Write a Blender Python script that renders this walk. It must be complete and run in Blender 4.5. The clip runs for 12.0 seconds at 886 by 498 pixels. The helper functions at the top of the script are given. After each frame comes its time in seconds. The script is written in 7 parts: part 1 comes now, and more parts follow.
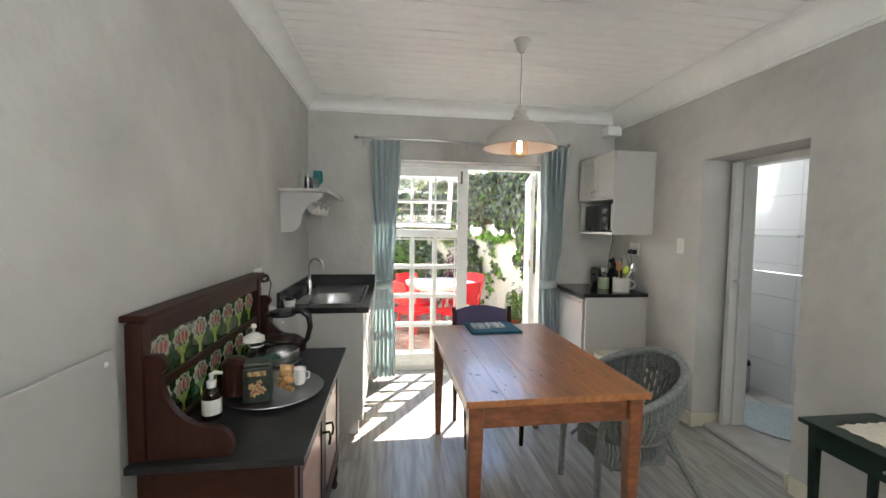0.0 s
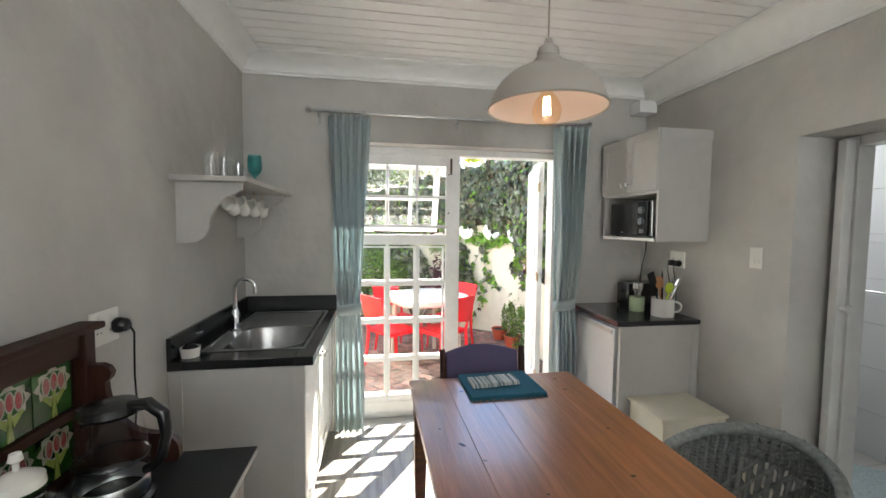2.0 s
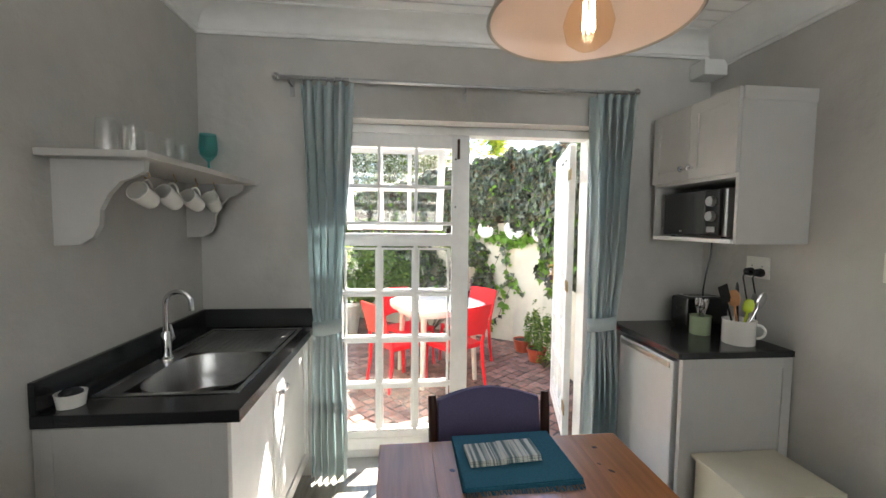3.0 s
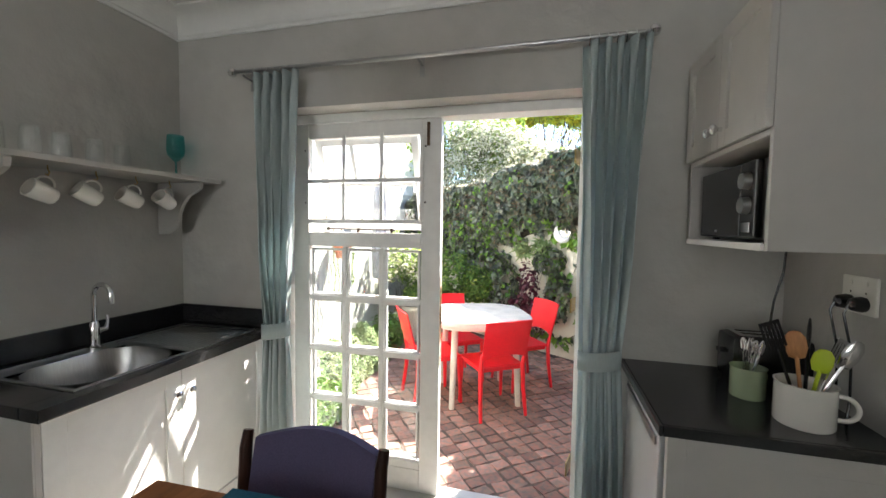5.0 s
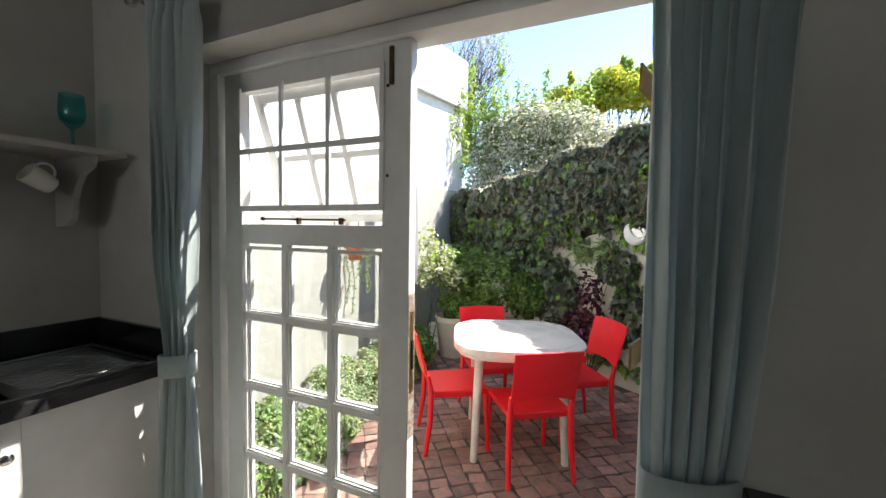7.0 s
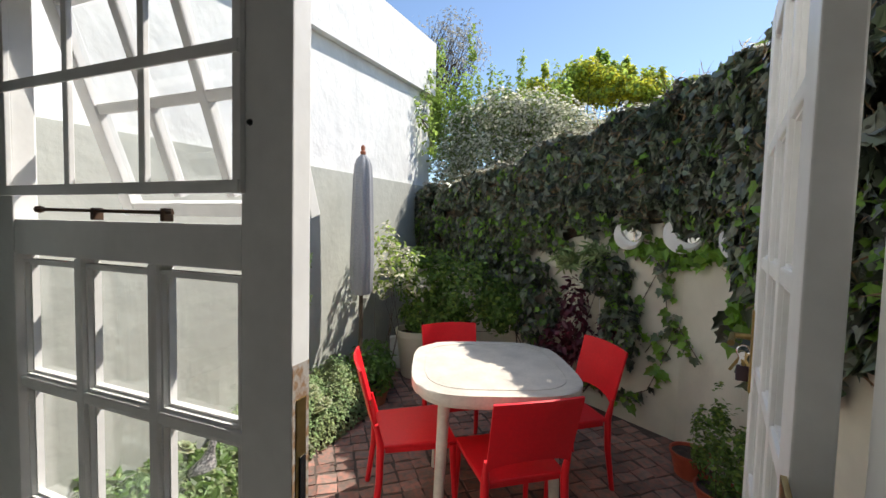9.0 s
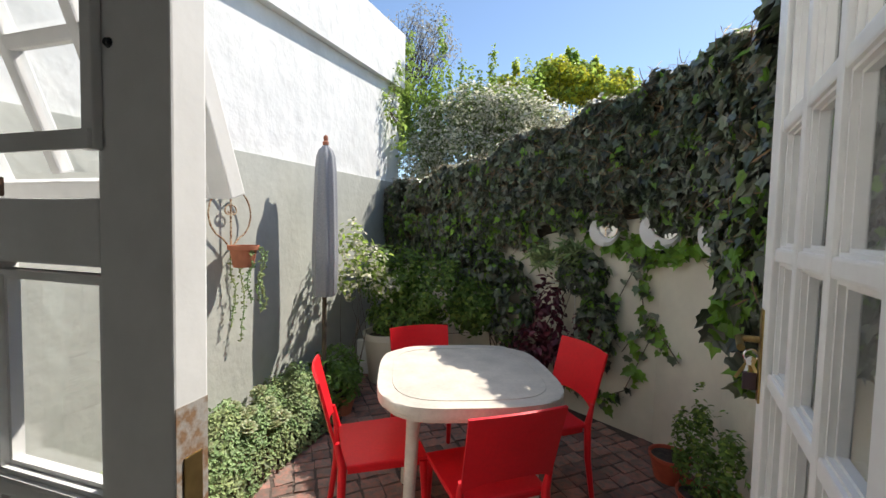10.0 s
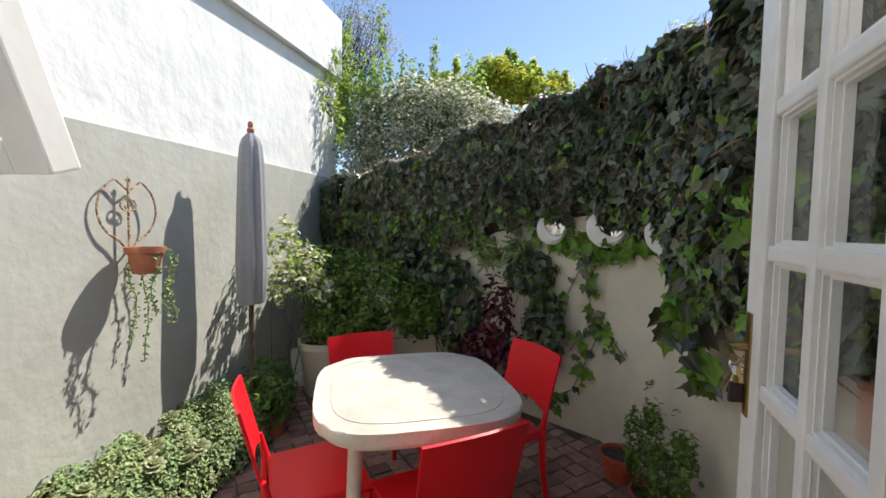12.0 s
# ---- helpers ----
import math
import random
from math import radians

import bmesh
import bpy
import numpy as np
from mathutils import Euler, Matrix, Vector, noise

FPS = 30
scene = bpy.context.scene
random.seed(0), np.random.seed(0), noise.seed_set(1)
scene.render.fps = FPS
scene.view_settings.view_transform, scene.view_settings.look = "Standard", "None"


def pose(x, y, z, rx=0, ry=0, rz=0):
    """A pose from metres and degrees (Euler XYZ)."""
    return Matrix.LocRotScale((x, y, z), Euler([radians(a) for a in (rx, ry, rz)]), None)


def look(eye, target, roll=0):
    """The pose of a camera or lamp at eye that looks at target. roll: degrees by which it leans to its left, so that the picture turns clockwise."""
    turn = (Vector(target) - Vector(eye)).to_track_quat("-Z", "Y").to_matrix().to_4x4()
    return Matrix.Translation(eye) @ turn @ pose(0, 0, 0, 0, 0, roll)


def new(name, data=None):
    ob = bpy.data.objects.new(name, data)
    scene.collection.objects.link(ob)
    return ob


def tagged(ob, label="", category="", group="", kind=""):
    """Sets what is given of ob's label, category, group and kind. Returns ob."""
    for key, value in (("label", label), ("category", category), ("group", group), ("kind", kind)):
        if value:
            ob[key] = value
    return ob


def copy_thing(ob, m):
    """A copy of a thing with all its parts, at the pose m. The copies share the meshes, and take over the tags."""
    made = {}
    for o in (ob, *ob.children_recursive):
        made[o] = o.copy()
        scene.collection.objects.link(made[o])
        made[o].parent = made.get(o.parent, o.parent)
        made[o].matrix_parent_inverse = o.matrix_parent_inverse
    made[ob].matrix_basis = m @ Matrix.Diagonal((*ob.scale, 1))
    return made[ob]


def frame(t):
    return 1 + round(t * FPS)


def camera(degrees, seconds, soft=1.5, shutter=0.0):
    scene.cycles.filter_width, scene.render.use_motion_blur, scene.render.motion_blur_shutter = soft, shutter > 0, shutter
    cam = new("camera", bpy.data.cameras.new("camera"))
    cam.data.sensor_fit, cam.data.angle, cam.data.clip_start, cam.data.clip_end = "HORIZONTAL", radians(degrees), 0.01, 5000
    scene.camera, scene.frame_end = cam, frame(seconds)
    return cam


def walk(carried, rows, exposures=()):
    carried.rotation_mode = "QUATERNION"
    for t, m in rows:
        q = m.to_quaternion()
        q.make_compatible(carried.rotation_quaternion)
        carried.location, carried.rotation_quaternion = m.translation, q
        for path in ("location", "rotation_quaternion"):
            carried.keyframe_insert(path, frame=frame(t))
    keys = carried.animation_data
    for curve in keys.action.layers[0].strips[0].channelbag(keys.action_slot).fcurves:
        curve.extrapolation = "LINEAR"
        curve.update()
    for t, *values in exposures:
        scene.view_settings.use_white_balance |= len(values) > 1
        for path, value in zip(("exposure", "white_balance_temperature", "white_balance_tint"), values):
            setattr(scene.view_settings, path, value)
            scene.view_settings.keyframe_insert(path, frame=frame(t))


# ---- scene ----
cam = camera(96.2, 12.0)
PATH = [
    (0, (0.091, 0.054, 1.487), (0.345, 2.035, 1.374), 0.8),
    (0.5, (0.12, 0.213, 1.506), (0.44, 2.184, 1.386), 0.7),
    (1, (0.101, 0.471, 1.515), (0.455, 2.436, 1.4), 0.7),
    (1.5, (0.123, 0.689, 1.521), (0.487, 2.653, 1.41), 0.6),
    (2, (0.228, 0.983, 1.522), (0.548, 2.954, 1.407), 0.6),
    (2.5, (0.315, 1.293, 1.501), (0.547, 3.276, 1.386), 0.6),
    (3, (0.455, 1.565, 1.514), (0.646, 3.552, 1.39), 0.6),
    (3.2, (0.547, 1.63, 1.513), (0.712, 3.619, 1.388), 0.6),
    (4.8, (1.333, 1.965, 1.489), (0.899, 3.914, 1.389), 0.8),
    (5, (1.41, 2.028, 1.487), (0.908, 3.961, 1.382), 0.8),
    (5.5, (1.52, 2.249, 1.475), (0.88, 4.141, 1.365), 1.0),
    (6, (1.553, 2.485, 1.452), (0.785, 4.328, 1.35), 1.0),
    (6.5, (1.585, 2.691, 1.447), (0.765, 4.512, 1.345), 1.0),
    (7, (1.515, 2.928, 1.445), (0.682, 4.744, 1.346), 0.9),
    (7.2, (1.453, 3.007, 1.455), (0.651, 4.837, 1.356), 0.4),
    (8.8, (1.318, 3.535, 1.452), (0.595, 5.397, 1.353), 1.4),
    (9, (1.31, 3.568, 1.455), (0.618, 5.441, 1.354), 1.4),
    (9.5, (1.291, 3.671, 1.432), (0.665, 5.568, 1.332), 1.3),
    (10, (1.256, 3.757, 1.427), (0.7, 5.675, 1.329), 1.3),
    (10.5, (1.227, 3.819, 1.426), (0.744, 5.758, 1.328), 1.3),
    (11, (1.201, 3.881, 1.428), (0.794, 5.837, 1.33), 1.2),
    (11.5, (1.181, 3.915, 1.431), (0.848, 5.884, 1.333), 1.2),
    (12, (1.179, 3.953, 1.421), (0.913, 5.933, 1.324), 1.1),
]
walk(cam, [(t, look(eye, target, roll)) for t, eye, target, roll in PATH],
     [(0, 3.56), (1.5, 3.52), (3, 3.25), (5, 2.87), (5.5, 2.76), (6.5, 2.18), (7.2, 1.7), (9, 0.84), (12, 0.78)])

# ---- world and light ----
SUN_UP, SUN_SIDE = radians(50.6), radians(33.8)
world = bpy.data.worlds.new("world")
scene.world = world
world.use_nodes = True
wn = world.node_tree
sky = wn.nodes.new("ShaderNodeTexSky")
sky.sky_type, sky.sun_disc = "NISHITA", False
sky.sun_elevation, sky.sun_rotation = SUN_UP, SUN_SIDE
sky.air_density, sky.dust_density, sky.ozone_density = 1.0, 0.2, 2.0
wn.links.new(sky.outputs[0], wn.nodes["Background"].inputs[0])
wn.nodes["Background"].inputs[1].default_value = 0.108
sun = new("sun", bpy.data.lights.new("sun", "SUN"))
sun.data.energy, sun.data.angle, sun.data.color = 4.2, radians(0.5), (1, 0.93, 0.84)
toward = Vector((math.sin(SUN_SIDE) * math.cos(SUN_UP), math.cos(SUN_SIDE) * math.cos(SUN_UP), math.sin(SUN_UP)))
sun.matrix_world = look(toward * 20, (0, 0, 0))


def window_light(place, target, w, h, watts, colour):
    lamp = new("window_light", bpy.data.lights.new("window_light", "AREA"))
    lamp.data.shape, lamp.data.size, lamp.data.size_y = "RECTANGLE", w, h
    lamp.data.energy, lamp.data.color = watts, colour
    lamp.matrix_world = look(place, target)


# Unseen area lamps, added to brighten the ceiling and the bathroom; no window stands there.
window_light((1.15, -2.4, 1.6), (1.05, -2.0, 3.2), 1.3, 1.2, 22, (0.93, 0.97, 1))
window_light((3.05, 3.96, 1.9), (3.05, 2.5, 1.6), 0.6, 0.9, 1.5, (0.95, 0.98, 1))


# ---- materials ----
def mat(name, colour, rough=0.6, metal=0.0, grain=0.0, scale=20.0, stain=0.0, stain_scale=2.0, bump=0.0, bump_scale=60.0,
        stretch=(1, 1, 1), vary=0.0, colour2=None, coat=0.0, through_light=0.0, island=0.0):
    """A surface with two scales of variation, relief and a difference from piece to piece."""
    m = bpy.data.materials.new(name)
    m.use_nodes = True
    n, l = m.node_tree.nodes, m.node_tree.links
    b = n["Principled BSDF"]
    b.inputs["Roughness"].default_value, b.inputs["Metallic"].default_value = rough, metal
    b.inputs["Coat Weight"].default_value = coat
    co = n.new("ShaderNodeTexCoord")
    mp = n.new("ShaderNodeMapping")
    mp.inputs["Scale"].default_value = stretch
    l.new(co.outputs["Object"], mp.inputs[0])
    vec = mp.outputs[0]
    if vary:
        info, add = n.new("ShaderNodeObjectInfo"), n.new("ShaderNodeVectorMath")
        sc = n.new("ShaderNodeMath")
        sc.operation, sc.inputs[1].default_value = "MULTIPLY", 37.0
        l.new(info.outputs["Random"], sc.inputs[0])
        l.new(mp.outputs[0], add.inputs[0])
        l.new(sc.outputs[0], add.inputs[1])
        vec = add.outputs[0]
    rgb = n.new("ShaderNodeRGB")
    rgb.outputs[0].default_value = (*colour, 1)
    out = rgb.outputs[0]

    def noise_tex(s, detail=6):
        t = n.new("ShaderNodeTexNoise")
        t.inputs["Scale"].default_value, t.inputs["Detail"].default_value = s, detail
        l.new(vec, t.inputs["Vector"])
        return t.outputs["Fac"]

    def shade(out, fac, amount, lo=0.3, hi=0.7, dark=None):
        r = n.new("ShaderNodeMapRange")
        r.inputs[1].default_value, r.inputs[2].default_value = lo, hi
        r.inputs[3].default_value, r.inputs[4].default_value = 0, 1
        l.new(fac, r.inputs[0])
        mx = n.new("ShaderNodeMix")
        mx.data_type = "RGBA"
        l.new(r.outputs[0], mx.inputs[0])
        l.new(out, mx.inputs[6])
        other = dark or tuple(c * (1 - amount) for c in colour)
        mx.inputs[7].default_value = (*other, 1)
        return mx.outputs[2]

    if colour2:
        out = shade(out, noise_tex(scale, 3), 0, 0.42, 0.6, colour2)
    if grain:
        g = n.new("ShaderNodeHueSaturation")
        r = n.new("ShaderNodeMapRange")
        r.inputs[1].default_value, r.inputs[2].default_value = 0.3, 0.7
        r.inputs[3].default_value, r.inputs[4].default_value = 1 + grain, 1 - grain
        l.new(noise_tex(scale), r.inputs[0])
        l.new(r.outputs[0], g.inputs["Value"])
        l.new(out, g.inputs["Color"])
        out = g.outputs[0]
    if stain:
        g = n.new("ShaderNodeHueSaturation")
        r = n.new("ShaderNodeMapRange")
        r.inputs[1].default_value, r.inputs[2].default_value = 0.35, 0.7
        r.inputs[3].default_value, r.inputs[4].default_value = 1, 1 - stain
        l.new(noise_tex(stain_scale, 8), r.inputs[0])
        l.new(r.outputs[0], g.inputs["Value"])
        l.new(out, g.inputs["Color"])
        out = g.outputs[0]
    if vary or island:
        g = n.new("ShaderNodeHueSaturation")
        r = n.new("ShaderNodeMapRange")
        k = vary or island
        r.inputs[3].default_value, r.inputs[4].default_value = 1 - k, 1 + k
        if island:
            geo = n.new("ShaderNodeNewGeometry")
            l.new(geo.outputs["Random Per Island"], r.inputs[0])
        else:
            l.new(info.outputs["Random"], r.inputs[0])
        l.new(r.outputs[0], g.inputs["Value"])
        l.new(out, g.inputs["Color"])
        out = g.outputs[0]
    l.new(out, b.inputs["Base Color"])
    if bump:
        bp = n.new("ShaderNodeBump")
        bp.inputs["Strength"].default_value, bp.inputs["Distance"].default_value = 1.0, bump
        l.new(noise_tex(bump_scale, 5), bp.inputs["Height"])
        l.new(bp.outputs[0], b.inputs["Normal"])
    if through_light:
        tr, ad = n.new("ShaderNodeBsdfTranslucent"), n.new("ShaderNodeMixShader")
        l.new(out, tr.inputs[0])
        ad.inputs[0].default_value = through_light
        l.new(b.outputs[0], ad.inputs[1])
        l.new(tr.outputs[0], ad.inputs[2])
        l.new(ad.outputs[0], n["Material Output"].inputs[0])
    return m


def glass_mat(name, colour=(1, 1, 1), rough=0.0, clear=0.7):
    """Thin clear glass: mostly see-through, with a gloss that grows at a glance."""
    m = bpy.data.materials.new(name)
    m.use_nodes = True
    n, l = m.node_tree.nodes, m.node_tree.links
    n.remove(n["Principled BSDF"])
    t, g, mx, lw, pw, f = (n.new("ShaderNodeBsdfTransparent"), n.new("ShaderNodeBsdfGlossy"), n.new("ShaderNodeMixShader"),
                           n.new("ShaderNodeLayerWeight"), n.new("ShaderNodeMath"), n.new("ShaderNodeMapRange"))
    pw.operation, pw.inputs[1].default_value = "POWER", 4.0
    l.new(lw.outputs["Facing"], pw.inputs[0])
    l.new(pw.outputs[0], f.inputs[0])
    f.inputs[3].default_value, f.inputs[4].default_value = 0.06, clear
    t.inputs[0].default_value = (*colour, 1)
    g.inputs["Roughness"].default_value = rough
    l.new(f.outputs[0], mx.inputs[0])
    l.new(t.outputs[0], mx.inputs[1])
    l.new(g.outputs[0], mx.inputs[2])
    l.new(mx.outputs[0], n["Material Output"].inputs[0])
    return m


def glow_mat(name, colour, strength):
    m = bpy.data.materials.new(name)
    m.use_nodes = True
    b = m.node_tree.nodes["Principled BSDF"]
    b.inputs["Emission Color"].default_value, b.inputs["Emission Strength"].default_value = (*colour, 1), strength
    return m


PLASTER = mat("wall_plaster", (0.51, 0.497, 0.468), 0.75, grain=0.04, scale=5, stain=0.17, stain_scale=2.2, bump=0.016, bump_scale=6)
CEIL = mat("ceiling_paint", (0.87, 0.86, 0.84), 0.5, grain=0.02, scale=8, bump=0.001, bump_scale=30)
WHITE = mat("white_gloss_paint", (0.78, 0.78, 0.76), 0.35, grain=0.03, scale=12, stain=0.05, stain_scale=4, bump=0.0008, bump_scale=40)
OLDWHITE = mat("worn_white_paint", (0.84, 0.84, 0.82), 0.42, grain=0.03, scale=25, stain=0.10, stain_scale=5, bump=0.0005, bump_scale=50)
# Pale grey, toned down further to carry the shade on faces turned from light.
CABINET = mat("shaded_cabinet_paint", (0.46, 0.447, 0.425), 0.45, grain=0.02, scale=15, stain=0.04, bump=0.0005, bump_scale=80)
CREAM = mat("cream_paint", (0.66, 0.62, 0.50), 0.45, grain=0.03, scale=12, stain=0.08, bump=0.0006, bump_scale=60)
STONE = mat("black_granite", (0.012, 0.012, 0.013), 0.18, grain=0.5, scale=260, colour2=(0.03, 0.03, 0.032))
SLATE = mat("worn_black_slate", (0.013, 0.013, 0.014), 0.45, grain=0.3, scale=25, stain=0.4, stain_scale=6, bump=0.0008, bump_scale=80, colour2=(0.022, 0.022, 0.023))
STEEL = mat("brushed_steel", (0.42, 0.42, 0.42), 0.28, 1.0, grain=0.08, scale=20, stretch=(1, 12, 1))
CHROME = mat("chrome", (0.75, 0.75, 0.76), 0.08, 1.0)
BRASS = mat("tarnished_brass", (0.45, 0.32, 0.13), 0.35, 1.0, grain=0.2, scale=40)
BROWNBRASS = mat("brown_rusted_brass", (0.10, 0.055, 0.03), 0.6, 0.4, grain=0.3, scale=60)
PINE = mat("orange_pine", (0.38, 0.152, 0.054), 0.28, grain=0.22, scale=5, stretch=(9, 0.7, 9), stain=0.25, stain_scale=0.8, bump=0.0007, bump_scale=12, vary=0.12, coat=0.15)
PINE_DARK = mat("red_brown_wood", (0.23, 0.078, 0.030), 0.35, grain=0.3, scale=6, stretch=(3, 0.8, 8), stain=0.3, bump=0.0006, bump_scale=20, coat=0.15)
DARKWOOD = mat("dark_wood", (0.030, 0.011, 0.007), 0.4, grain=0.3, scale=10, stretch=(4, 4, 1), bump=0.0005, bump_scale=40)
FLOORWOOD = mat("grey_oak_laminate", (0.37, 0.35, 0.31), 0.28, grain=0.13, scale=3.5, stretch=(9, 0.8, 1), stain=0.2, stain_scale=1.2, bump=0.0004, bump_scale=20, vary=0.06, colour2=(0.30, 0.28, 0.24))
TILEWHITE = mat("white_glazed_tile", (0.78, 0.79, 0.80), 0.08, grain=0.01, scale=3, bump=0.0004, bump_scale=6)
GROUT = mat("grout", (0.5, 0.5, 0.48), 0.9)
FLOORTILE = mat("pale_floor_tile", (0.50, 0.49, 0.47), 0.3, grain=0.06, scale=8, stain=0.1)
CURTAIN = mat("duck_egg_cloth", (0.58, 0.66, 0.665), 0.85, grain=0.04, scale=150, stretch=(1, 1, 0.2), stain=0.05, bump=0.0006, bump_scale=300, through_light=0.45)
PURPLE = mat("purple_cloth", (0.085, 0.075, 0.15), 0.9, grain=0.12, scale=200, bump=0.0008, bump_scale=250)
TEAL = mat("teal_cloth", (0.012, 0.10, 0.15), 0.9, grain=0.2, scale=160, bump=0.001, bump_scale=220)
BLACK = mat("black_plastic", (0.012, 0.012, 0.013), 0.25, grain=0.1, scale=30)
WHITEPL = mat("white_plastic", (0.72, 0.71, 0.66), 0.35)
CERAMIC = mat("white_glaze", (0.75, 0.73, 0.68), 0.12)
WICKER = mat("grey_painted_wicker", (0.17, 0.18, 0.17), 0.6, grain=0.25, scale=60, island=0.18, bump=0.001, bump_scale=120)
RED = mat("red_plastic", (0.76, 0.012, 0.022), 0.38, grain=0.05, scale=60, stain=0.06, stain_scale=8, bump=0.0004, bump_scale=200)
GARDENWHITE = mat("weathered_white_plastic", (0.66, 0.60, 0.52), 0.55, grain=0.06, scale=60, stain=0.2, stain_scale=9, bump=0.0006, bump_scale=90)
YARDWHITE = mat("white_limewash", (0.80, 0.80, 0.78), 0.9, grain=0.03, scale=7, stain=0.12, stain_scale=2.5, bump=0.020, bump_scale=5.0)
YARDGREY = mat("pale_green_grey_plaster", (0.47, 0.48, 0.43), 0.9, grain=0.05, scale=9, stain=0.15, stain_scale=2, bump=0.005, bump_scale=16)
YARDCREAM = mat("cream_garden_plaster", (0.70, 0.66, 0.54), 0.9, grain=0.04, scale=8, stain=0.15, stain_scale=1.6, bump=0.005, bump_scale=14)
BRICKRED = mat("red_paver", (0.34, 0.17, 0.13), 0.85, grain=0.2, scale=30, stain=0.3, stain_scale=9, bump=0.003, bump_scale=50, vary=0.34, colour2=(0.28, 0.20, 0.165))
BRICKFAR = mat("red_paver_far", (0.34, 0.17, 0.13), 0.85, grain=0.2, scale=30, stain=0.3, stain_scale=9, bump=0.003, bump_scale=50, island=0.34, colour2=(0.28, 0.20, 0.165))
SOIL = mat("dark_soil", (0.06, 0.045, 0.035), 0.95, grain=0.4, scale=30, stain=0.3, bump=0.01, bump_scale=30)
TERRA = mat("terracotta", (0.42, 0.15, 0.08), 0.8, grain=0.12, scale=25, stain=0.2, stain_scale=8, bump=0.001, bump_scale=60)
CLOTHGREY = mat("faded_grey_canvas", (0.33, 0.34, 0.36), 0.9, grain=0.1, scale=90, stain=0.15, bump=0.001, bump_scale=200)
REDCLAY = mat("red_clay_pot", (0.50, 0.10, 0.05), 0.7, grain=0.12, scale=25, stain=0.2, stain_scale=8, bump=0.001, bump_scale=60)
BARK = mat("bark", (0.10, 0.075, 0.05), 0.9, grain=0.3, scale=20, stretch=(1, 1, 0.2), bump=0.004, bump_scale=40)
IVY = mat("dark_ivy_leaf", (0.088, 0.116, 0.064), 0.28, island=0.8, colour2=(0.118, 0.128, 0.094), scale=9, through_light=0.10)
IVYLIGHT = mat("young_ivy_leaf", (0.18, 0.34, 0.045), 0.4, island=0.4, scale=14, through_light=0.4)
LEAFGREEN = mat("fresh_green_leaf", (0.13, 0.23, 0.045), 0.42, island=0.45, scale=10, through_light=0.45)
LEAFYELLOW = mat("yellow_green_leaf", (0.66, 0.62, 0.07), 0.5, island=0.35, colour2=(0.42, 0.56, 0.10), scale=1.6, through_light=0.65)
LEAFPALE = mat("pale_variegated_leaf", (0.84, 0.80, 0.70), 0.5, island=0.25, colour2=(0.66, 0.64, 0.48), scale=3, through_light=0.6)
LEAFGREY = mat("grey_green_leaf", (0.26, 0.30, 0.15), 0.5, island=0.45, scale=5, through_light=0.55)
LEAFBRIGHT = mat("bright_green_leaf", (0.30, 0.41, 0.09), 0.45, island=0.4, scale=8, through_light=0.6)
WASHWOOD = mat("old_stained_pine", (0.036, 0.012, 0.006), 0.5, grain=0.3, scale=6, stretch=(3, 0.8, 8), stain=0.3, bump=0.0006, bump_scale=20, coat=0.0)
for old_wood in (WASHWOOD, DARKWOOD):
    old_wood.node_tree.nodes["Principled BSDF"].inputs["Specular IOR Level"].default_value = 0.2
SUCCULENT = mat("succulent_leaf", (0.19, 0.29, 0.11), 0.6, island=0.35, colour2=(0.27, 0.33, 0.13), scale=6, through_light=0.1)
LEAFPURPLE = mat("burgundy_leaf", (0.10, 0.016, 0.030), 0.45, island=0.5, scale=10, through_light=0.2)
PANE = glass_mat("window_glass", (0.97, 0.98, 0.98))
CLEAR = glass_mat("clear_glass", (0.985, 0.99, 0.99), 0.0, 0.25)
TEALGLASS = glass_mat("teal_glass", (0.46, 0.84, 0.84), 0.0, 0.35)
AMBER = glass_mat("amber_glass", (0.98, 0.88, 0.74), 0.0, 0.35)
MIRROR = mat("mirror", (0.85, 0.86, 0.86), 0.02, 1.0)
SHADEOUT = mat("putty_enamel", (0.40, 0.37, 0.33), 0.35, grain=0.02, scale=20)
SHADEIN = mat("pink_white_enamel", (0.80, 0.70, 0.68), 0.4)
FRIDGE = mat("silver_fridge_paint", (0.50, 0.51, 0.52), 0.35, 0.3, grain=0.02, scale=30)
DGREEN = mat("dark_green_paint", (0.012, 0.030, 0.022), 0.4, grain=0.1, scale=20, stain=0.2)


# ---- helpers ----
def thing(name, label, category, at=(0, 0, 0), turn=0, group=""):
    ob = new(name)
    ob.matrix_world = pose(*at, 0, 0, turn)
    return tagged(ob, label, category, group)


def part(name, bm, material, parent=None, label="", smooth=False, kind=""):
    me = bpy.data.meshes.new(name)
    bm.to_mesh(me)
    bm.free()
    me.materials.append(material)
    if smooth:
        me.polygons.foreach_set("use_smooth", [True] * len(me.polygons))
        me.set_sharp_from_angle(angle=radians(40))
    ob = new(name, me)
    ob.parent = parent
    return tagged(ob, label, kind=kind)


def box(x0, x1, y0, y1, z0, z1, bevel=0.0, bm=None):
    bm = bm or bmesh.new()
    vs = [bm.verts.new((x, y, z)) for x in (x0, x1) for y in (y0, y1) for z in (z0, z1)]
    fs = [bm.faces.new([vs[i] for i in f]) for f in
          ((0, 1, 3, 2), (4, 6, 7, 5), (0, 4, 5, 1), (2, 3, 7, 6), (0, 2, 6, 4), (1, 5, 7, 3))]
    if bevel:
        es = list({e for f in fs for e in f.edges})
        bmesh.ops.bevel(bm, geom=es, offset=bevel, segments=2, profile=0.6, affect="EDGES")
    return bm


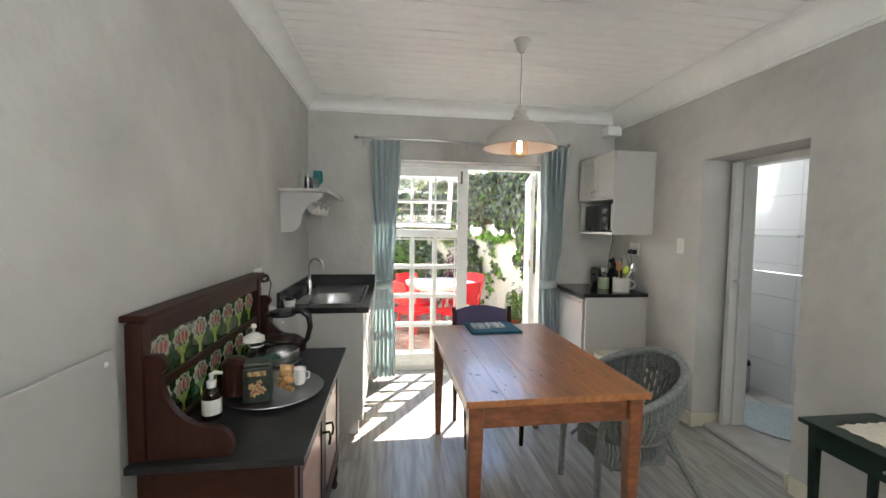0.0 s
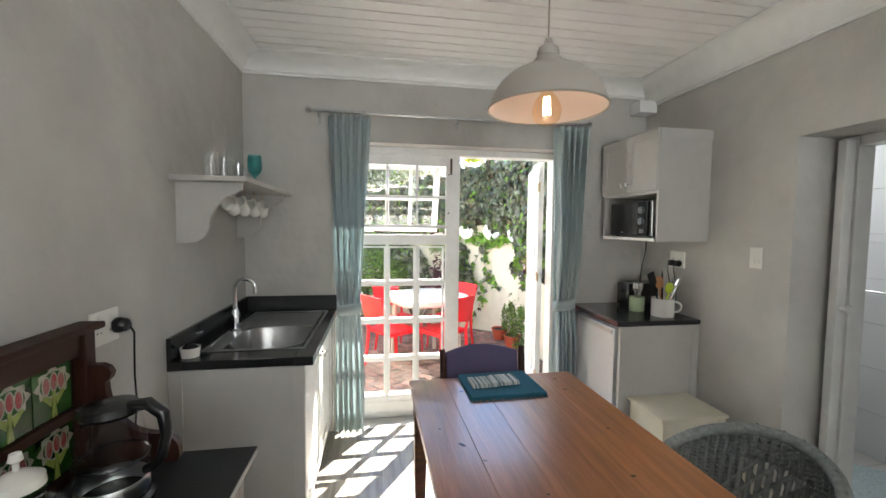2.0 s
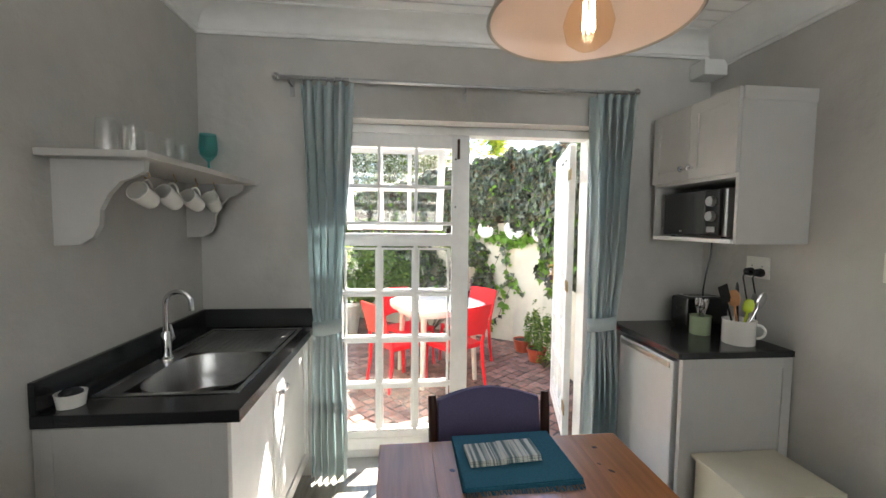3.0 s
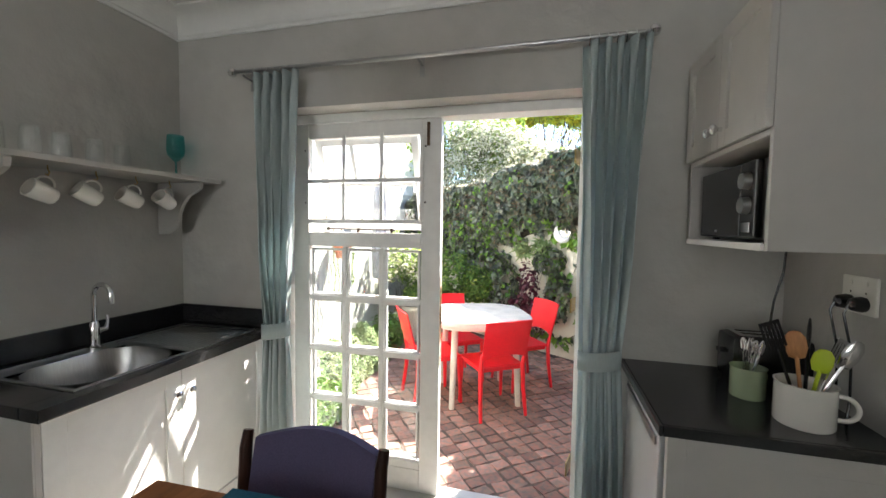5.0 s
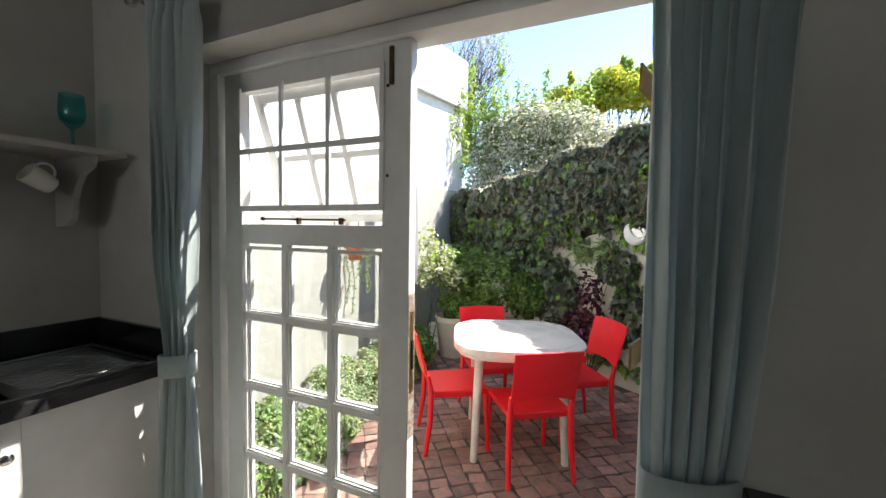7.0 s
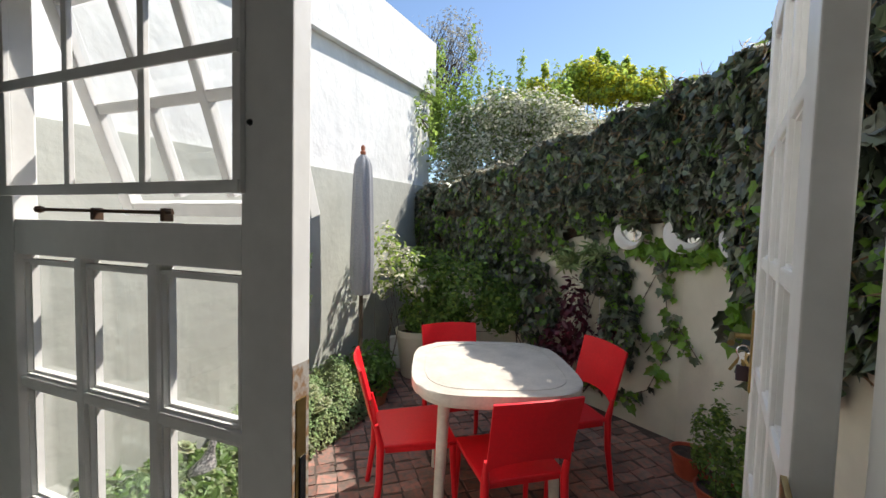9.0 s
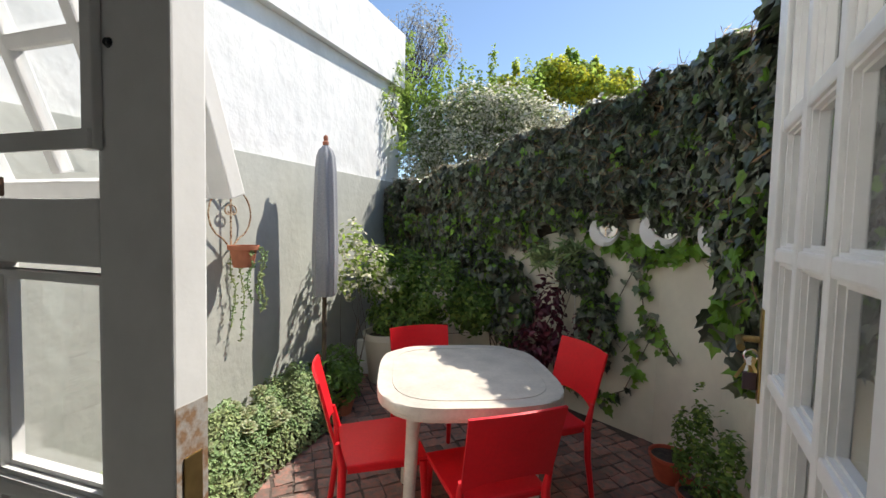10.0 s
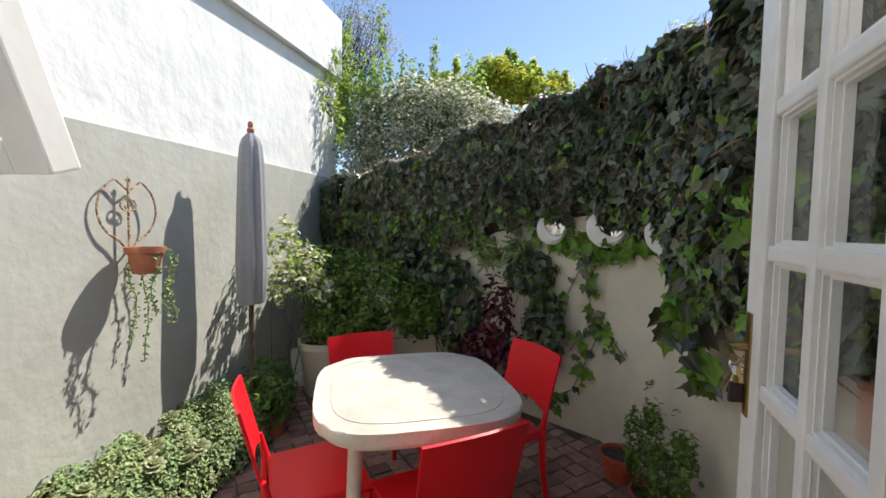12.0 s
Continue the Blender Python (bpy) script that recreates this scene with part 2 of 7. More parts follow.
def lathe(profile, seg=24, bm=None, at=(0, 0, 0), squash=1.0):
    """Turn (radius, height) pairs round the z axis."""
    bm = bm or bmesh.new()
    rings = []
    for r, z in profile:
        rings.append([bm.verts.new((at[0] + r * math.cos(2 * math.pi * i / seg), at[1] + squash * r * math.sin(2 * math.pi * i / seg), at[2] + z))
                      for i in range(seg)] if r > 1e-6 else [bm.verts.new((at[0], at[1], at[2] + z))])
    for a, b in zip(rings, rings[1:]):
        for i in range(seg):
            j = (i + 1) % seg
            if len(a) == 1 and len(b) > 1:
                bm.faces.new((a[0], b[j], b[i]))
            elif len(b) == 1 and len(a) > 1:
                bm.faces.new((a[i], a[j], b[0]))
            elif len(a) > 1:
                bm.faces.new((a[i], a[j], b[j], b[i]))
    bmesh.ops.recalc_face_normals(bm, faces=bm.faces)
    return bm


def tube(points, radius, seg=8, bm=None, closed=False):
    """A tube along points; radius is a number or one per point."""
    bm = bm or bmesh.new()
    pts = [Vector(p) for p in points]
    n = len(pts)
    radii = radius if isinstance(radius, (list, tuple)) else [radius] * n
    rings, side = [], None
    for i, p in enumerate(pts):
        a, b = pts[(i - 1) % n if closed else max(i - 1, 0)], pts[(i + 1) % n if closed else min(i + 1, n - 1)]
        d = (b - a).normalized()
        if side is None:
            side = d.orthogonal().normalized()
        side = (side - d * side.dot(d)).normalized()
        up = d.cross(side)
        rings.append([bm.verts.new(p + radii[i] * (math.cos(2 * math.pi * k / seg) * side + math.sin(2 * math.pi * k / seg) * up))
                      for k in range(seg)])
    pairs = list(zip(rings, rings[1:])) + ([(rings[-1], rings[0])] if closed else [])
    for a, b in pairs:
        for k in range(seg):
            bm.faces.new((a[k], a[(k + 1) % seg], b[(k + 1) % seg], b[k]))
    if not closed:
        bm.faces.new(rings[0][::-1])
        bm.faces.new(rings[-1])
    return bm


def slab(outline, z0, z1, bevel=0.0, bm=None):
    """A plate from an outline of (x, y)."""
    bm = bm or bmesh.new()
    a = [bm.verts.new((x, y, z0)) for x, y in outline]
    b = [bm.verts.new((x, y, z1)) for x, y in outline]
    n = len(a)
    fs = [bm.faces.new(a[::-1]), bm.faces.new(b)] + [bm.faces.new((a[i], a[(i + 1) % n], b[(i + 1) % n], b[i])) for i in range(n)]
    if bevel:
        es = list({e for f in fs[:2] for e in f.edges})
        bmesh.ops.bevel(bm, geom=es, offset=bevel, segments=2, profile=0.6, affect="EDGES")
    bmesh.ops.recalc_face_normals(bm, faces=bm.faces)
    return bm


def turned(bm, m):
    bm.transform(m)
    return bm


def structure(name, bm, material, label=""):
    return part(name, bm, material, None, label, kind="structure")


def fine(bm, size):
    """Cut long edges until none is longer than size."""
    for _ in range(7):
        es = [e for e in bm.edges if e.calc_length() > size]
        if not es:
            break
        bmesh.ops.subdivide_edges(bm, edges=es, cuts=1, use_grid_fill=True)
    return bm


# ---- room ----
LX, RX, BY, NY = -0.69, 2.35, 3.93, -2.5
OUT = 4.18
CZ = 2.66
DX0, DX1, DTOP = -0.10, 1.72, 2.12
YZ = -0.12
structure("floor_base", box(LX - 0.3, RX + 0.3, NY, OUT, -0.10, -0.015), GROUT)
structure("wall_west", box(LX - 0.3, LX, NY, OUT, 0, 3.2), PLASTER, "uneven painted plaster wall")
wn_ = structure("wall_north", box(LX, DX0, BY, OUT, -0.1, 3.2), PLASTER, "plaster wall with the garden doorway")
part("wall_part", box(DX1, RX, BY, OUT, -0.1, 3.2), PLASTER, wn_)
part("lintel", box(DX0, DX1, BY, OUT, DTOP, 3.2), PLASTER, wn_)
we_ = structure("wall_east", box(RX, 2.70, 2.73, OUT, 0, 3.2), PLASTER, "plaster wall with the bathroom doorway")
part("wall_part", box(RX, 2.70, NY, 1.98, 0, 3.2), PLASTER, we_)
part("lintel", box(RX, 2.70, 1.98, 2.73, 2.0, 3.2), PLASTER, we_)
structure("wall_south", box(LX - 0.3, 2.70, NY - 0.3, NY, 0, 3.2), PLASTER)
bm = box(LX, RX, NY, BY, CZ + 0.012, CZ + 0.1)
y = NY
while y < BY:
    box(LX, RX, y + 0.005, y + 0.095, CZ - 0.012, CZ + 0.011, bm=bm)
    y += 0.1
structure("ceiling", turned(bm, pose(0, 0, 0.012)), CEIL, "white tongue-and-groove board ceiling")


def cove(length, wall_z=2.545):
    """Cornice along x from 0 to length, its wall side at y 0, the room toward -y."""
    bm = bmesh.new()
    h, w = CZ - wall_z, 0.15
    prof = [(0, wall_z), (-0.012, wall_z), (-0.012, wall_z + 0.014), (-0.022, wall_z + 0.018)]
    prof += [(-0.022 - (w - 0.03) * (1 - math.cos(a)), wall_z + 0.018 + (h - 0.028) * math.sin(a)) for a in np.linspace(0.15, math.pi / 2, 9)]
    prof += [(-w, CZ - 0.008), (-w, CZ), (0, CZ)]
    ends = [[bm.verts.new((x, py, pz)) for py, pz in prof] for x in (0, length)]
    n = len(prof)
    for i in range(n):
        bm.faces.new((ends[0][i], ends[0][(i + 1) % n], ends[1][(i + 1) % n], ends[1][i]))
    bmesh.ops.recalc_face_normals(bm, faces=bm.faces)
    return bm


structure("cornice_north", turned(cove(RX - LX), pose(LX, BY - 0.001, 0)), WHITE)
structure("cornice_west", turned(cove(BY - NY), pose(LX + 0.001, NY, 0, 0, 0, 90)), WHITE)
structure("cornice_east", turned(cove(BY - NY, 2.47), pose(RX - 0.001, BY, 0, 0, 0, -90)), WHITE)
structure("pipe_box", box(2.20, 2.345, 3.80, 3.925, 2.41, 2.50, 0.004), WHITE, "small white painted box under the cornice")
for nm, b in (("baseboard_east", box(RX - 0.016, RX - 0.001, 2.74, 3.28, 0, 0.10, 0.004)), ("baseboard_east_2", box(RX - 0.016, RX - 0.001, NY, 1.97, 0, 0.10, 0.004)),
              ("baseboard_reveal", box(RX - 0.016, 2.60, 2.715, 2.729, 0, 0.10, 0.004)), ("baseboard_reveal_2", box(RX - 0.016, 2.60, 1.981, 1.996, 0, 0.10, 0.004)),
              ("baseboard_west", box(LX + 0.001, LX + 0.016, NY, 2.87, 0, 0.10, 0.004))):
    structure(nm, b, CREAM)
floor = tagged(new("floor"), kind="structure")

# bathroom
structure("bathroom_floor_base", box(2.6, 3.8, 1.2, 4.32, -0.1, -0.01), GROUT)
bt = structure("bathroom_wall_base", box(3.51, 3.81, 1.2, 4.2, 0, 2.9), GROUT)
structure("bathroom_wall_north", box(2.70, 3.51, 4.0, 4.3, 0, 2.9), TILEWHITE)
structure("bathroom_wall_south", box(2.70, 3.51, 1.0, 1.2, 0, 2.9), TILEWHITE)
structure("bathroom_ceiling", box(2.70, 3.7, 1.2, 4.1, 2.7, 2.8), CEIL)
structure("bathroom_threshold", box(2.44, 2.72, 2.0, 2.71, 0.0, 0.03, 0.006), FLOORTILE, "pale stone door threshold")
d2 = structure("door_2", box(2.62, 2.72, 2.65, 2.728, 0.03, 2.0, 0.004), WHITE, "white painted bathroom door frame")
part("frame_side", box(2.62, 2.72, 1.982, 2.03, 0.03, 2.0, 0.004), WHITE, d2)
part("frame_head", box(2.62, 2.72, 2.03, 2.65, 1.95, 2.0, 0.004), WHITE, d2)
part("door_leaf", box(2.555, 2.615, 2.66, 2.70, 0.03, 1.98, 0.004), WHITE, d2, "edge of the opened white door")
part("door_knob", turned(lathe([(0, 0), (0.012, 0), (0.01, 0.02), (0.024, 0.035), (0.02, 0.05), (0, 0.055)], 16), pose(2.585, 2.66, 1.12, 90, 0, 0)), WHITE, d2, smooth=True)


def towel_rail():
    t = thing("towel_rail", "chrome towel rail on the tiled bathroom wall", "towel rail", (3.50, 3.10, 1.12))
    part("rail", tube([(-0.06, -0.28, 0), (-0.06, 0.28, 0)], 0.008, 10), CHROME, t, smooth=True)
    for y in (-0.26, 0.26):
        part("bracket", tube([(0, y, 0), (-0.065, y, 0)], 0.012, 10), CHROME, t, smooth=True)


def glass_ledge():
    t = thing("glass_shelf", "narrow glass shelf on chrome pegs in the bathroom", "shelf", (3.50, 3.2, 1.44))
    part("plate", box(-0.11, 0, -0.3, 0.3, 0, 0.008), CLEAR, t)
    for y in (-0.22, 0.22):
        part("peg", tube([(0.0, y, 0.004), (-0.04, y, 0.004)], 0.014, 10), CHROME, t, smooth=True)


def roll_holder():
    t = thing("toilet_roll", "white toilet roll on a chrome holder", "toilet roll", (3.47, 2.35, 0.72))
    part("roll", turned(lathe([(0.02, -0.05), (0.05, -0.05), (0.05, 0.05), (0.02, 0.05), (0.02, -0.05)], 24), pose(-0.06, 0, 0, 90, 0, 0)), CERAMIC, t, smooth=True)
    part("holder", tube([(0.02, 0.06, 0), (-0.06, 0.06, 0), (-0.06, -0.055, 0)], 0.008, 8), CHROME, t, smooth=True)


towel_rail(), glass_ledge(), roll_holder()
bmat_ = thing("bath_mat", "round pale blue bath mat on the tiles", "mat", (3.1, 2.72, 0.001))
part("mat", lathe([(0, 0), (0.33, 0), (0.34, 0.008), (0.32, 0.016), (0, 0.014)], 40), mat("pale_blue_pile", (0.42, 0.50, 0.52), 0.95, grain=0.2, scale=90, bump=0.006, bump_scale=60), bmat_)
bin_ = thing("pedal_bin", "small steel pedal bin on the bathroom floor", "bin", (3.33, 3.34, 0))
part("body", lathe([(0, 0), (0.09, 0), (0.09, 0.24), (0.085, 0.25)], 24), STEEL, bin_, smooth=True)
part("lid", lathe([(0.092, 0.25), (0.085, 0.28), (0, 0.295)], 24), BLACK, bin_, "black plastic lid", smooth=True)


# ---- garden doors ----
def garden_leaf(name, label, width, sash_open=None):
    """A door leaf 2.07 high, hinge at x 0, running to x width: panes three across; with sash_open, a small sash on top, else panes all the way up."""
    t = thing(name, label, "door")
    t["kind"] = "structure"
    z0, z1, y0, y1 = 0.0, 2.065, -0.022, 0.022
    g0, g1 = 0.098, width - 0.108 * (width / 0.895)
    w = (g1 - g0) / 3
    for a, b in ((0, g0), (g1, width)):
        part("stile", box(a, b, y0, y1, z0, z1, 0.003), OLDWHITE, t)
    rows = 4 if sash_open is not None else 6
    for a, b in ((z0, 0.17), (1.37, 1.45), (1.985, z1)) if rows == 4 else ((z0, 0.17), (1.985, z1)):
        part("rail", box(g0 + 0.001, g1 - 0.001, y0 + 0.001, y1 - 0.001, a, b, 0.003), OLDWHITE, t)
    part("bottom_moulding", box(g0, g1, y0 - 0.006, y0, 0.05, 0.13, 0.003), OLDWHITE, t)
    zt = 1.37 if rows == 4 else 1.985
    bw = 0.013 if rows == 4 else 0.017
    h = (zt - 0.17) / rows
    for i in (1, 2):
        part("glazing_bar", box(g0 + i * w - bw, g0 + i * w + bw, y0 + 0.002, y1 - 0.003, 0.17, zt, 0.006), OLDWHITE, t)
    for j in range(1, rows):
        part("glazing_bar", box(g0, g1, y0 + 0.004, y1 - 0.005, 0.17 + j * h - bw, 0.17 + j * h + bw, 0.006), OLDWHITE, t)
    for i in range(3):
        for j in range(rows):
            xa, xb, za, zb = g0 + i * w + bw - 0.001, g0 + (i + 1) * w - bw + 0.001, 0.17 + j * h + bw - 0.001, 0.17 + (j + 1) * h - bw + 0.001
            for d, y3 in ((0.007, -0.011), (0.013, -0.002)):
                for q in (box(xa, xa + d, y3, 0.012, za, zb), box(xb - d, xb, y3, 0.012, za, zb), box(xa + d, xb - d, y3, 0.012, za, za + d), box(xa + d, xb - d, y3, 0.012, zb - d, zb)):
                    part("moulding", q, OLDWHITE, t)
            p = part("pane", box(xa + 0.002, xb - 0.002, 0.0125, 0.015, za + 0.002, zb - 0.002), PANE, t)
            p.visible_shadow = False
    if rows == 6:
        return t, g0, g1, w
    s = new("top_sash")
    s.parent = t
    s.matrix_basis = pose(0, 0.026, 1.995, sash_open, 0, 0)
    sw0, sw1, sh = g0 + 0.004, g1 - 0.040, -0.56
    for a, b in ((sw0, sw0 + 0.045), (sw1 - 0.045, sw1)):
        part("sash_side", box(a, b, 0, 0.034, sh, 0, 0.003), OLDWHITE, s)
    for a, b in ((sh, sh + 0.036), (-0.045, 0)):
        part("sash_rail", box(sw0 + 0.045, sw1 - 0.045, 0.001, 0.033, a, b, 0.003), OLDWHITE, s)
    sw = (sw1 - sw0 - 0.09) / 3
    for i in (1, 2):
        part("sash_bar", box(sw0 + 0.045 + i * sw - 0.013, sw0 + 0.045 + i * sw + 0.013, 0.003, 0.031, sh + 0.05, -0.045, 0.005), OLDWHITE, s)
    part("sash_bar", box(sw0 + 0.045, sw1 - 0.045, 0.004, 0.030, sh / 2 - 0.011, sh / 2 + 0.015, 0.005), OLDWHITE, s)
    for i in range(3):
        for j in range(2):
            p = part("pane", box(sw0 + 0.05 + i * sw, sw0 + 0.04 + (i + 1) * sw, 0.016, 0.019, (sh + 0.05) + j * 0.24, (sh + 0.05) + (j + 1) * 0.228), PANE, s)
            p.visible_shadow = False
    return t, g0, g1, w


left, g0, g1, gw = garden_leaf("door_1", "white glazed garden door leaf, closed, with its top sash pushed open", 0.895, 19.3)
left.matrix_world = pose(-0.034, 4.105, 0.004)
guard = new("window_guard")
guard.parent = left
for x in (g0 - 0.002, g0 + gw, g0 + 2 * gw, g1 + 0.002):
    part("upright", box(x - 0.009, x + 0.009, -0.034, -0.023, 1.502, 2.0, 0.002), OLDWHITE, guard)
for z in (1.513, 1.741):
    part("crossbar", box(g0 - 0.01, g1 + 0.01, -0.039, -0.0345, z - 0.011, z + 0.011, 0.001), OLDWHITE, guard)
for x, z in ((g0 - 0.02, 1.62), (g0 - 0.02, 1.92), (g1 + 0.02, 1.62), (g1 + 0.02, 1.92)):
    part("screw", turned(lathe([(0, 0), (0.006, 0), (0.004, 0.004), (0, 0.005)], 10), pose(x, -0.022, z, 90)), BLACK, guard)
stay = new("casement_stay")
stay.parent = left
part("stay_bar", tube([(0.24, -0.035, 1.472), (0.64, -0.035, 1.468)], 0.0035, 8), BROWNBRASS, stay, smooth=True)
part("stay_knob", lathe([(0, -0.008), (0.007, -0.006), (0.010, 0), (0.007, 0.006), (0, 0.008)], 12, at=(0.235, -0.036, 1.472)), BROWNBRASS, stay, smooth=True)
for x in (0.42, 0.62):
    part("stay_peg", box(x - 0.005, x + 0.005, -0.041, -0.022, 1.452, 1.476, 0.002), BROWNBRASS, stay)
part("top_bolt", box(0.816, 0.832, -0.032, -0.022, 1.92, 2.045, 0.003), BROWNBRASS, left, "brown brass bolt at the top corner")
part("lock_plate", box(0.895, 0.898, -0.012, 0.012, 0.88, 1.16, 0.002), BRASS, left, "rusted lock plate in the chipped door edge")
part("bare_patch", box(0.8952, 0.8958, -0.0205, 0.0205, 0.72, 1.22), mat("chipped_bare_wood", (0.22, 0.13, 0.07), 0.85, grain=0.3, scale=60, colour2=(0.45, 0.42, 0.38), bump=0.001, bump_scale=90), left, "chipped bare wood round the lock")
part("keep", box(0.897, 0.901, -0.006, 0.008, 0.96, 1.06, 0.001), BLACK, left)

right, _, _, _ = garden_leaf("door_3", "white glazed garden door leaf, opened outward, with keys in its lock", 0.80)
right.matrix_world = pose(1.588, 4.198, 0.004, 0, 0, 75.2) @ Matrix.Diagonal((1, -1, 1, 1))
hp = new("door_handle")
hp.parent = right
part("handle_plate", box(0.75, 0.78, 0.022, 0.027, 1.0, 1.24, 0.002), BRASS, hp)
part("lever", tube([(0.765, 0.022, 1.16), (0.765, 0.07, 1.16), (0.675, 0.075, 1.155)], 0.009, 10), BRASS, hp, smooth=True)
part("handle_plate", box(0.75, 0.78, -0.027, -0.022, 1.0, 1.24, 0.002), BRASS, hp)
part("lever", tube([(0.765, -0.022, 1.16), (0.765, -0.07, 1.16), (0.675, -0.075, 1.155)], 0.009, 10), BRASS, hp, smooth=True)
for z in (0.25, 1.1, 1.85):
    part("hinge", box(-0.10, 0.004, -0.030, -0.0225, z - 0.035, z + 0.035, 0.001), BRASS, right, "projecting brass hinge")
keys = thing("key_bunch", "bunch of steel keys hanging from the garden door lock", "keys", (1.744, 4.954, 1.12))
part("key_ring", tube([(0.016 * math.cos(a), 0, 0.016 * math.sin(a)) for a in np.linspace(0, 6.0, 14)], 0.0025, 6), CHROME, keys, smooth=True)
for i, a in enumerate((-25, -6, 14, 30)):
    kb = lathe([(0, -0.002), (0.012, -0.002), (0.012, 0.002), (0, 0.002)], 12)
    box(-0.004, 0.004, -0.058, -0.010, -0.001, 0.001, bm=kb)
    part("key", turned(kb, pose(0, 0.003 * i, -0.014, 90, a, 0)), (CHROME, BRASS)[i % 2], keys)
part("key_tag", box(-0.016, 0.016, -0.004, 0.004, -0.09, -0.045, 0.003), mat("dark_tag", (0.05, 0.03, 0.04), 0.5), keys, "dark patterned key tag")

fr = structure("door_frame", box(DX0 + 0.001, -0.045, 4.06, 4.178, 0, DTOP - 0.051, 0.003), OLDWHITE, "white painted garden door frame")
part("frame_side", box(1.630, DX1 - 0.001, 4.06, 4.178, 0, DTOP - 0.051, 0.003), OLDWHITE, fr)
part("frame_head", box(DX0 + 0.001, DX1 - 0.001, 4.06, 4.178, DTOP - 0.05, DTOP - 0.001, 0.003), OLDWHITE, fr)
structure("door_sill", box(DX0, DX1, 3.93, 4.176, -0.09, 0.003, 0.006), FLOORTILE, "pale stone door sill")


# ---- curtains ----
def curtain(label, x0, x1, tie, seed):
    """Pleated cloth hanging from z 2.25; tie: (centre x, width) at the tieback."""
    t = thing("curtain", label, "curtain", (0, 3.84, 0), group="curtains at the garden doors")
    rnd = random.Random(seed)
    cols, rows = 130, 60
    top, bot, tz = 2.275, 0.035, 0.93
    c0, w0 = (x0 + x1) / 2, x1 - x0
    folds = 5
    ph = [rnd.uniform(-0.5, 0.5) for _ in range(folds + 2)]
    bm = bmesh.new()
    grid = []
    for j in range(rows + 1):
        z = top + (bot - top) * j / rows
        d = abs(z - tz)
        if z > tz:
            k = min(1, (z - tz) / (top - tz))
            k = k ** 0.75
            w, c = tie[1] + (w0 - tie[1]) * k, tie[0] + (c0 - tie[0]) * k
        else:
            k = min(1, (tz - z) / 0.5) ** 0.6
            w, c = tie[1] + (w0 * 0.72 - tie[1]) * k, tie[0] + (tie[0] * 0.3 + c0 * 0.7 - tie[0]) * k * 0.6
        amp = 0.018 + 0.022 * min(1, d / 0.4)
        if z > 2.17:
            amp *= 0.8
        row = []
        for i in range(cols + 1):
            u = i / cols
            a = u * folds * 2 * math.pi + 0.5 * math.sin(u * 9 + seed) + 0.25 * math.sin(z * 2.3 + u * 5 + seed)
            y = amp * math.sin(a) + 0.004 * math.sin(1.7 * a + z * 3) + 0.003 * math.sin(z * 7 + u * 9)
            if z > 2.14:
                y += 0.012 * math.sin(u * folds * 4 * math.pi) * (z - 2.14) / 0.13
            x = c + w * (u - 0.5) + 0.006 * math.sin(a * 2 + z * 4)
            row.append(bm.verts.new((x, y, z)))
        grid.append(row)
    for a, b in zip(grid, grid[1:]):
        for i in range(cols):
            bm.faces.new((a[i], b[i], b[i + 1], a[i + 1]))
    cloth = part("cloth", bm, CURTAIN, t, smooth=True)
    m = cloth.modifiers.new("thick", "SOLIDIFY")
    m.thickness = 0.002
    band = bmesh.new()
    n = 40
    for zz in (tz - 0.04, tz + 0.04):
        for i in range(n):
            a = 2 * math.pi * i / n
            band.verts.new((tie[0] + (tie[1] / 2 + 0.012) * math.cos(a), 0.052 * math.sin(a), zz + 0.012 * math.cos(a)))
    band.verts.ensure_lookup_table()
    for i in range(n):
        j = (i + 1) % n
        band.faces.new((band.verts[i], band.verts[j], band.verts[n + j], band.verts[n + i]))
    tb = part("tieback", band, CURTAIN, t, "cloth tieback", smooth=True)
    m = tb.modifiers.new("thick", "SOLIDIFY")
    m.thickness = 0.006
    for i in range(7):
        x = x0 + 0.02 + (w0 - 0.04) * i / 6
        part("hook", tube([(x, 0.0, 2.262), (x, -0.018, 2.285), (x, 0.0, 2.31), (x, 0.012, 2.29)], 0.0025, 6), CHROME, t, smooth=True)


curtain("pale blue-green pleated curtain tied back at the closed door leaf", -0.115, 0.17, (0.02, 0.14), 3)
curtain("pale blue-green pleated curtain tied back beside the fridge counter", 1.545, 1.80, (1.645, 0.155), 8)
rod = thing("curtain_rod", "thin steel curtain rod with ball ends over the doors", "curtain rod", (0, 3.85, 2.30))
part("rod", tube([(-0.23, 0, 0.005), (0.79, 0, -0.004), (1.80, 0, 0.0)], 0.011, 12), STEEL, rod, smooth=True)
for x in (-0.245, 1.815):
    part("finial", lathe([(0, -0.024), (0.017, -0.017), (0.024, 0), (0.017, 0.017), (0, 0.024)], 16, at=(x, 0, 0.003)), CHROME, rod, smooth=True)
for x in (-0.18, 0.80, 1.77):
    br = new("bracket")
    br.parent = rod
    part("arm", tube([(x, 0.08, -0.02), (x, 0.02, -0.018), (x, 0, -0.012)], 0.006, 8), STEEL, br, smooth=True)
    part("wall_plate", box(x - 0.012, x + 0.012, 0.074, 0.079, -0.075, 0.02, 0.001), STEEL, br)


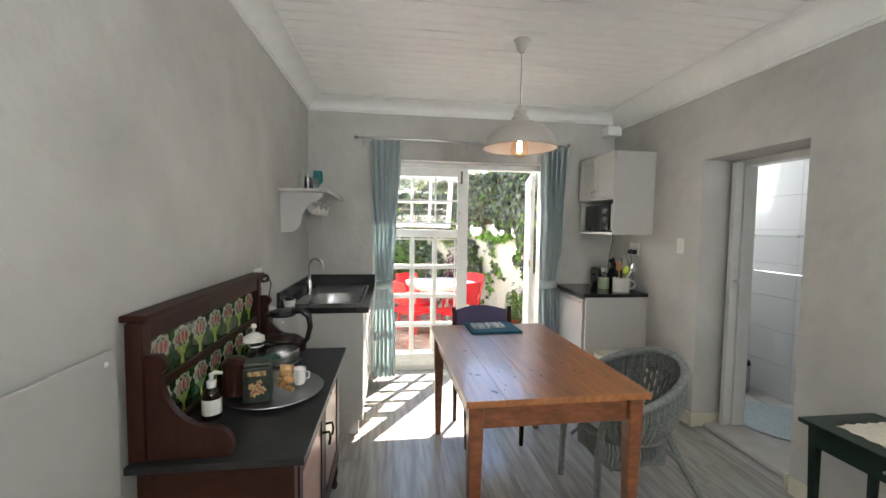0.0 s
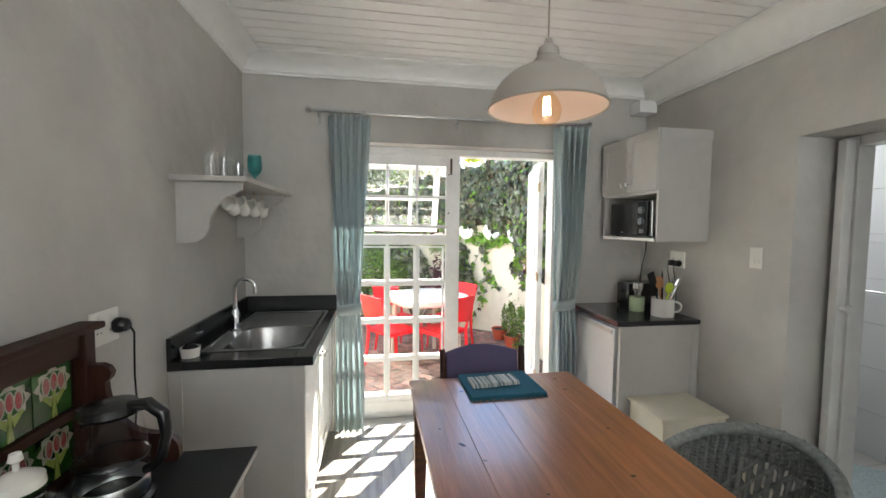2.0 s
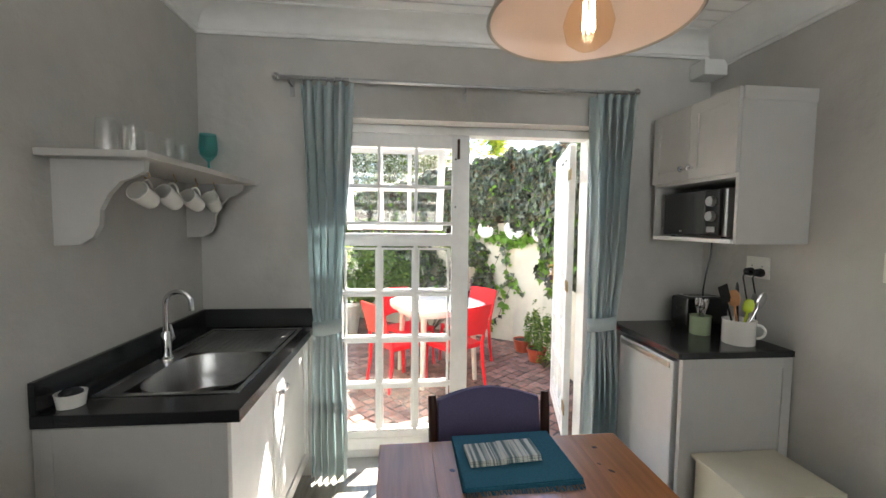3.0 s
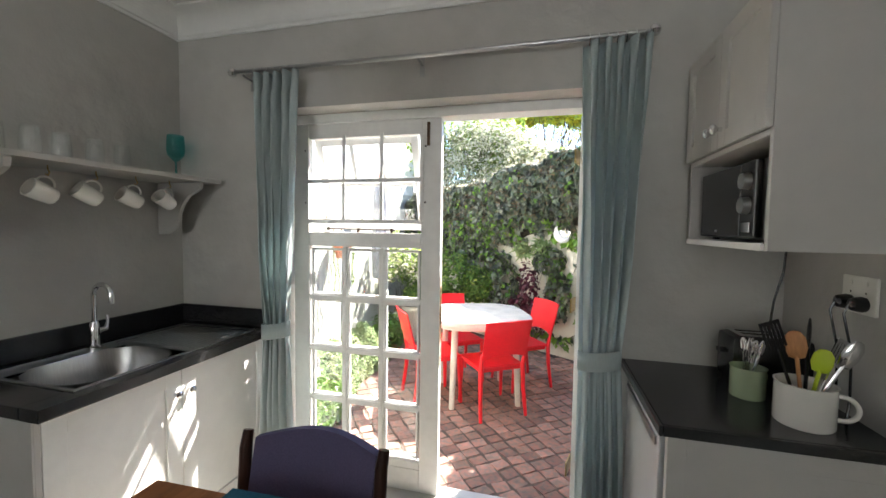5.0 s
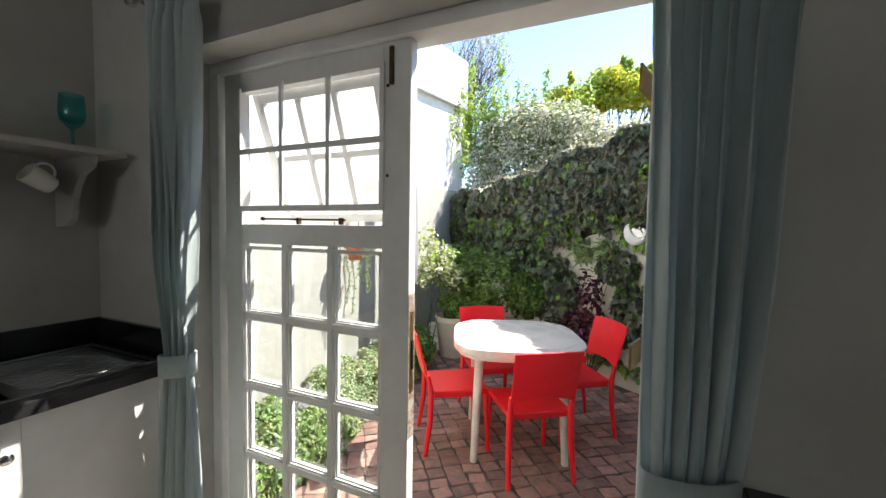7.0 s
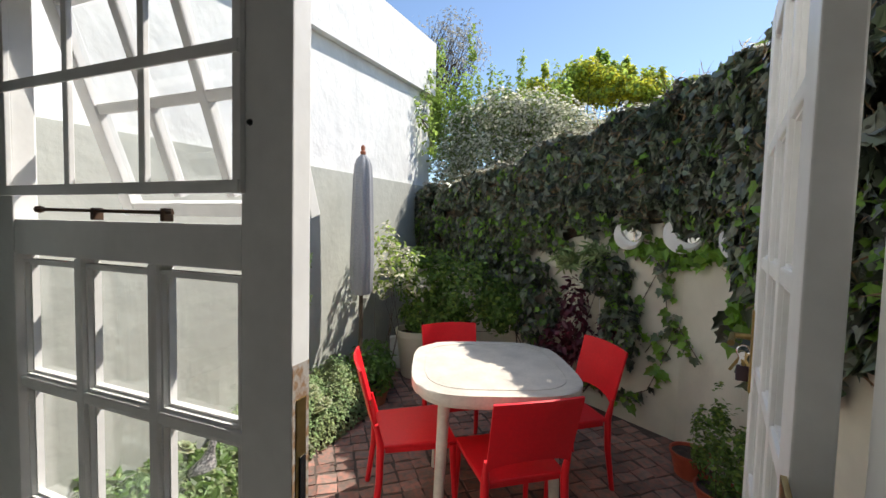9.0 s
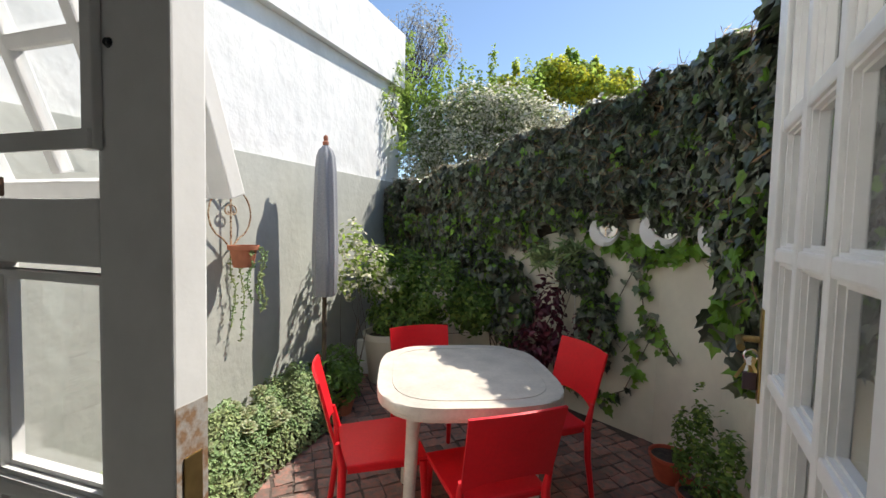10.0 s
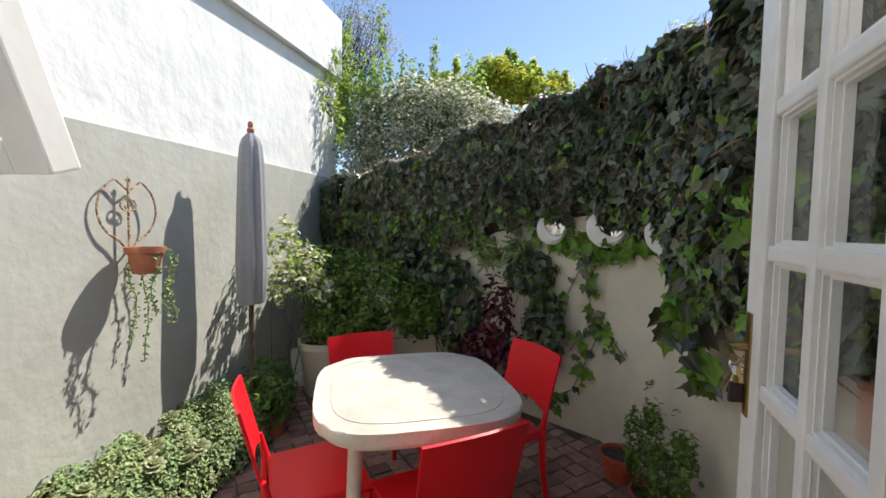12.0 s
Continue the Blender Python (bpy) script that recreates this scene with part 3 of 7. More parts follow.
# ---- lamp ----
def pendant():
    t = thing("pendant_lamp", "putty-coloured enamel dome pendant with a glowing filament bulb", "pendant lamp", (0.865, 2.455, 0.018))
    part("ceiling_rose", lathe([(0, 2.60), (0.014, 2.53), (0.028, 2.545), (0.045, 2.597), (0.052, 2.603), (0, 2.603)], 28), SHADEOUT, t, smooth=True)
    part("cord", tube([(0, 0, 2.21), (0, 0, 2.545)], 0.0035, 8), SHADEOUT, t, smooth=True)
    part("cap", lathe([(0.0, 2.225), (0.012, 2.22), (0.02, 2.195), (0.036, 2.185), (0.042, 2.165), (0.038, 2.155), (0.055, 2.135), (0.056, 2.115)], 28), SHADEOUT, t, smooth=True)
    prof = [(0.055, 2.118), (0.10, 2.105), (0.145, 2.082), (0.18, 2.052), (0.205, 2.015), (0.220, 1.975), (0.226, 1.957)]
    s = part("shade", lathe(prof, 56), SHADEOUT, t, smooth=True)
    part("shade_lining", lathe([(r - 0.004, z - 0.002) for r, z in prof], 56), SHADEIN, s, "pale pink enamel lining", smooth=True)
    part("rim", lathe([(0.2205, 1.956), (0.2245, 1.951), (0.2295, 1.956), (0.2265, 1.961)], 56), SHADEOUT, s, smooth=True)
    b = new("bulb")
    b.parent = t
    part("socket", lathe([(0.018, 2.11), (0.02, 2.06), (0.015, 2.04), (0, 2.04)], 20), BRASS, b, smooth=True)
    part("glass", lathe([(0.014, 2.045), (0.02, 2.02), (0.046, 1.985), (0.056, 1.95), (0.048, 1.915), (0.025, 1.897), (0, 1.893)], 28), AMBER, b, smooth=True)
    fb = bmesh.new()
    for k in range(7):
        a = 2 * math.pi * k / 7
        tube([(0.011 * math.cos(a), 0.011 * math.sin(a), 2.0), (0.013 * math.cos(a + .3), 0.013 * math.sin(a + .3), 1.935)], 0.0018, 6, bm=fb)
    part("filament", fb, glow_mat("filament_glow", (1, 0.80, 0.58), 3.4), b)


pendant()
# ---- table and chairs ----
def dining_table():
    t = thing("dining_table", "long orange pine farmhouse table with knots in its top", "table", (0.80, 2.25, 0), 1.0)
    w, l = 0.83, 1.26
    tt = new("tabletop")
    tt.parent = t
    cuts = (-0.415, -0.245, -0.08, 0.095, 0.255, 0.415)
    for a, b in zip(cuts, cuts[1:]):
        part("board", box(a + 0.0003, b - 0.0003, -l / 2, l / 2, 0.743, 0.772, 0.0014), PINE, tt)
    x, y = w / 2 - 0.05, l / 2 - 0.06
    for s in (-1, 1):
        part("long_apron", box(s * x - 0.011, s * x + 0.011, -y + 0.033, y - 0.033, 0.63, 0.742, 0.002), PINE_DARK, t)
        part("short_apron", box(-x + 0.033, x - 0.033, s * y - 0.011, s * y + 0.011, 0.63, 0.742, 0.002), PINE_DARK, t)
        for r in (-1, 1):
            b = bmesh.new()
            c = [(-0.032, -0.032), (0.032, -0.032), (0.032, 0.032), (-0.032, 0.032)]
            rings = [[b.verts.new((s * x + p * k, r * y + q * k, z)) for p, q in c] for k, z in ((0.62, 0.0), (0.98, 0.6), (1.0, 0.742))]
            for u, v in zip(rings, rings[1:]):
                for i in range(4):
                    b.faces.new((u[i], u[(i + 1) % 4], v[(i + 1) % 4], v[i]))
            b.faces.new(rings[0][::-1]), b.faces.new(rings[-1])
            bmesh.ops.bevel(b, geom=b.edges[:], offset=0.003, segments=1, affect="EDGES")
            part("leg", b, PINE_DARK, t)
    kn = random.Random(4)
    knot = mat("pine_knot", (0.05, 0.018, 0.008), 0.4, grain=0.2, scale=60)
    for _ in range(30):
        kx, ky, kr = kn.uniform(-0.38, 0.38), kn.uniform(-0.6, 0.6), kn.uniform(0.004, 0.011)
        if min(abs(kx - c) for c in cuts) > kr + 0.004:
            part("knot", turned(lathe([(0, 0.0005), (1, 0.0)], 14), pose(kx, ky, 0.7722, 0, 0, kn.uniform(0, 90)) @ Matrix.Diagonal((kr * 0.8, kr * kn.uniform(1, 1.7), 1, 1))), knot, tt)
    return t


def plate_curve(bm, fn, nu, nv, thick):
    """A curved plate from fn(u, v) -> point, thick along its normal."""
    g = [[Vector(fn(i / nu, j / nv)) for i in range(nu + 1)] for j in range(nv + 1)]
    out = []
    for side in (-0.5, 0.5):
        rows = []
        for j in range(nv + 1):
            row = []
            for i in range(nu + 1):
                du = g[j][min(i + 1, nu)] - g[j][max(i - 1, 0)]
                dv = g[min(j + 1, nv)][i] - g[max(j - 1, 0)][i]
                row.append(bm.verts.new(g[j][i] + du.cross(dv).normalized() * thick * side))
            rows.append(row)
        out.append(rows)
    a, b = out
    for j in range(nv):
        for i in range(nu):
            bm.faces.new((a[j][i], a[j + 1][i], a[j + 1][i + 1], a[j][i + 1]))
            bm.faces.new((b[j][i], b[j][i + 1], b[j + 1][i + 1], b[j + 1][i]))
    for j in range(nv):
        for i in (0, nu):
            bm.faces.new((a[j][i], b[j][i], b[j + 1][i], a[j + 1][i]))
    for i in range(nu):
        for j in (0, nv):
            bm.faces.new((a[j][i], a[j][i + 1], b[j][i + 1], b[j][i]))
    bmesh.ops.recalc_face_normals(bm, faces=bm.faces)
    return bm


def padded_chair():
    t = thing("padded_chair", "dark wooden chair with a purple padded back at the table end", "chair", (0.78, 2.80, 0), 1)
    for s in (-1, 1):
        part("back_leg", tube([(s * 0.20, 0.20, 0), (s * 0.21, 0.16, 0.42), (s * 0.215, 0.20, 0.83), (s * 0.218, 0.215, 0.875)], [0.016, 0.019, 0.018, 0.015], 10), DARKWOOD, t, smooth=True)
        part("front_leg", tube([(s * 0.19, -0.20, 0), (s * 0.20, -0.19, 0.42)], [0.014, 0.02], 10), DARKWOOD, t, smooth=True)
        part("side_rail", box(s * 0.2 - 0.01, s * 0.2 + 0.01, -0.17, 0.15, 0.38, 0.43, 0.003), DARKWOOD, t)
    part("seat", box(-0.21, 0.21, -0.22, 0.17, 0.43, 0.485, 0.02), PURPLE, t, "purple padded seat", smooth=True)
    part("backrest", plate_curve(bmesh.new(), lambda u, v: (-0.198 + 0.396 * u, 0.18 + 0.045 * math.sin(math.pi * u) + 0.05 * v, 0.65 + 0.20 * v + 0.028 * math.sin(math.pi * u) * v), 16, 6, 0.036), PURPLE, t, "purple padded backrest", smooth=True)


def wicker_chair():
    t = thing("wicker_chair", "grey painted wicker armchair with a curved back and a pale cushion", "chair", (1.395, 2.12, 0), -84)
    a0, a1 = 0.62, 2 * math.pi - 0.62

    def rim(a):
        k = (1 - math.cos(a)) / 2
        return Vector((0.275 * math.sin(a), 0.265 * -math.cos(a) + 0.05 * k, 0.47 + 0.29 * k ** 0.9))

    def base(a):
        return Vector((0.215 * math.sin(a), -0.215 * math.cos(a), 0.37))

    def wall(a, f, out=0.0):
        d = Vector((math.sin(a), -math.cos(a), 0))
        return base(a).lerp(rim(a), f) + d * (0.035 * math.sin(math.pi * f) + out)
    part("rim", tube([rim(a) for a in np.linspace(a0, a1, 50)], 0.021, 10), WICKER, t, smooth=True)
    br = bmesh.new()
    wind = [rim(a) for a in np.linspace(a0, a1, 420)]
    tube([p + Vector((0.0, 0.0, 0.021 * math.sin(i * 1.5))) + Vector((math.sin(i), math.cos(i), 0)) * 0.004 for i, p in enumerate(wind)], 0.006, 4, bm=br)
    part("rim_braid", br, WICKER, t, kind="stuff")
    st, strands = bmesh.new(), 46
    for i in range(strands + 1):
        a = a0 + (a1 - a0) * i / strands
        tube([wall(a, f) for f in (0, 0.3, 0.7, 1)], 0.010, 5, bm=st)
    part("stake_weave", st, WICKER, t, kind="stuff")
    wv = bmesh.new()
    for r in range(21):
        f = 0.03 + r / 21 * 0.95
        run = []
        for i in range(2 * strands + 1):
            a = a0 + (a1 - a0) * i / (2 * strands)
            hole = 6 <= r <= 14 and abs(a - math.pi) < 0.50
            if hole and run:
                tube(run, 0.0078, 4, bm=wv) if len(run) > 1 else None
                run = []
            if not hole:
                run.append(wall(a, f, 0.008 * (1 if i % 2 else -1)))
        tube(run, 0.0078, 4, bm=wv)
    for k in range(7):
        for s in (-1, 1):
            c = math.pi - 0.62 + 0.2 * k
            tube([wall(c + s * g * 0.22, 0.30 + 0.40 * (g + 1) / 2, 0.006 * s) for g in (-1, 0, 1)], 0.007, 5, bm=wv)
    part("row_weave", wv, WICKER, t, kind="stuff")
    part("seat_ring", tube([base(a) for a in np.linspace(0, 2 * math.pi, 40)[:-1]], 0.018, 8, closed=True), WICKER, t, smooth=True)
    part("seat", lathe([(0, 0.375), (0.21, 0.375), (0.215, 0.36), (0, 0.355)], 32), WICKER, t)
    part("cushion", lathe([(0, 0.385), (0.18, 0.383), (0.205, 0.40), (0.19, 0.422), (0, 0.43)], 32), mat("pale_blue_cushion", (0.40, 0.45, 0.44), 0.9, grain=0.1, scale=90, bump=0.002, bump_scale=60), t, "pale round seat cushion", smooth=True)
    for s in (-1, 1):
        p = rim(a0 if s > 0 else a1)
        part("front_post", tube([p, (p.x * 1.04, p.y - 0.035, 0.42), (p.x * 1.08, p.y - 0.05, 0.30), (p.x * 1.12, p.y - 0.055, 0.0)], [0.021, 0.021, 0.019, 0.016], 8), WICKER, t, smooth=True)
        part("back_leg", tube([(s * 0.15, 0.17, 0.38), (s * 0.19, 0.25, 0.2), (s * 0.235, 0.36, 0.0)], [0.020, 0.018, 0.015], 8), WICKER, t, smooth=True)
        part("side_brace", tube([(s * 0.185, -0.20, 0.24), (s * 0.20, -0.05, 0.33), (s * 0.19, 0.12, 0.33), (s * 0.19, 0.24, 0.22)], 0.010, 6), WICKER, t, smooth=True)
    sk = bmesh.new()
    for i in range(72):
        a = 2 * math.pi * i / 72
        tube([(0.220 * math.sin(a), -0.220 * math.cos(a), 0.37), (0.226 * math.sin(a + 0.05), -0.226 * math.cos(a + 0.05), 0.31), (0.222 * math.sin(a), -0.222 * math.cos(a), 0.255 + 0.025 * math.cos(4 * a))], 0.0075, 4, bm=sk)
    tube([(0.222 * math.sin(a), -0.222 * math.cos(a), 0.252 + 0.025 * math.cos(4 * a)) for a in np.linspace(0, 2 * math.pi, 61)[:-1]], 0.010, 6, bm=sk, closed=True)
    part("skirt_weave", sk, WICKER, t, kind="stuff")


dining_table(), padded_chair(), wicker_chair()
pm = thing("placemat", "teal fringed cloth placemats stacked on the pine table", "placemat", (0.79, 2.75, 0.7735), 1)
for k in range(3):
    part("mat", slab([(-0.175 + 0.004 * k, -0.14), (0.18, -0.135 + 0.004 * k), (0.172, 0.14), (-0.17, 0.135)], 0.0045 * k, 0.0045 * k + 0.004, 0.001), TEAL, pm)
fb = bmesh.new()
for i in range(70):
    x = -0.17 + 0.345 * i / 69
    tube([(x, -0.136, 0.008), (x + random.uniform(-0.004, 0.004), -0.15, 0.005), (x + random.uniform(-0.006, 0.006), -0.16, 0.002)], 0.0014, 4, bm=fb)
part("fringe", fb, TEAL, pm, kind="stuff")
nk = thing("napkin", "folded striped napkins lying on the teal placemats", "napkin", (0.765, 2.76, 0.787), 4)
STRIPE = mat("striped_linen", (0.62, 0.62, 0.57), 0.9, colour2=(0.12, 0.17, 0.18), scale=14, stretch=(8, 0.2, 1))
for k, (dx, w) in enumerate(((-0.055, 0.118), (0.052, 0.118))):
    for j in range(3):
        part("fold", box(dx - w / 2, dx + w / 2, -0.055 + 0.004 * j, 0.05, 0.005 * j + 0.003 * k, 0.005 * j + 0.0045 + 0.003 * k, 0.0015), STRIPE, nk)


# ---- sink unit ----
def panel_door(parent, name, y0, y1, z0, z1, x, side, knob_y, knob_z, material=CABINET, frame_w=0.07):
    """A framed cabinet door in the plane x, facing side (+1 or -1)."""
    d = new(name)
    d.parent = parent
    th = 0.018
    xa, xb = sorted((x, x + side * th))
    part("field", box(xa, xa + th * 0.55 if side > 0 else xb, y0 + frame_w, y1 - frame_w, z0 + frame_w, z1 - frame_w) if side > 0 else
         box(xb - th * 0.55, xb, y0 + frame_w, y1 - frame_w, z0 + frame_w, z1 - frame_w), material, d)
    part("stile", box(xa, xb, y0, y0 + frame_w, z0, z1, 0.002), material, d)
    part("stile", box(xa, xb, y1 - frame_w, y1, z0, z1, 0.002), material, d)
    part("rail", box(xa, xb, y0 + frame_w, y1 - frame_w, z0, z0 + frame_w, 0.002), material, d)
    part("rail", box(xa, xb, y0 + frame_w, y1 - frame_w, z1 - frame_w, z1, 0.002), material, d)
    kb = lathe([(0, 0), (0.008, 0), (0.007, 0.012), (0.016, 0.02), (0.017, 0.027), (0.01, 0.034), (0, 0.035)], 16)
    part("knob", turned(kb, pose(x + side * th, knob_y, knob_z, 0, 90 * side, 0)), CHROME, d, "round chrome knob", smooth=True)


def sink_unit():
    t = thing("sink_cabinet", "pale grey two-door sink cabinet, its sunlit doors lightened, with a side panel", "cabinet", (-0.69, 2.87, 0))
    L, D = 1.055, 0.58
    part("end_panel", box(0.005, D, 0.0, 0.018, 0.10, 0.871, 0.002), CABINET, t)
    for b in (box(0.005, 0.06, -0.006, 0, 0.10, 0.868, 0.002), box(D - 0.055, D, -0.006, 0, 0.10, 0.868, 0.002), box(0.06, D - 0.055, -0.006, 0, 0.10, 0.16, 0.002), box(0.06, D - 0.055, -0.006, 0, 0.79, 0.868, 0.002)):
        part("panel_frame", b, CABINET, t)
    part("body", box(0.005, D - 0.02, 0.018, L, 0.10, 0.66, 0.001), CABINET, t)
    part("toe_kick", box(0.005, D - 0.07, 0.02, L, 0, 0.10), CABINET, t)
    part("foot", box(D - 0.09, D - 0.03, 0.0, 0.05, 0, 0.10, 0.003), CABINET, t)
    # Sunlight on the doors is painted in: white here, shaded grey on the end panel.
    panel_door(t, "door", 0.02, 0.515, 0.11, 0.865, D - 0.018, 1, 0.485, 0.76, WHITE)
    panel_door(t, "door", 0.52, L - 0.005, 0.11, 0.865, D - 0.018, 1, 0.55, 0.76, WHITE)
    w = thing("sink_worktop", "black granite worktop with upstands round the sink", "worktop", (-0.69, 2.86, 0))
    for b in (box(0.002, 0.07, 0.0, 1.068, 0.872, 0.914, 0.003), box(0.535, 0.62, 0.0, 1.068, 0.872, 0.914, 0.003),
              box(0.07, 0.535, 0.0, 0.14, 0.873, 0.913, 0.003), box(0.07, 0.535, 0.975, 1.068, 0.873, 0.913, 0.003)):
        part("slab", b, STONE, w)
    part("upstand", box(0.002, 0.022, 0.0, 1.047, 0.915, 1.018, 0.003), STONE, w)
    part("upstand", box(0.002, 0.62, 1.048, 1.068, 0.915, 1.018, 0.003), STONE, w)
    s = thing("sink", "stainless steel inset sink with a ribbed drainer", "sink", (-0.69, 2.86, 0.018))
    part("rim", box(0.10, 0.55, 0.13, 0.145, 0.896, 0.901, 0.001), STEEL, s)
    part("rim", box(0.10, 0.55, 0.985, 1.0, 0.896, 0.901, 0.001), STEEL, s)
    part("rim", box(0.085, 0.10, 0.13, 1.0, 0.896, 0.901, 0.001), STEEL, s)
    part("rim", box(0.55, 0.565, 0.13, 1.0, 0.896, 0.901, 0.001), STEEL, s)
    part("tap_ledge", box(0.1, 0.17, 0.145, 0.60, 0.893, 0.899, 0.001), STEEL, s)
    bw = bmesh.new()
    rings = []
    for k, (g, z) in enumerate(((1.0, 0.899), (0.985, 0.893), (0.94, 0.80), (0.86, 0.755), (0.4, 0.75))):
        ring = []
        for i in range(40):
            a = 2 * math.pi * i / 40
            ca, sa = math.cos(a), math.sin(a)
            e = 0.62
            ring.append(bw.verts.new((0.36 + 0.19 * g * abs(ca) ** e * (1 if ca > 0 else -1), 0.365 + 0.22 * g * abs(sa) ** e * (1 if sa > 0 else -1), z)))
        rings.append(ring)
    for u, v in zip(rings, rings[1:]):
        for i in range(40):
            bw.faces.new((u[i], u[(i + 1) % 40], v[(i + 1) % 40], v[i]))
    bw.faces.new(rings[-1])
    part("bowl", bw, STEEL, s, smooth=True)
    part("drain", lathe([(0, 0.752), (0.03, 0.753), (0.035, 0.751)], 20, at=(0.36, 0.365, 0)), CHROME, s)
    part("drainer", box(0.1, 0.55, 0.60, 0.985, 0.888, 0.894), STEEL, s)
    for i in range(13):
        x = 0.14 + 0.03 * i
        part("rib", box(x - 0.006, x + 0.006, 0.64, 0.95, 0.894, 0.897, 0.001), STEEL, s)
    tp = thing("tap", "tall chrome swan-neck mixer tap behind the sink", "tap", (-0.57, 3.36, 0.916))
    tp.scale = (1.08, 1.08, 1.1)
    part("body", lathe([(0.026, 0), (0.026, 0.008), (0.018, 0.015), (0.018, 0.10), (0.012, 0.115)], 20), CHROME, tp, smooth=True)
    part("spout", tube([(0, 0, 0.1), (0, 0, 0.22)] + [(0.05 - 0.05 * math.cos(a), 0, 0.22 + 0.05 * math.sin(a)) for a in np.linspace(0.2, 2.9, 12)] + [(0.1, 0, 0.195)], 0.010, 12), CHROME, tp, smooth=True)
    part("lever", tube([(0, 0.0, 0.07), (0.0, 0.045, 0.075), (-0.01, 0.06, 0.10), (-0.02, 0.065, 0.125)], [0.012, 0.011, 0.006, 0.005], 10), CHROME, tp, smooth=True)
    r = thing("ramekin", "small white fluted dish holding a dark scourer by the sink", "dish", (-0.62, 2.93, 0.9145))
    part("dish", lathe([(0, 0), (0.036, 0), (0.043, 0.045), (0.039, 0.045), (0.034, 0.008), (0, 0.006)], 28), CERAMIC, r, smooth=True)
    part("scourer", lathe([(0, 0.02), (0.03, 0.02), (0.032, 0.045), (0.018, 0.058), (0, 0.06)], 14), BLACK, r, "dark scourer", smooth=True)


sink_unit()


# ---- mug shelf ----
def mug_shelf():
    t = thing("wall_shelf", "white painted wall shelf on two scrolled brackets with cup hooks", "shelf", (-0.689, 2.92, 0))
    # White board and brackets greyed to the wall's tone, their shade in the colour.
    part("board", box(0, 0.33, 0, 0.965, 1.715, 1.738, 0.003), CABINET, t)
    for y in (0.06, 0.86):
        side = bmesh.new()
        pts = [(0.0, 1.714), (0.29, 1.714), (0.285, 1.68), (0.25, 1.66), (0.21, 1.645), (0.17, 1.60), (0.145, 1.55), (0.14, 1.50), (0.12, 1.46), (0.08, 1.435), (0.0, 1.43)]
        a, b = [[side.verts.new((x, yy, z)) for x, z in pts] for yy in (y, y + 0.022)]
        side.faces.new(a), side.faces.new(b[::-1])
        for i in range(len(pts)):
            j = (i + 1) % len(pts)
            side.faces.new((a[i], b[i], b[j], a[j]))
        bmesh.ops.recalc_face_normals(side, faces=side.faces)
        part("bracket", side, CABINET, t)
    for i in range(4):
        y = 0.25 + 0.175 * i
        part("cup_hook", tube([(0.18, y, 1.714), (0.18, y, 1.70), (0.19, y, 1.685), (0.18, y, 1.672), (0.168, y, 1.68)], 0.0025, 6), BRASS, t, smooth=True)


mug_shelf()
m0 = thing("mug", "white mug hanging by its handle under the shelf", "mug", group="mugs on the hooks")
mb = lathe([(0, 0.003), (0.028, 0), (0.033, 0.01), (0.036, 0.05), (0.037, 0.088), (0.0335, 0.088), (0.031, 0.02), (0, 0.008)], 28)
part("cup", mb, CERAMIC, m0, smooth=True)
part("handle", tube([(0.034, 0, 0.072)] + [(0.034 + 0.03 * math.sin(a), 0, 0.045 + 0.03 * math.cos(a)) for a in np.linspace(0.3, 2.85, 10)] + [(0.033, 0, 0.015)], 0.0045, 8), CERAMIC, m0, smooth=True)
first = True
for i in range(4):
    y = 2.95 + 0.22 + 0.175 * i
    m = pose(-0.505, y, 1.664, 0, 0, 0) @ pose(0, 0, 0, 0, 0, 90 + random.uniform(-14, 14)) @ pose(0, 0, 0, 0, -62 + random.uniform(-4, 4), 0) @ Matrix.Scale(1.02, 4) @ pose(-0.062, 0, -0.045)
    if first:
        m0.matrix_world, first = m, False
    else:
        copy_thing(m0, m)

gl = thing("tumbler", "clear drinking glass standing on the wall shelf", "glass", (-0.55, 3.03, 1.739), group="glasses on the shelf")
part("glass", lathe([(0, 0.008), (0.029, 0.006), (0.033, 0), (0.035, 0.01), (0.034, 0.06), (0.028, 0.12), (0.0265, 0.12), (0.032, 0.06), (0.032, 0.018), (0, 0.012)], 24), CLEAR, gl, smooth=True)
for x, y in ((-0.53, 3.13), (-0.55, 3.245), (-0.54, 3.365), (-0.55, 3.49)):
    copy_thing(gl, pose(x, y, 1.739))
gb = thing("goblet", "teal glass goblet standing at the end of the wall shelf", "goblet", (-0.58, 3.80, 1.739))
gb.scale = (1.27, 1.27, 1.27)
part("goblet_glass", lathe([(0, 0), (0.034, 0.001), (0.01, 0.008), (0.0045, 0.02), (0.0045, 0.072), (0.018, 0.084), (0.031, 0.100), (0.0355, 0.125), (0.034, 0.155), (0.0315, 0.185), (0.0298, 0.185), (0.0325, 0.155), (0.034, 0.125), (0.029, 0.104), (0, 0.088)], 28), TEALGLASS, gb, smooth=True)


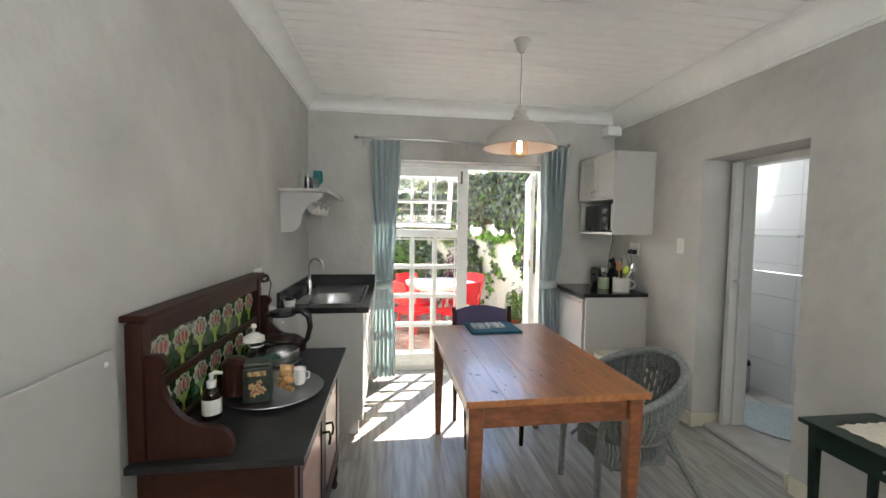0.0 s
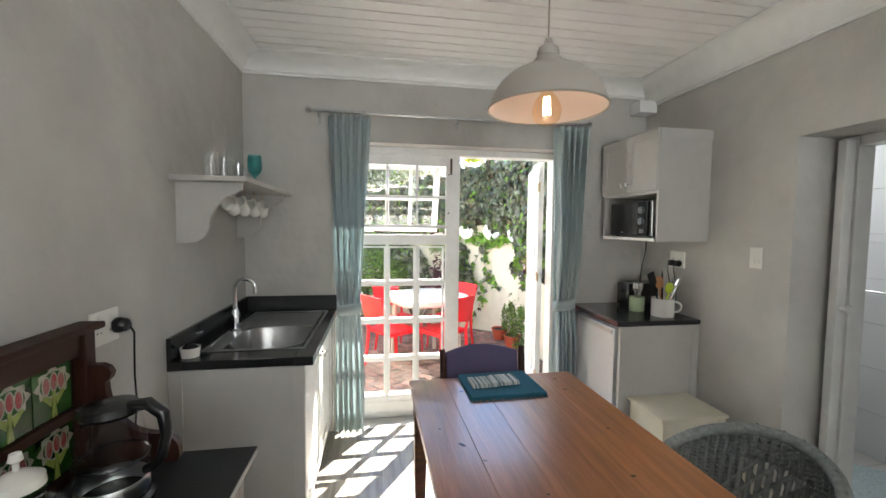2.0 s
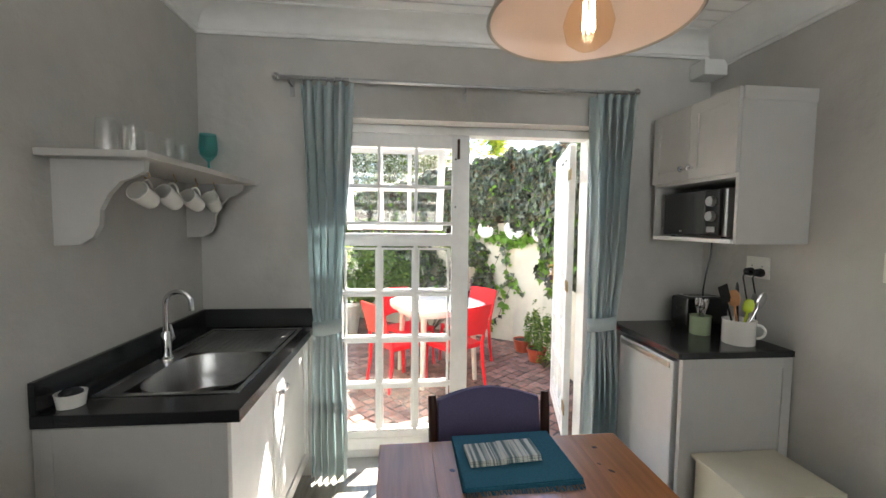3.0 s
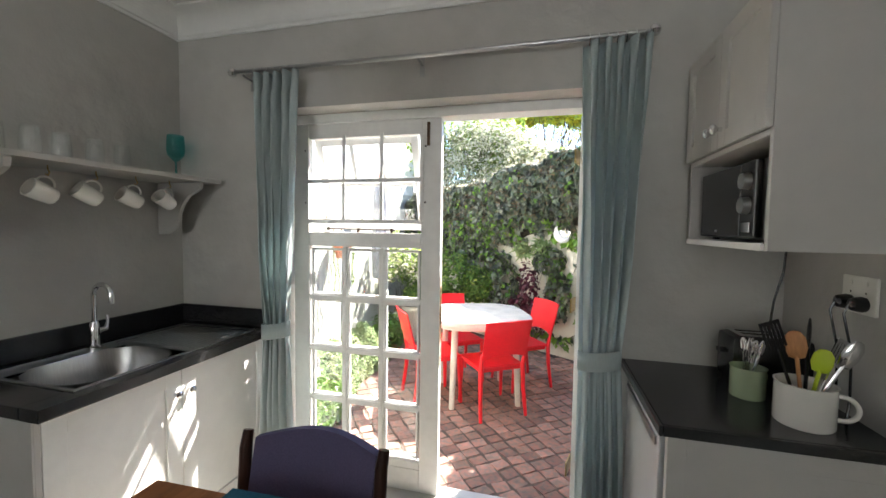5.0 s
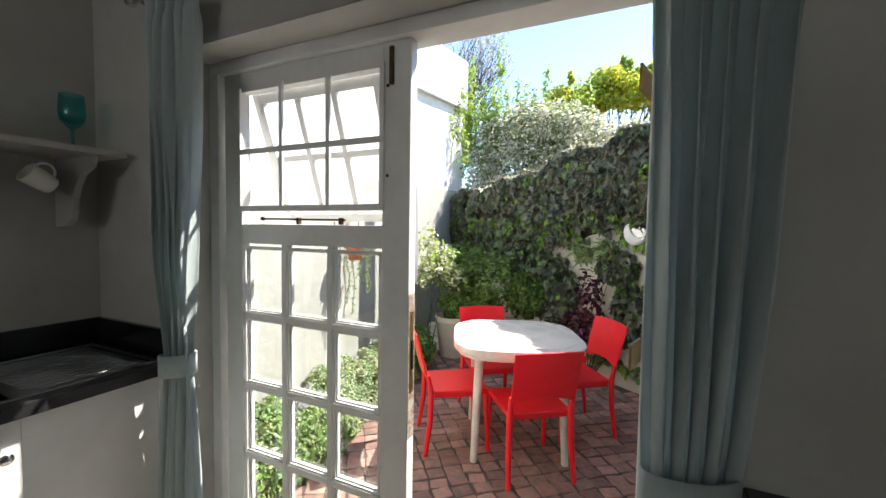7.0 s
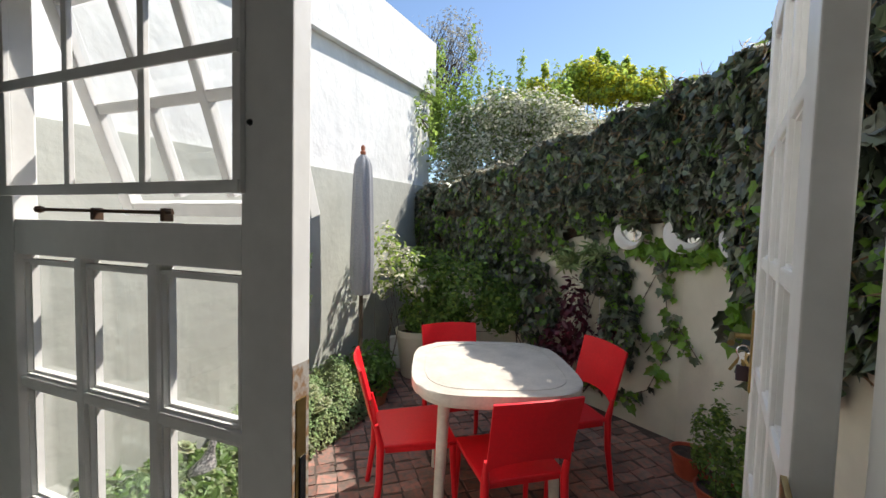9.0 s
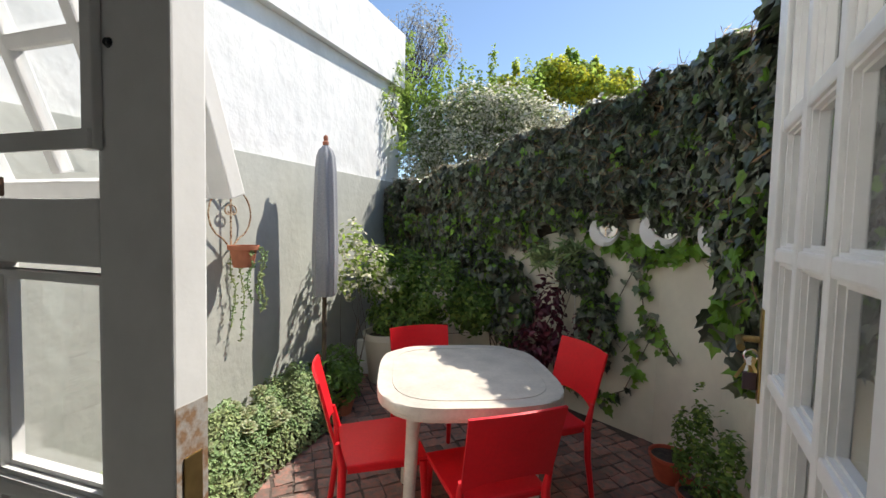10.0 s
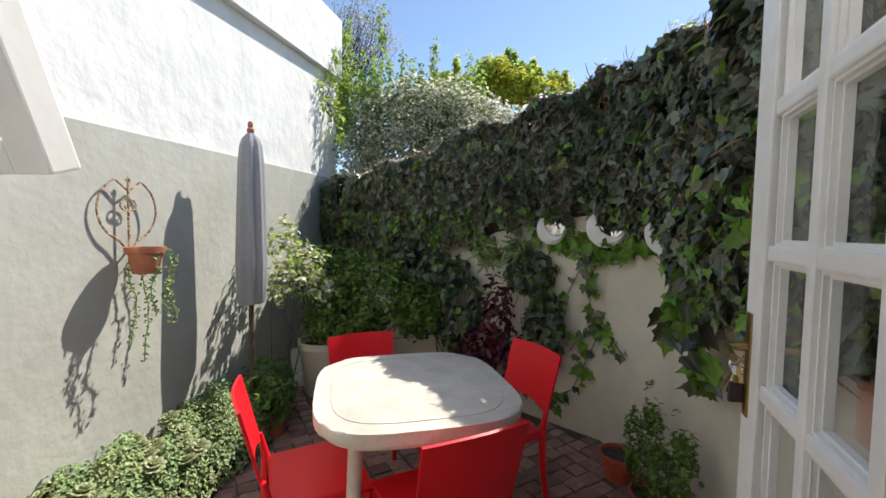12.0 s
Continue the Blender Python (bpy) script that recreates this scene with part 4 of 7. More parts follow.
# ---- fridge corner ----
def fridge_corner():
    f = thing("fridge", "silver-grey under-counter fridge with its door shut", "fridge", (1.775, 3.34, 0))
    part("body", box(0.03, 0.55, 0.01, 0.49, 0.02, 0.858, 0.004), FRIDGE, f)
    d = part("door", box(-0.015, 0.028, 0.01, 0.49, 0.06, 0.858, 0.008), FRIDGE, f)
    part("handle", box(-0.022, -0.014, 0.03, 0.47, 0.818, 0.848, 0.003), STEEL, d, "steel grip along the top of the door")
    for x, y in ((0.06, 0.05), (0.06, 0.45), (0.5, 0.05), (0.5, 0.45)):
        part("foot", lathe([(0, 0), (0.015, 0), (0.015, 0.02), (0, 0.02)], 12, at=(x, y, 0)), BLACK, f)
    e = thing("counter_end_panel", "pale grey framed end panel beside the fridge", "panel", (1.77, 3.302, 0))
    part("panel", box(0, 0.575, 0, 0.018, 0, 0.884, 0.002), CABINET, e)
    for b in (box(0, 0.05, -0.006, 0, 0, 0.884, 0.002), box(0.525, 0.575, -0.006, 0, 0, 0.884, 0.002), box(0.05, 0.525, -0.006, 0, 0.828, 0.884, 0.002)):
        part("panel_frame", b, CABINET, e)
    w = thing("counter_worktop", "black granite worktop over the fridge", "worktop", (1.745, 3.29, 0))
    part("slab", box(0.012, 0.602, 0.012, 0.638, 0.885, 0.917, 0.003), STONE, w)
    part("front_nosing", box(0, 0.0115, 0, 0.638, 0.885, 0.917, 0.004), STONE, w)
    part("end_nosing", box(0.012, 0.602, 0, 0.0115, 0.885, 0.917, 0.004), STONE, w)


fridge_corner()


def wall_cabinet():
    t = thing("wall_cabinet", "white wall cabinet with two doors over an open microwave niche", "wall cabinet", (1.978, 3.265, 0))
    D, W, Z0, Z1, ZM = 0.370, 0.62, 1.437, 2.155, 1.765
    # Carcass and doors carry the shade as grey; the bottom board stays white.
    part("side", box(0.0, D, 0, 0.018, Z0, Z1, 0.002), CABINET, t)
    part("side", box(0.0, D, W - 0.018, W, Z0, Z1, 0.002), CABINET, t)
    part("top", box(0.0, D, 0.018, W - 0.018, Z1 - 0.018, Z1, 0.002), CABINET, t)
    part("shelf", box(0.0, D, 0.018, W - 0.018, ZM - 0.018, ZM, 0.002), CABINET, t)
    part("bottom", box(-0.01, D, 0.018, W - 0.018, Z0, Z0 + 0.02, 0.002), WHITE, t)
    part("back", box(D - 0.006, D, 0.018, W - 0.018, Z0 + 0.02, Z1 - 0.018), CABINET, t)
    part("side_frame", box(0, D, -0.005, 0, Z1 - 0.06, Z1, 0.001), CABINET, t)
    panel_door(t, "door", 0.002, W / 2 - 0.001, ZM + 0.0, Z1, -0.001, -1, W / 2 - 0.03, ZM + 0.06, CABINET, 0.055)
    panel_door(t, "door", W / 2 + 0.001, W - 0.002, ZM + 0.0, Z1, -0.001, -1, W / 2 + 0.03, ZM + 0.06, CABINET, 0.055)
    m = thing("microwave", "black and steel microwave in the cabinet niche", "microwave", (2.004, 3.375, 1.459))
    part("body", box(0.02, 0.32, 0, 0.45, 0.008, 0.248, 0.006), STEEL, m)
    part("glass_door", box(0.0, 0.02, 0.125, 0.448, 0.012, 0.245, 0.004), BLACK, m, "black glass door")
    cp = part("control_panel", box(0.0, 0.02, 0.028, 0.122, 0.012, 0.245, 0.004), BLACK, m)
    for z in (0.185, 0.11):
        part("dial", turned(lathe([(0.0, 0.02), (0.024, 0.02), (0.027, 0.0), (0, 0)], 20), pose(0, 0.075, z, 0, -90, 0)), STEEL, cp, "silver dial", smooth=True)
    part("button", box(-0.004, 0, 0.05, 0.105, 0.028, 0.058, 0.002), STEEL, cp)
    part("badge", box(-0.001, 0.0, 0.29, 0.31, 0.028, 0.036), STEEL, m)
    for x, y in ((0.05, 0.05), (0.05, 0.43), (0.3, 0.05), (0.3, 0.43)):
        part("foot", lathe([(0, 0), (0.012, 0), (0.012, 0.009), (0, 0.009)], 10, at=(x, y, 0)), BLACK, m)


wall_cabinet()
bx = thing("storage_box", "cream painted lidded wooden box on the floor by the fridge panel", "box", (1.832, 2.966, 0))
part("body", box(0.015, 0.425, 0.015, 0.315, 0, 0.405, 0.004), CREAM, bx)
part("lid", box(0, 0.44, 0, 0.33, 0.406, 0.424, 0.004), CREAM, bx)
part("batten", box(0.015, 0.07, 0.009, 0.015, 0.02, 0.40, 0.002), CREAM, bx)
part("batten", box(0.37, 0.425, 0.009, 0.015, 0.02, 0.40, 0.002), CREAM, bx)


# ---- washstand ----
SX0, SX1, SY0, SY1, SZ = -0.66, -0.165, 1.245, 2.34, 0.79


def washstand():
    t = thing("washstand", "old pine washstand with a black slate top and a tiled back", "washstand", (0, 0, 0))
    part("slate_top", box(SX0, SX1, SY0, SY1, SZ - 0.022, SZ, 0.003), SLATE, t, "worn black slate top")
    x0, x1, y0, y1 = SX0 + 0.02, SX1 - 0.035, SY0 + 0.035, SY1 - 0.035
    part("side", box(x0, x1 - 0.03, y0, y0 + 0.02, 0.18, SZ - 0.023, 0.002), WASHWOOD, t)
    part("side", box(x0, x1 - 0.03, y1 - 0.02, y1, 0.18, SZ - 0.023, 0.002), WASHWOOD, t)
    part("floor_board", box(x0, x1 - 0.03, y0 + 0.02, y1 - 0.02, 0.18, 0.2, 0.002), WASHWOOD, t)
    part("top_rail", box(x1 - 0.025, x1, y0 + 0.05, y1 - 0.05, 0.715, SZ - 0.023, 0.002), WASHWOOD, t)
    part("bottom_rail", box(x1 - 0.025, x1, y0 + 0.05, y1 - 0.05, 0.18, 0.22, 0.002), WASHWOOD, t)
    for x in (x0 + 0.02, x1 - 0.025):
        for y in (y0 + 0.02, y1 - 0.02):
            part("post", box(x - 0.024, x + 0.024, y - 0.024, y + 0.024, 0.2, SZ - 0.023, 0.003), WASHWOOD, t)
            part("turned_foot", lathe([(0, 0), (0.014, 0.0), (0.020, 0.02), (0.013, 0.05), (0.022, 0.09), (0.017, 0.13), (0.024, 0.16), (0.024, 0.20), (0, 0.20)], 18, at=(x, y, 0)), WASHWOOD, t, smooth=True)
    ym = (y0 + y1) / 2
    for a, b, hy in ((y0 + 0.052, ym - 0.002, ym - 0.04), (ym + 0.002, y1 - 0.052, ym + 0.04)):
        d = new("door")
        d.parent = t
        part("field", box(x1 - 0.012, x1 - 0.004, a + 0.05, b - 0.05, 0.27, 0.665), PINE, d)
        for q in (box(x1 - 0.02, x1 + 0.002, a, a + 0.05, 0.222, 0.713, 0.002), box(x1 - 0.02, x1 + 0.002, b - 0.05, b, 0.222, 0.713, 0.002),
                  box(x1 - 0.02, x1 + 0.002, a + 0.05, b - 0.05, 0.222, 0.272, 0.002), box(x1 - 0.02, x1 + 0.002, a + 0.05, b - 0.05, 0.663, 0.713, 0.002)):
            part("door_frame", q, WASHWOOD, d)
        part("drop_handle", tube([(x1, hy, 0.60), (x1 + 0.03, hy, 0.605), (x1 + 0.035, hy, 0.58), (x1 + 0.03, hy, 0.55)], 0.006, 8), BLACK, d, "black iron drop handle", smooth=True)
    # back with two rows of tiles
    bk = new("tiled_back")
    bk.parent = t
    bx0 = SX0 + 0.0
    Z1 = 1.188
    part("backboard", box(bx0, bx0 + 0.012, SY0 + 0.06, SY1 - 0.02, SZ, Z1, 0.001), DARKWOOD, bk)
    part("bottom_bar", box(bx0 + 0.013, bx0 + 0.035, SY0 + 0.07, SY1 - 0.03, SZ + 0.001, SZ + 0.03, 0.003), WASHWOOD, bk)
    part("middle_bar", box(bx0 + 0.013, bx0 + 0.035, SY0 + 0.07, SY1 - 0.03, SZ + 0.175, SZ + 0.202, 0.003), WASHWOOD, bk)
    part("top_bar", box(bx0 + 0.013, bx0 + 0.035, SY0 + 0.07, SY1 - 0.03, SZ + 0.345, Z1 + 0.01, 0.003), WASHWOOD, bk)
    part("capping", box(bx0 - 0.02, bx0 + 0.055, SY0 + 0.03, SY1 + 0.01, Z1 + 0.011, Z1 + 0.032, 0.006), WASHWOOD, bk)
    for y in (SY0 + 0.045, SY1 - 0.045):
        part("end_post", box(bx0 - 0.001, bx0 + 0.045, y - 0.022, y + 0.022, SZ + 0.001, Z1 + 0.01, 0.004), DARKWOOD, bk)
        prof = [(0, 0.001), (0.228, 0.001), (0.236, 0.012), (0.237, 0.030)]
        prof += [(0.175 + 0.062 * math.cos(a), 0.030 + 0.062 * math.sin(a)) for a in np.linspace(0.3, math.pi / 2, 7)]
        prof += [(0.175 - 0.135 * math.sin(a), 0.255 - 0.163 * math.cos(a)) for a in np.linspace(0.12, math.pi / 2, 10)]
        prof += [(0.052, 0.268), (0.058, 0.285), (0.050, 0.302), (0.030, 0.312), (0, 0.312)]
        w = bmesh.new()
        a, b = [[w.verts.new((bx0 + 0.046 + px, yy, SZ + pz)) for px, pz in prof] for yy in (y - 0.012, y + 0.012)]
        w.faces.new(a), w.faces.new(b[::-1])
        for i in range(len(prof)):
            j = (i + 1) % len(prof)
            w.faces.new((a[i], b[i], b[j], a[j]))
        bmesh.ops.recalc_face_normals(w, faces=w.faces)
        part("scroll_side", w, DARKWOOD, bk)


washstand()
TGREEN = mat("bottle_green_glaze", (0.022, 0.065, 0.014), 0.1, grain=0.3, scale=18, vary=0.25)
TPINK = mat("rose_glaze", (0.27, 0.05, 0.05), 0.12, grain=0.35, scale=50, colour2=(0.36, 0.17, 0.14))
TLIME = mat("lime_glaze", (0.24, 0.30, 0.07), 0.12, grain=0.2, scale=40)
TCREAM = mat("ivory_glaze", (0.36, 0.34, 0.26), 0.12, grain=0.2, scale=40)


def flower_tile(y, z, w, h):
    """A green glazed tile, facing +x, with a pink tulip on a pale stem in relief."""
    t = new("tile")
    x = SX0 + 0.014
    part("glaze", box(x, x + 0.008, y - w / 2 + 0.001, y + w / 2 - 0.001, z - h / 2 + 0.001, z + h / 2 - 0.001, 0.0015), TGREEN, t)

    def relief(name, pts, d, material):
        b = bmesh.new()
        lo, hi = [[b.verts.new((x + dd, y + py * w, z + pz * h)) for py, pz in pts] for dd in (0.008, 0.008 + d)]
        b.faces.new(hi)
        for i in range(len(pts)):
            j = (i + 1) % len(pts)
            b.faces.new((lo[i], lo[j], hi[j], hi[i]))
        bmesh.ops.recalc_face_normals(b, faces=b.faces)
        part(name, b, material, t)

    relief("halo", [(0.42 * (1 + 0.12 * math.cos(8 * a)) * math.cos(a), 0.17 + 0.29 * (1 + 0.12 * math.cos(8 * a)) * math.sin(a)) for a in np.linspace(0, 2 * math.pi, 33)[:-1]], 0.0012, TCREAM)
    relief("halo_field", [(0.33 * math.cos(a), 0.17 + 0.225 * math.sin(a)) for a in np.linspace(0, 2 * math.pi, 17)[:-1]], 0.0018, TGREEN)
    for s, c in ((-0.19, 0.17), (0.0, 0.20), (0.19, 0.17)):
        relief("petal_edge", [(s + 0.105 * math.cos(a), c + 0.19 * math.sin(a)) for a in np.linspace(0, 2 * math.pi, 13)[:-1]], 0.0022 + 0.0004 * (s == 0), TCREAM)
        relief("petal", [(s + 0.072 * math.cos(a), c + 0.155 * math.sin(a)) for a in np.linspace(0, 2 * math.pi, 13)[:-1]], 0.0028 + 0.0004 * (s == 0), TPINK)
    relief("stem", [(-0.05, 0.02), (0.05, 0.02), (0.03, -0.2), (0.07, -0.48), (-0.07, -0.48), (-0.03, -0.2)], 0.0024, TLIME)
    relief("leaf", [(0.04, -0.10), (0.24, 0.0), (0.30, -0.04), (0.08, -0.26)], 0.0020, TLIME)
    relief("leaf", [(-0.04, -0.10), (-0.08, -0.26), (-0.30, -0.04), (-0.24, 0.0)], 0.0020, TLIME)
    return t


back_ = [o for o in bpy.data.objects if o.name == "washstand"][0]
tb_ = new("tile_field")
tb_.parent = back_
for r in range(2):
    for i in range(7):
        w = (SY1 - SY0 - 0.18) / 7
        ft = flower_tile(SY0 + 0.09 + w * (i + 0.5), SZ + 0.103 + 0.171 * r, w, 0.142)
        for c in list(ft.children):
            c.parent = tb_
        bpy.data.objects.remove(ft)

sw = thing("light_switch", "white four-button wall switch beside the bathroom doorway", "switch", (RX - 0.001, 2.92, 1.36))
part("plate", box(-0.008, 0, -0.038, 0.038, -0.06, 0.06, 0.003), WHITEPL, sw)
for dy in (-0.012, 0.012):
    for dz in (-0.02, 0.018):
        part("button", box(-0.012, -0.008, dy - 0.007, dy + 0.007, dz - 0.012, dz + 0.012, 0.001), WHITEPL, sw)
# ---- yard ----
W0, CORN = (-0.72, 4.18), (-1.06, 9.05)
E0, E1, BEND = (2.25, 4.18), (2.22, 6.45), (1.98, 6.98)
structure("paving_bed", box(-1.1, 2.25, 4.2, 9.0, YZ - 0.05, YZ - 0.007), mat("sandy_joint_fill", (0.10, 0.075, 0.06), 0.95, grain=0.3, scale=40, stain=0.3, bump=0.004, bump_scale=60))
structure("ground", box(-60, 60, 4.18, 160, -0.6, YZ - 0.02), SOIL, "dark soil ground")


def wall_run(a, b, z0, z1, thick, step=0.12):
    """A thick wall standing on the line a-b, thickness to its left side (away from the yard)."""
    a, b = Vector((*a, 0)), Vector((*b, 0))
    d = b - a
    n = Vector((-d.y, d.x, 0)).normalized() * thick
    bm = bmesh.new()
    vs = [bm.verts.new(p + Vector((0, 0, z))) for z in (z0, z1) for p in (a, b, b + n, a + n)]
    bm.faces.new(vs[:4][::-1]), bm.faces.new(vs[4:])
    for i in range(4):
        bm.faces.new((vs[i], vs[(i + 1) % 4], vs[4 + (i + 1) % 4], vs[4 + i]))
    bmesh.ops.recalc_face_normals(bm, faces=bm.faces)
    return bm


def sloped_run(a, b, za, zb, t0, t1):
    """A thick wall on the line a-b whose bottom and top heights change from end to end; t0 proud of the line, t1 behind it."""
    o, d, L, nn = line_frame(a, b)
    bm = bmesh.new()
    vs = [bm.verts.new(o + d * (k * L) + nn * t + Vector((0, 0, z[i]))) for i in (0, 1) for k, z in ((0, za), (1, zb)) for t in (t0, t1)]
    for f in ((0, 1, 3, 2), (4, 6, 7, 5), (0, 2, 6, 4), (1, 5, 7, 3), (0, 4, 5, 1), (2, 3, 7, 6)):
        bm.faces.new([vs[i] for i in f])
    bmesh.ops.recalc_face_normals(bm, faces=bm.faces)
    return bm


def line_frame(a, b):
    a, b = Vector((*a, 0)), Vector((*b, 0))
    d = (b - a)
    L = d.length
    d.normalize()
    return a, d, L, Vector((-d.y, d.x, 0))


WX = (-1.085, 9.4)
structure("garden_wall_west", sloped_run(W0, WX, (-0.3, 1.84), (-0.3, 2.10), 0, 0.34), YARDGREY, "grey-green lower part of the tall yard wall")
structure("garden_wall_west_upper", sloped_run(W0, WX, (1.84, 2.75), (2.10, 3.50), 0.03, 0.35), YARDWHITE, "whitewashed upper part of the yard wall")
structure("garden_wall_parapet", sloped_run(W0, WX, (2.75, 3.30), (3.50, 4.30), -0.05, 0.36), YARDWHITE, "whitewashed parapet band standing proud")
gb_ = structure("garden_wall_back", wall_run(BEND, CORN, YZ - 0.1, 1.9, -0.25), YARDCREAM, "cream plastered wall under the ivy")
part("wall_part", wall_run(E0, E1, YZ - 0.1, 2.0, -0.25), YARDCREAM, gb_)
part("wall_part", wall_run(E1, BEND, YZ - 0.1, 2.0, -0.25), YARDCREAM, gb_)
hw = structure("house_wall_outside", box(-1.3, DX0, 4.181, 4.20, YZ - 0.1, 3.4), YARDWHITE)
part("outside_part", box(DX1, 2.6, 4.181, 4.20, YZ - 0.1, 3.4), YARDWHITE, hw)
part("outside_part", box(DX0, DX1, 4.181, 4.20, DTOP, 3.4), YARDWHITE, hw)
structure("roof", box(LX - 0.4, 3.9, NY - 0.4, 4.2, 3.2, 3.4), TERRA)


def leaf_cloud(name, material, places, size, parent=None, label="", shape="leaf", seed=1, kind="stuff"):
    """Many small folded leaves; places gives (point, normal)."""
    r = np.random.RandomState(seed)
    if shape == "ivy":
        out = np.array([(0, 0), (0.26, -0.13), (0.46, 0.05), (0.36, 0.27), (0.40, 0.50), (0.17, 0.62), (0, 1.0), (-0.17, 0.62), (-0.40, 0.50), (-0.36, 0.27), (-0.46, 0.05), (-0.26, -0.13)])
    elif shape == "stem":
        out = np.array([(-0.02, 0), (0.02, 0), (0.05, 0.4), (0.02, 0.75), (0.0, 1.0), (-0.02, 0.75), (0.01, 0.4)])
    elif shape == "thin":
        out = np.array([(0, 0), (0.09, 0.3), (0.07, 0.7), (0, 1.0), (-0.07, 0.7), (-0.09, 0.3)])
    else:
        out = np.array([(0, 0), (0.26, 0.3), (0.24, 0.65), (0, 1.0), (-0.24, 0.65), (-0.26, 0.3)])
    k = len(out)
    verts, faces = [], []
    for p, nrm in places:
        p, nrm = Vector(p), Vector(nrm).normalized()
        nn = (nrm + Vector(r.normal(0, 0.5 if shape == "ivy" else 0.38, 3))).normalized()
        down = Vector((r.normal(0, 0.75), r.normal(0, 0.75), -1 if shape == "ivy" else r.uniform(-0.6, 1)))
        ax = (down - nn * down.dot(nn)).normalized()
        sd = ax.cross(nn)
        s = size * r.uniform(0.6, 1.25)
        b = len(verts)
        for x, y in out:
            verts.append(tuple(p + s * (sd * x + ax * y) + nn * s * (0.30 * abs(x) - 0.14 * y * y)))
        if shape == "stem":
            faces.append(tuple(range(b, b + k)))
        else:
            h = k // 2
            faces.append(tuple(range(b, b + h + 1)))
            faces.append((b,) + tuple(range(b + h, b + k)))
    me = bpy.data.meshes.new(name)
    me.from_pydata(verts, [], faces)
    me.materials.append(material)
    ob = new(name, me)
    ob.parent = parent
    return tagged(ob, label, kind=kind)


rs = random.Random(11)


def ivy_places(a, b, toward_yard, n, top, bottom, depth, edge=0.12):
    """Points over a bulging blanket on a wall line. top and bottom are functions of the way along it, 0 to 1."""
    o, d, L, nn = line_frame(a, b)
    nn = nn * toward_yard
    out = []
    while len(out) < n:
        u = rs.random()
        z0, z1 = bottom(u), top(u)
        v = rs.random()
        z = z0 + (z1 + 0.22 - z0) * v
        if z < z1:
            lump = 0.05 * noise.noise(Vector((u * L * 2.5, z * 2.5, 3)))
            dep = depth * (0.35 + 0.65 * math.sin(min(1, (z - z0) / 0.5) * math.pi / 2)) + lump
            p = o + d * (u * L) + nn * (dep + rs.gauss(0, 0.012)) + Vector((0, 0, z))
            n2 = nn + Vector((0, 0, 0.25))
        else:
            w = rs.uniform(-0.35, depth)
            p = o + d * (u * L) + nn * w + Vector((0, 0, z1 + 0.05 * noise.noise(Vector((u * L * 3, w * 3, 9))) + 0.03 * math.cos(w * 5)))
            n2 = Vector((0, 0, 1)) + nn * 0.4
        out.append((p, n2)) if noise.noise(p * 4.5) > -0.33 else None
    return out


def hem(base, wave, f):
    return lambda u: base(u) + wave * math.sin(f * u * 6.28) + 0.5 * wave * math.sin(2.7 * f * u * 6.28 + 1)


ivy = thing("ivy", "dense dark ivy covering the upper garden wall", "ivy", (0, 0, 0))
def lerp_top(*keys):
    us, zs = [k[0] for k in keys], [k[1] for k in keys]
    return lambda u: float(np.interp(u, us, zs)) + 0.03 * math.sin(u * 23) + 0.02 * math.sin(u * 51 + 1)


RUNS = [(E0, E1, lerp_top((0, 2.24), (0.55, 2.28), (1, 2.41)), hem(lambda u: 1.0 if u < 0.84 else 1.5, 0.08, 3), 6600),
        (E1, BEND, lerp_top((0, 2.42), (1, 2.45)), hem(lambda u: 1.46, 0.05, 2), 2000),
        (BEND, CORN, lerp_top((0, 2.43), (0.12, 2.37), (0.25, 2.30), (0.6, 2.06), (1, 1.93)), hem(lambda u: 1.46 if u < 0.2 else (1.46 - 1.2 * (u - 0.2) if u < 0.55 else 1.02), 0.05, 3), 10500)]
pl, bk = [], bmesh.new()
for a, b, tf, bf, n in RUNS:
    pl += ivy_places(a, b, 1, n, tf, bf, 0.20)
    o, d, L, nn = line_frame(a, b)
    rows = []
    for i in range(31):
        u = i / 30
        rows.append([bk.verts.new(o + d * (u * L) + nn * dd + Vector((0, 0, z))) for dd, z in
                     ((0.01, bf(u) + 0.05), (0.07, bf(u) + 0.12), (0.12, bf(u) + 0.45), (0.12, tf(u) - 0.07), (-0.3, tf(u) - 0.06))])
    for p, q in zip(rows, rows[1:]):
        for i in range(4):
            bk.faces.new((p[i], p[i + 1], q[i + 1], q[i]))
# One dark brown sheet fills the gaps behind the leaves.
part("stem_mass", bk, mat("dark_ivy_backing", (0.05, 0.042, 0.028), 0.95, grain=0.5, scale=40, bump=0.02, bump_scale=30), ivy, kind="stuff")
near = sorted(pl, key=lambda p: (p[0].x - 2.0) ** 2 + (p[0].y - 5.3) ** 2 + 0.3 * (p[0].z - 1.6) ** 2)
leaf_cloud("leaves", IVY, near[260:], 0.080, ivy, shape="ivy", seed=3)
lm = leaf_cloud("leaf", IVY, [(Vector((0, 0, 0)), Vector((0, 0, 1)))], 0.082, ivy, shape="ivy", seed=8, kind="")
lp = random.Random(9)
for p, n in near[:260]:
    o = new("leaf", lm.data)
    o.parent = ivy
    q = Vector(n).normalized()
    o.matrix_basis = Matrix.Translation(p) @ q.to_track_quat("Z", "Y").to_matrix().to_4x4() @ pose(0, 0, 0, lp.gauss(0, 22), lp.gauss(0, 22), 180 + lp.gauss(0, 35)) @ Matrix.Scale(lp.uniform(0.7, 1.25), 4)
lm.matrix_basis = Matrix.Translation(near[0][0])
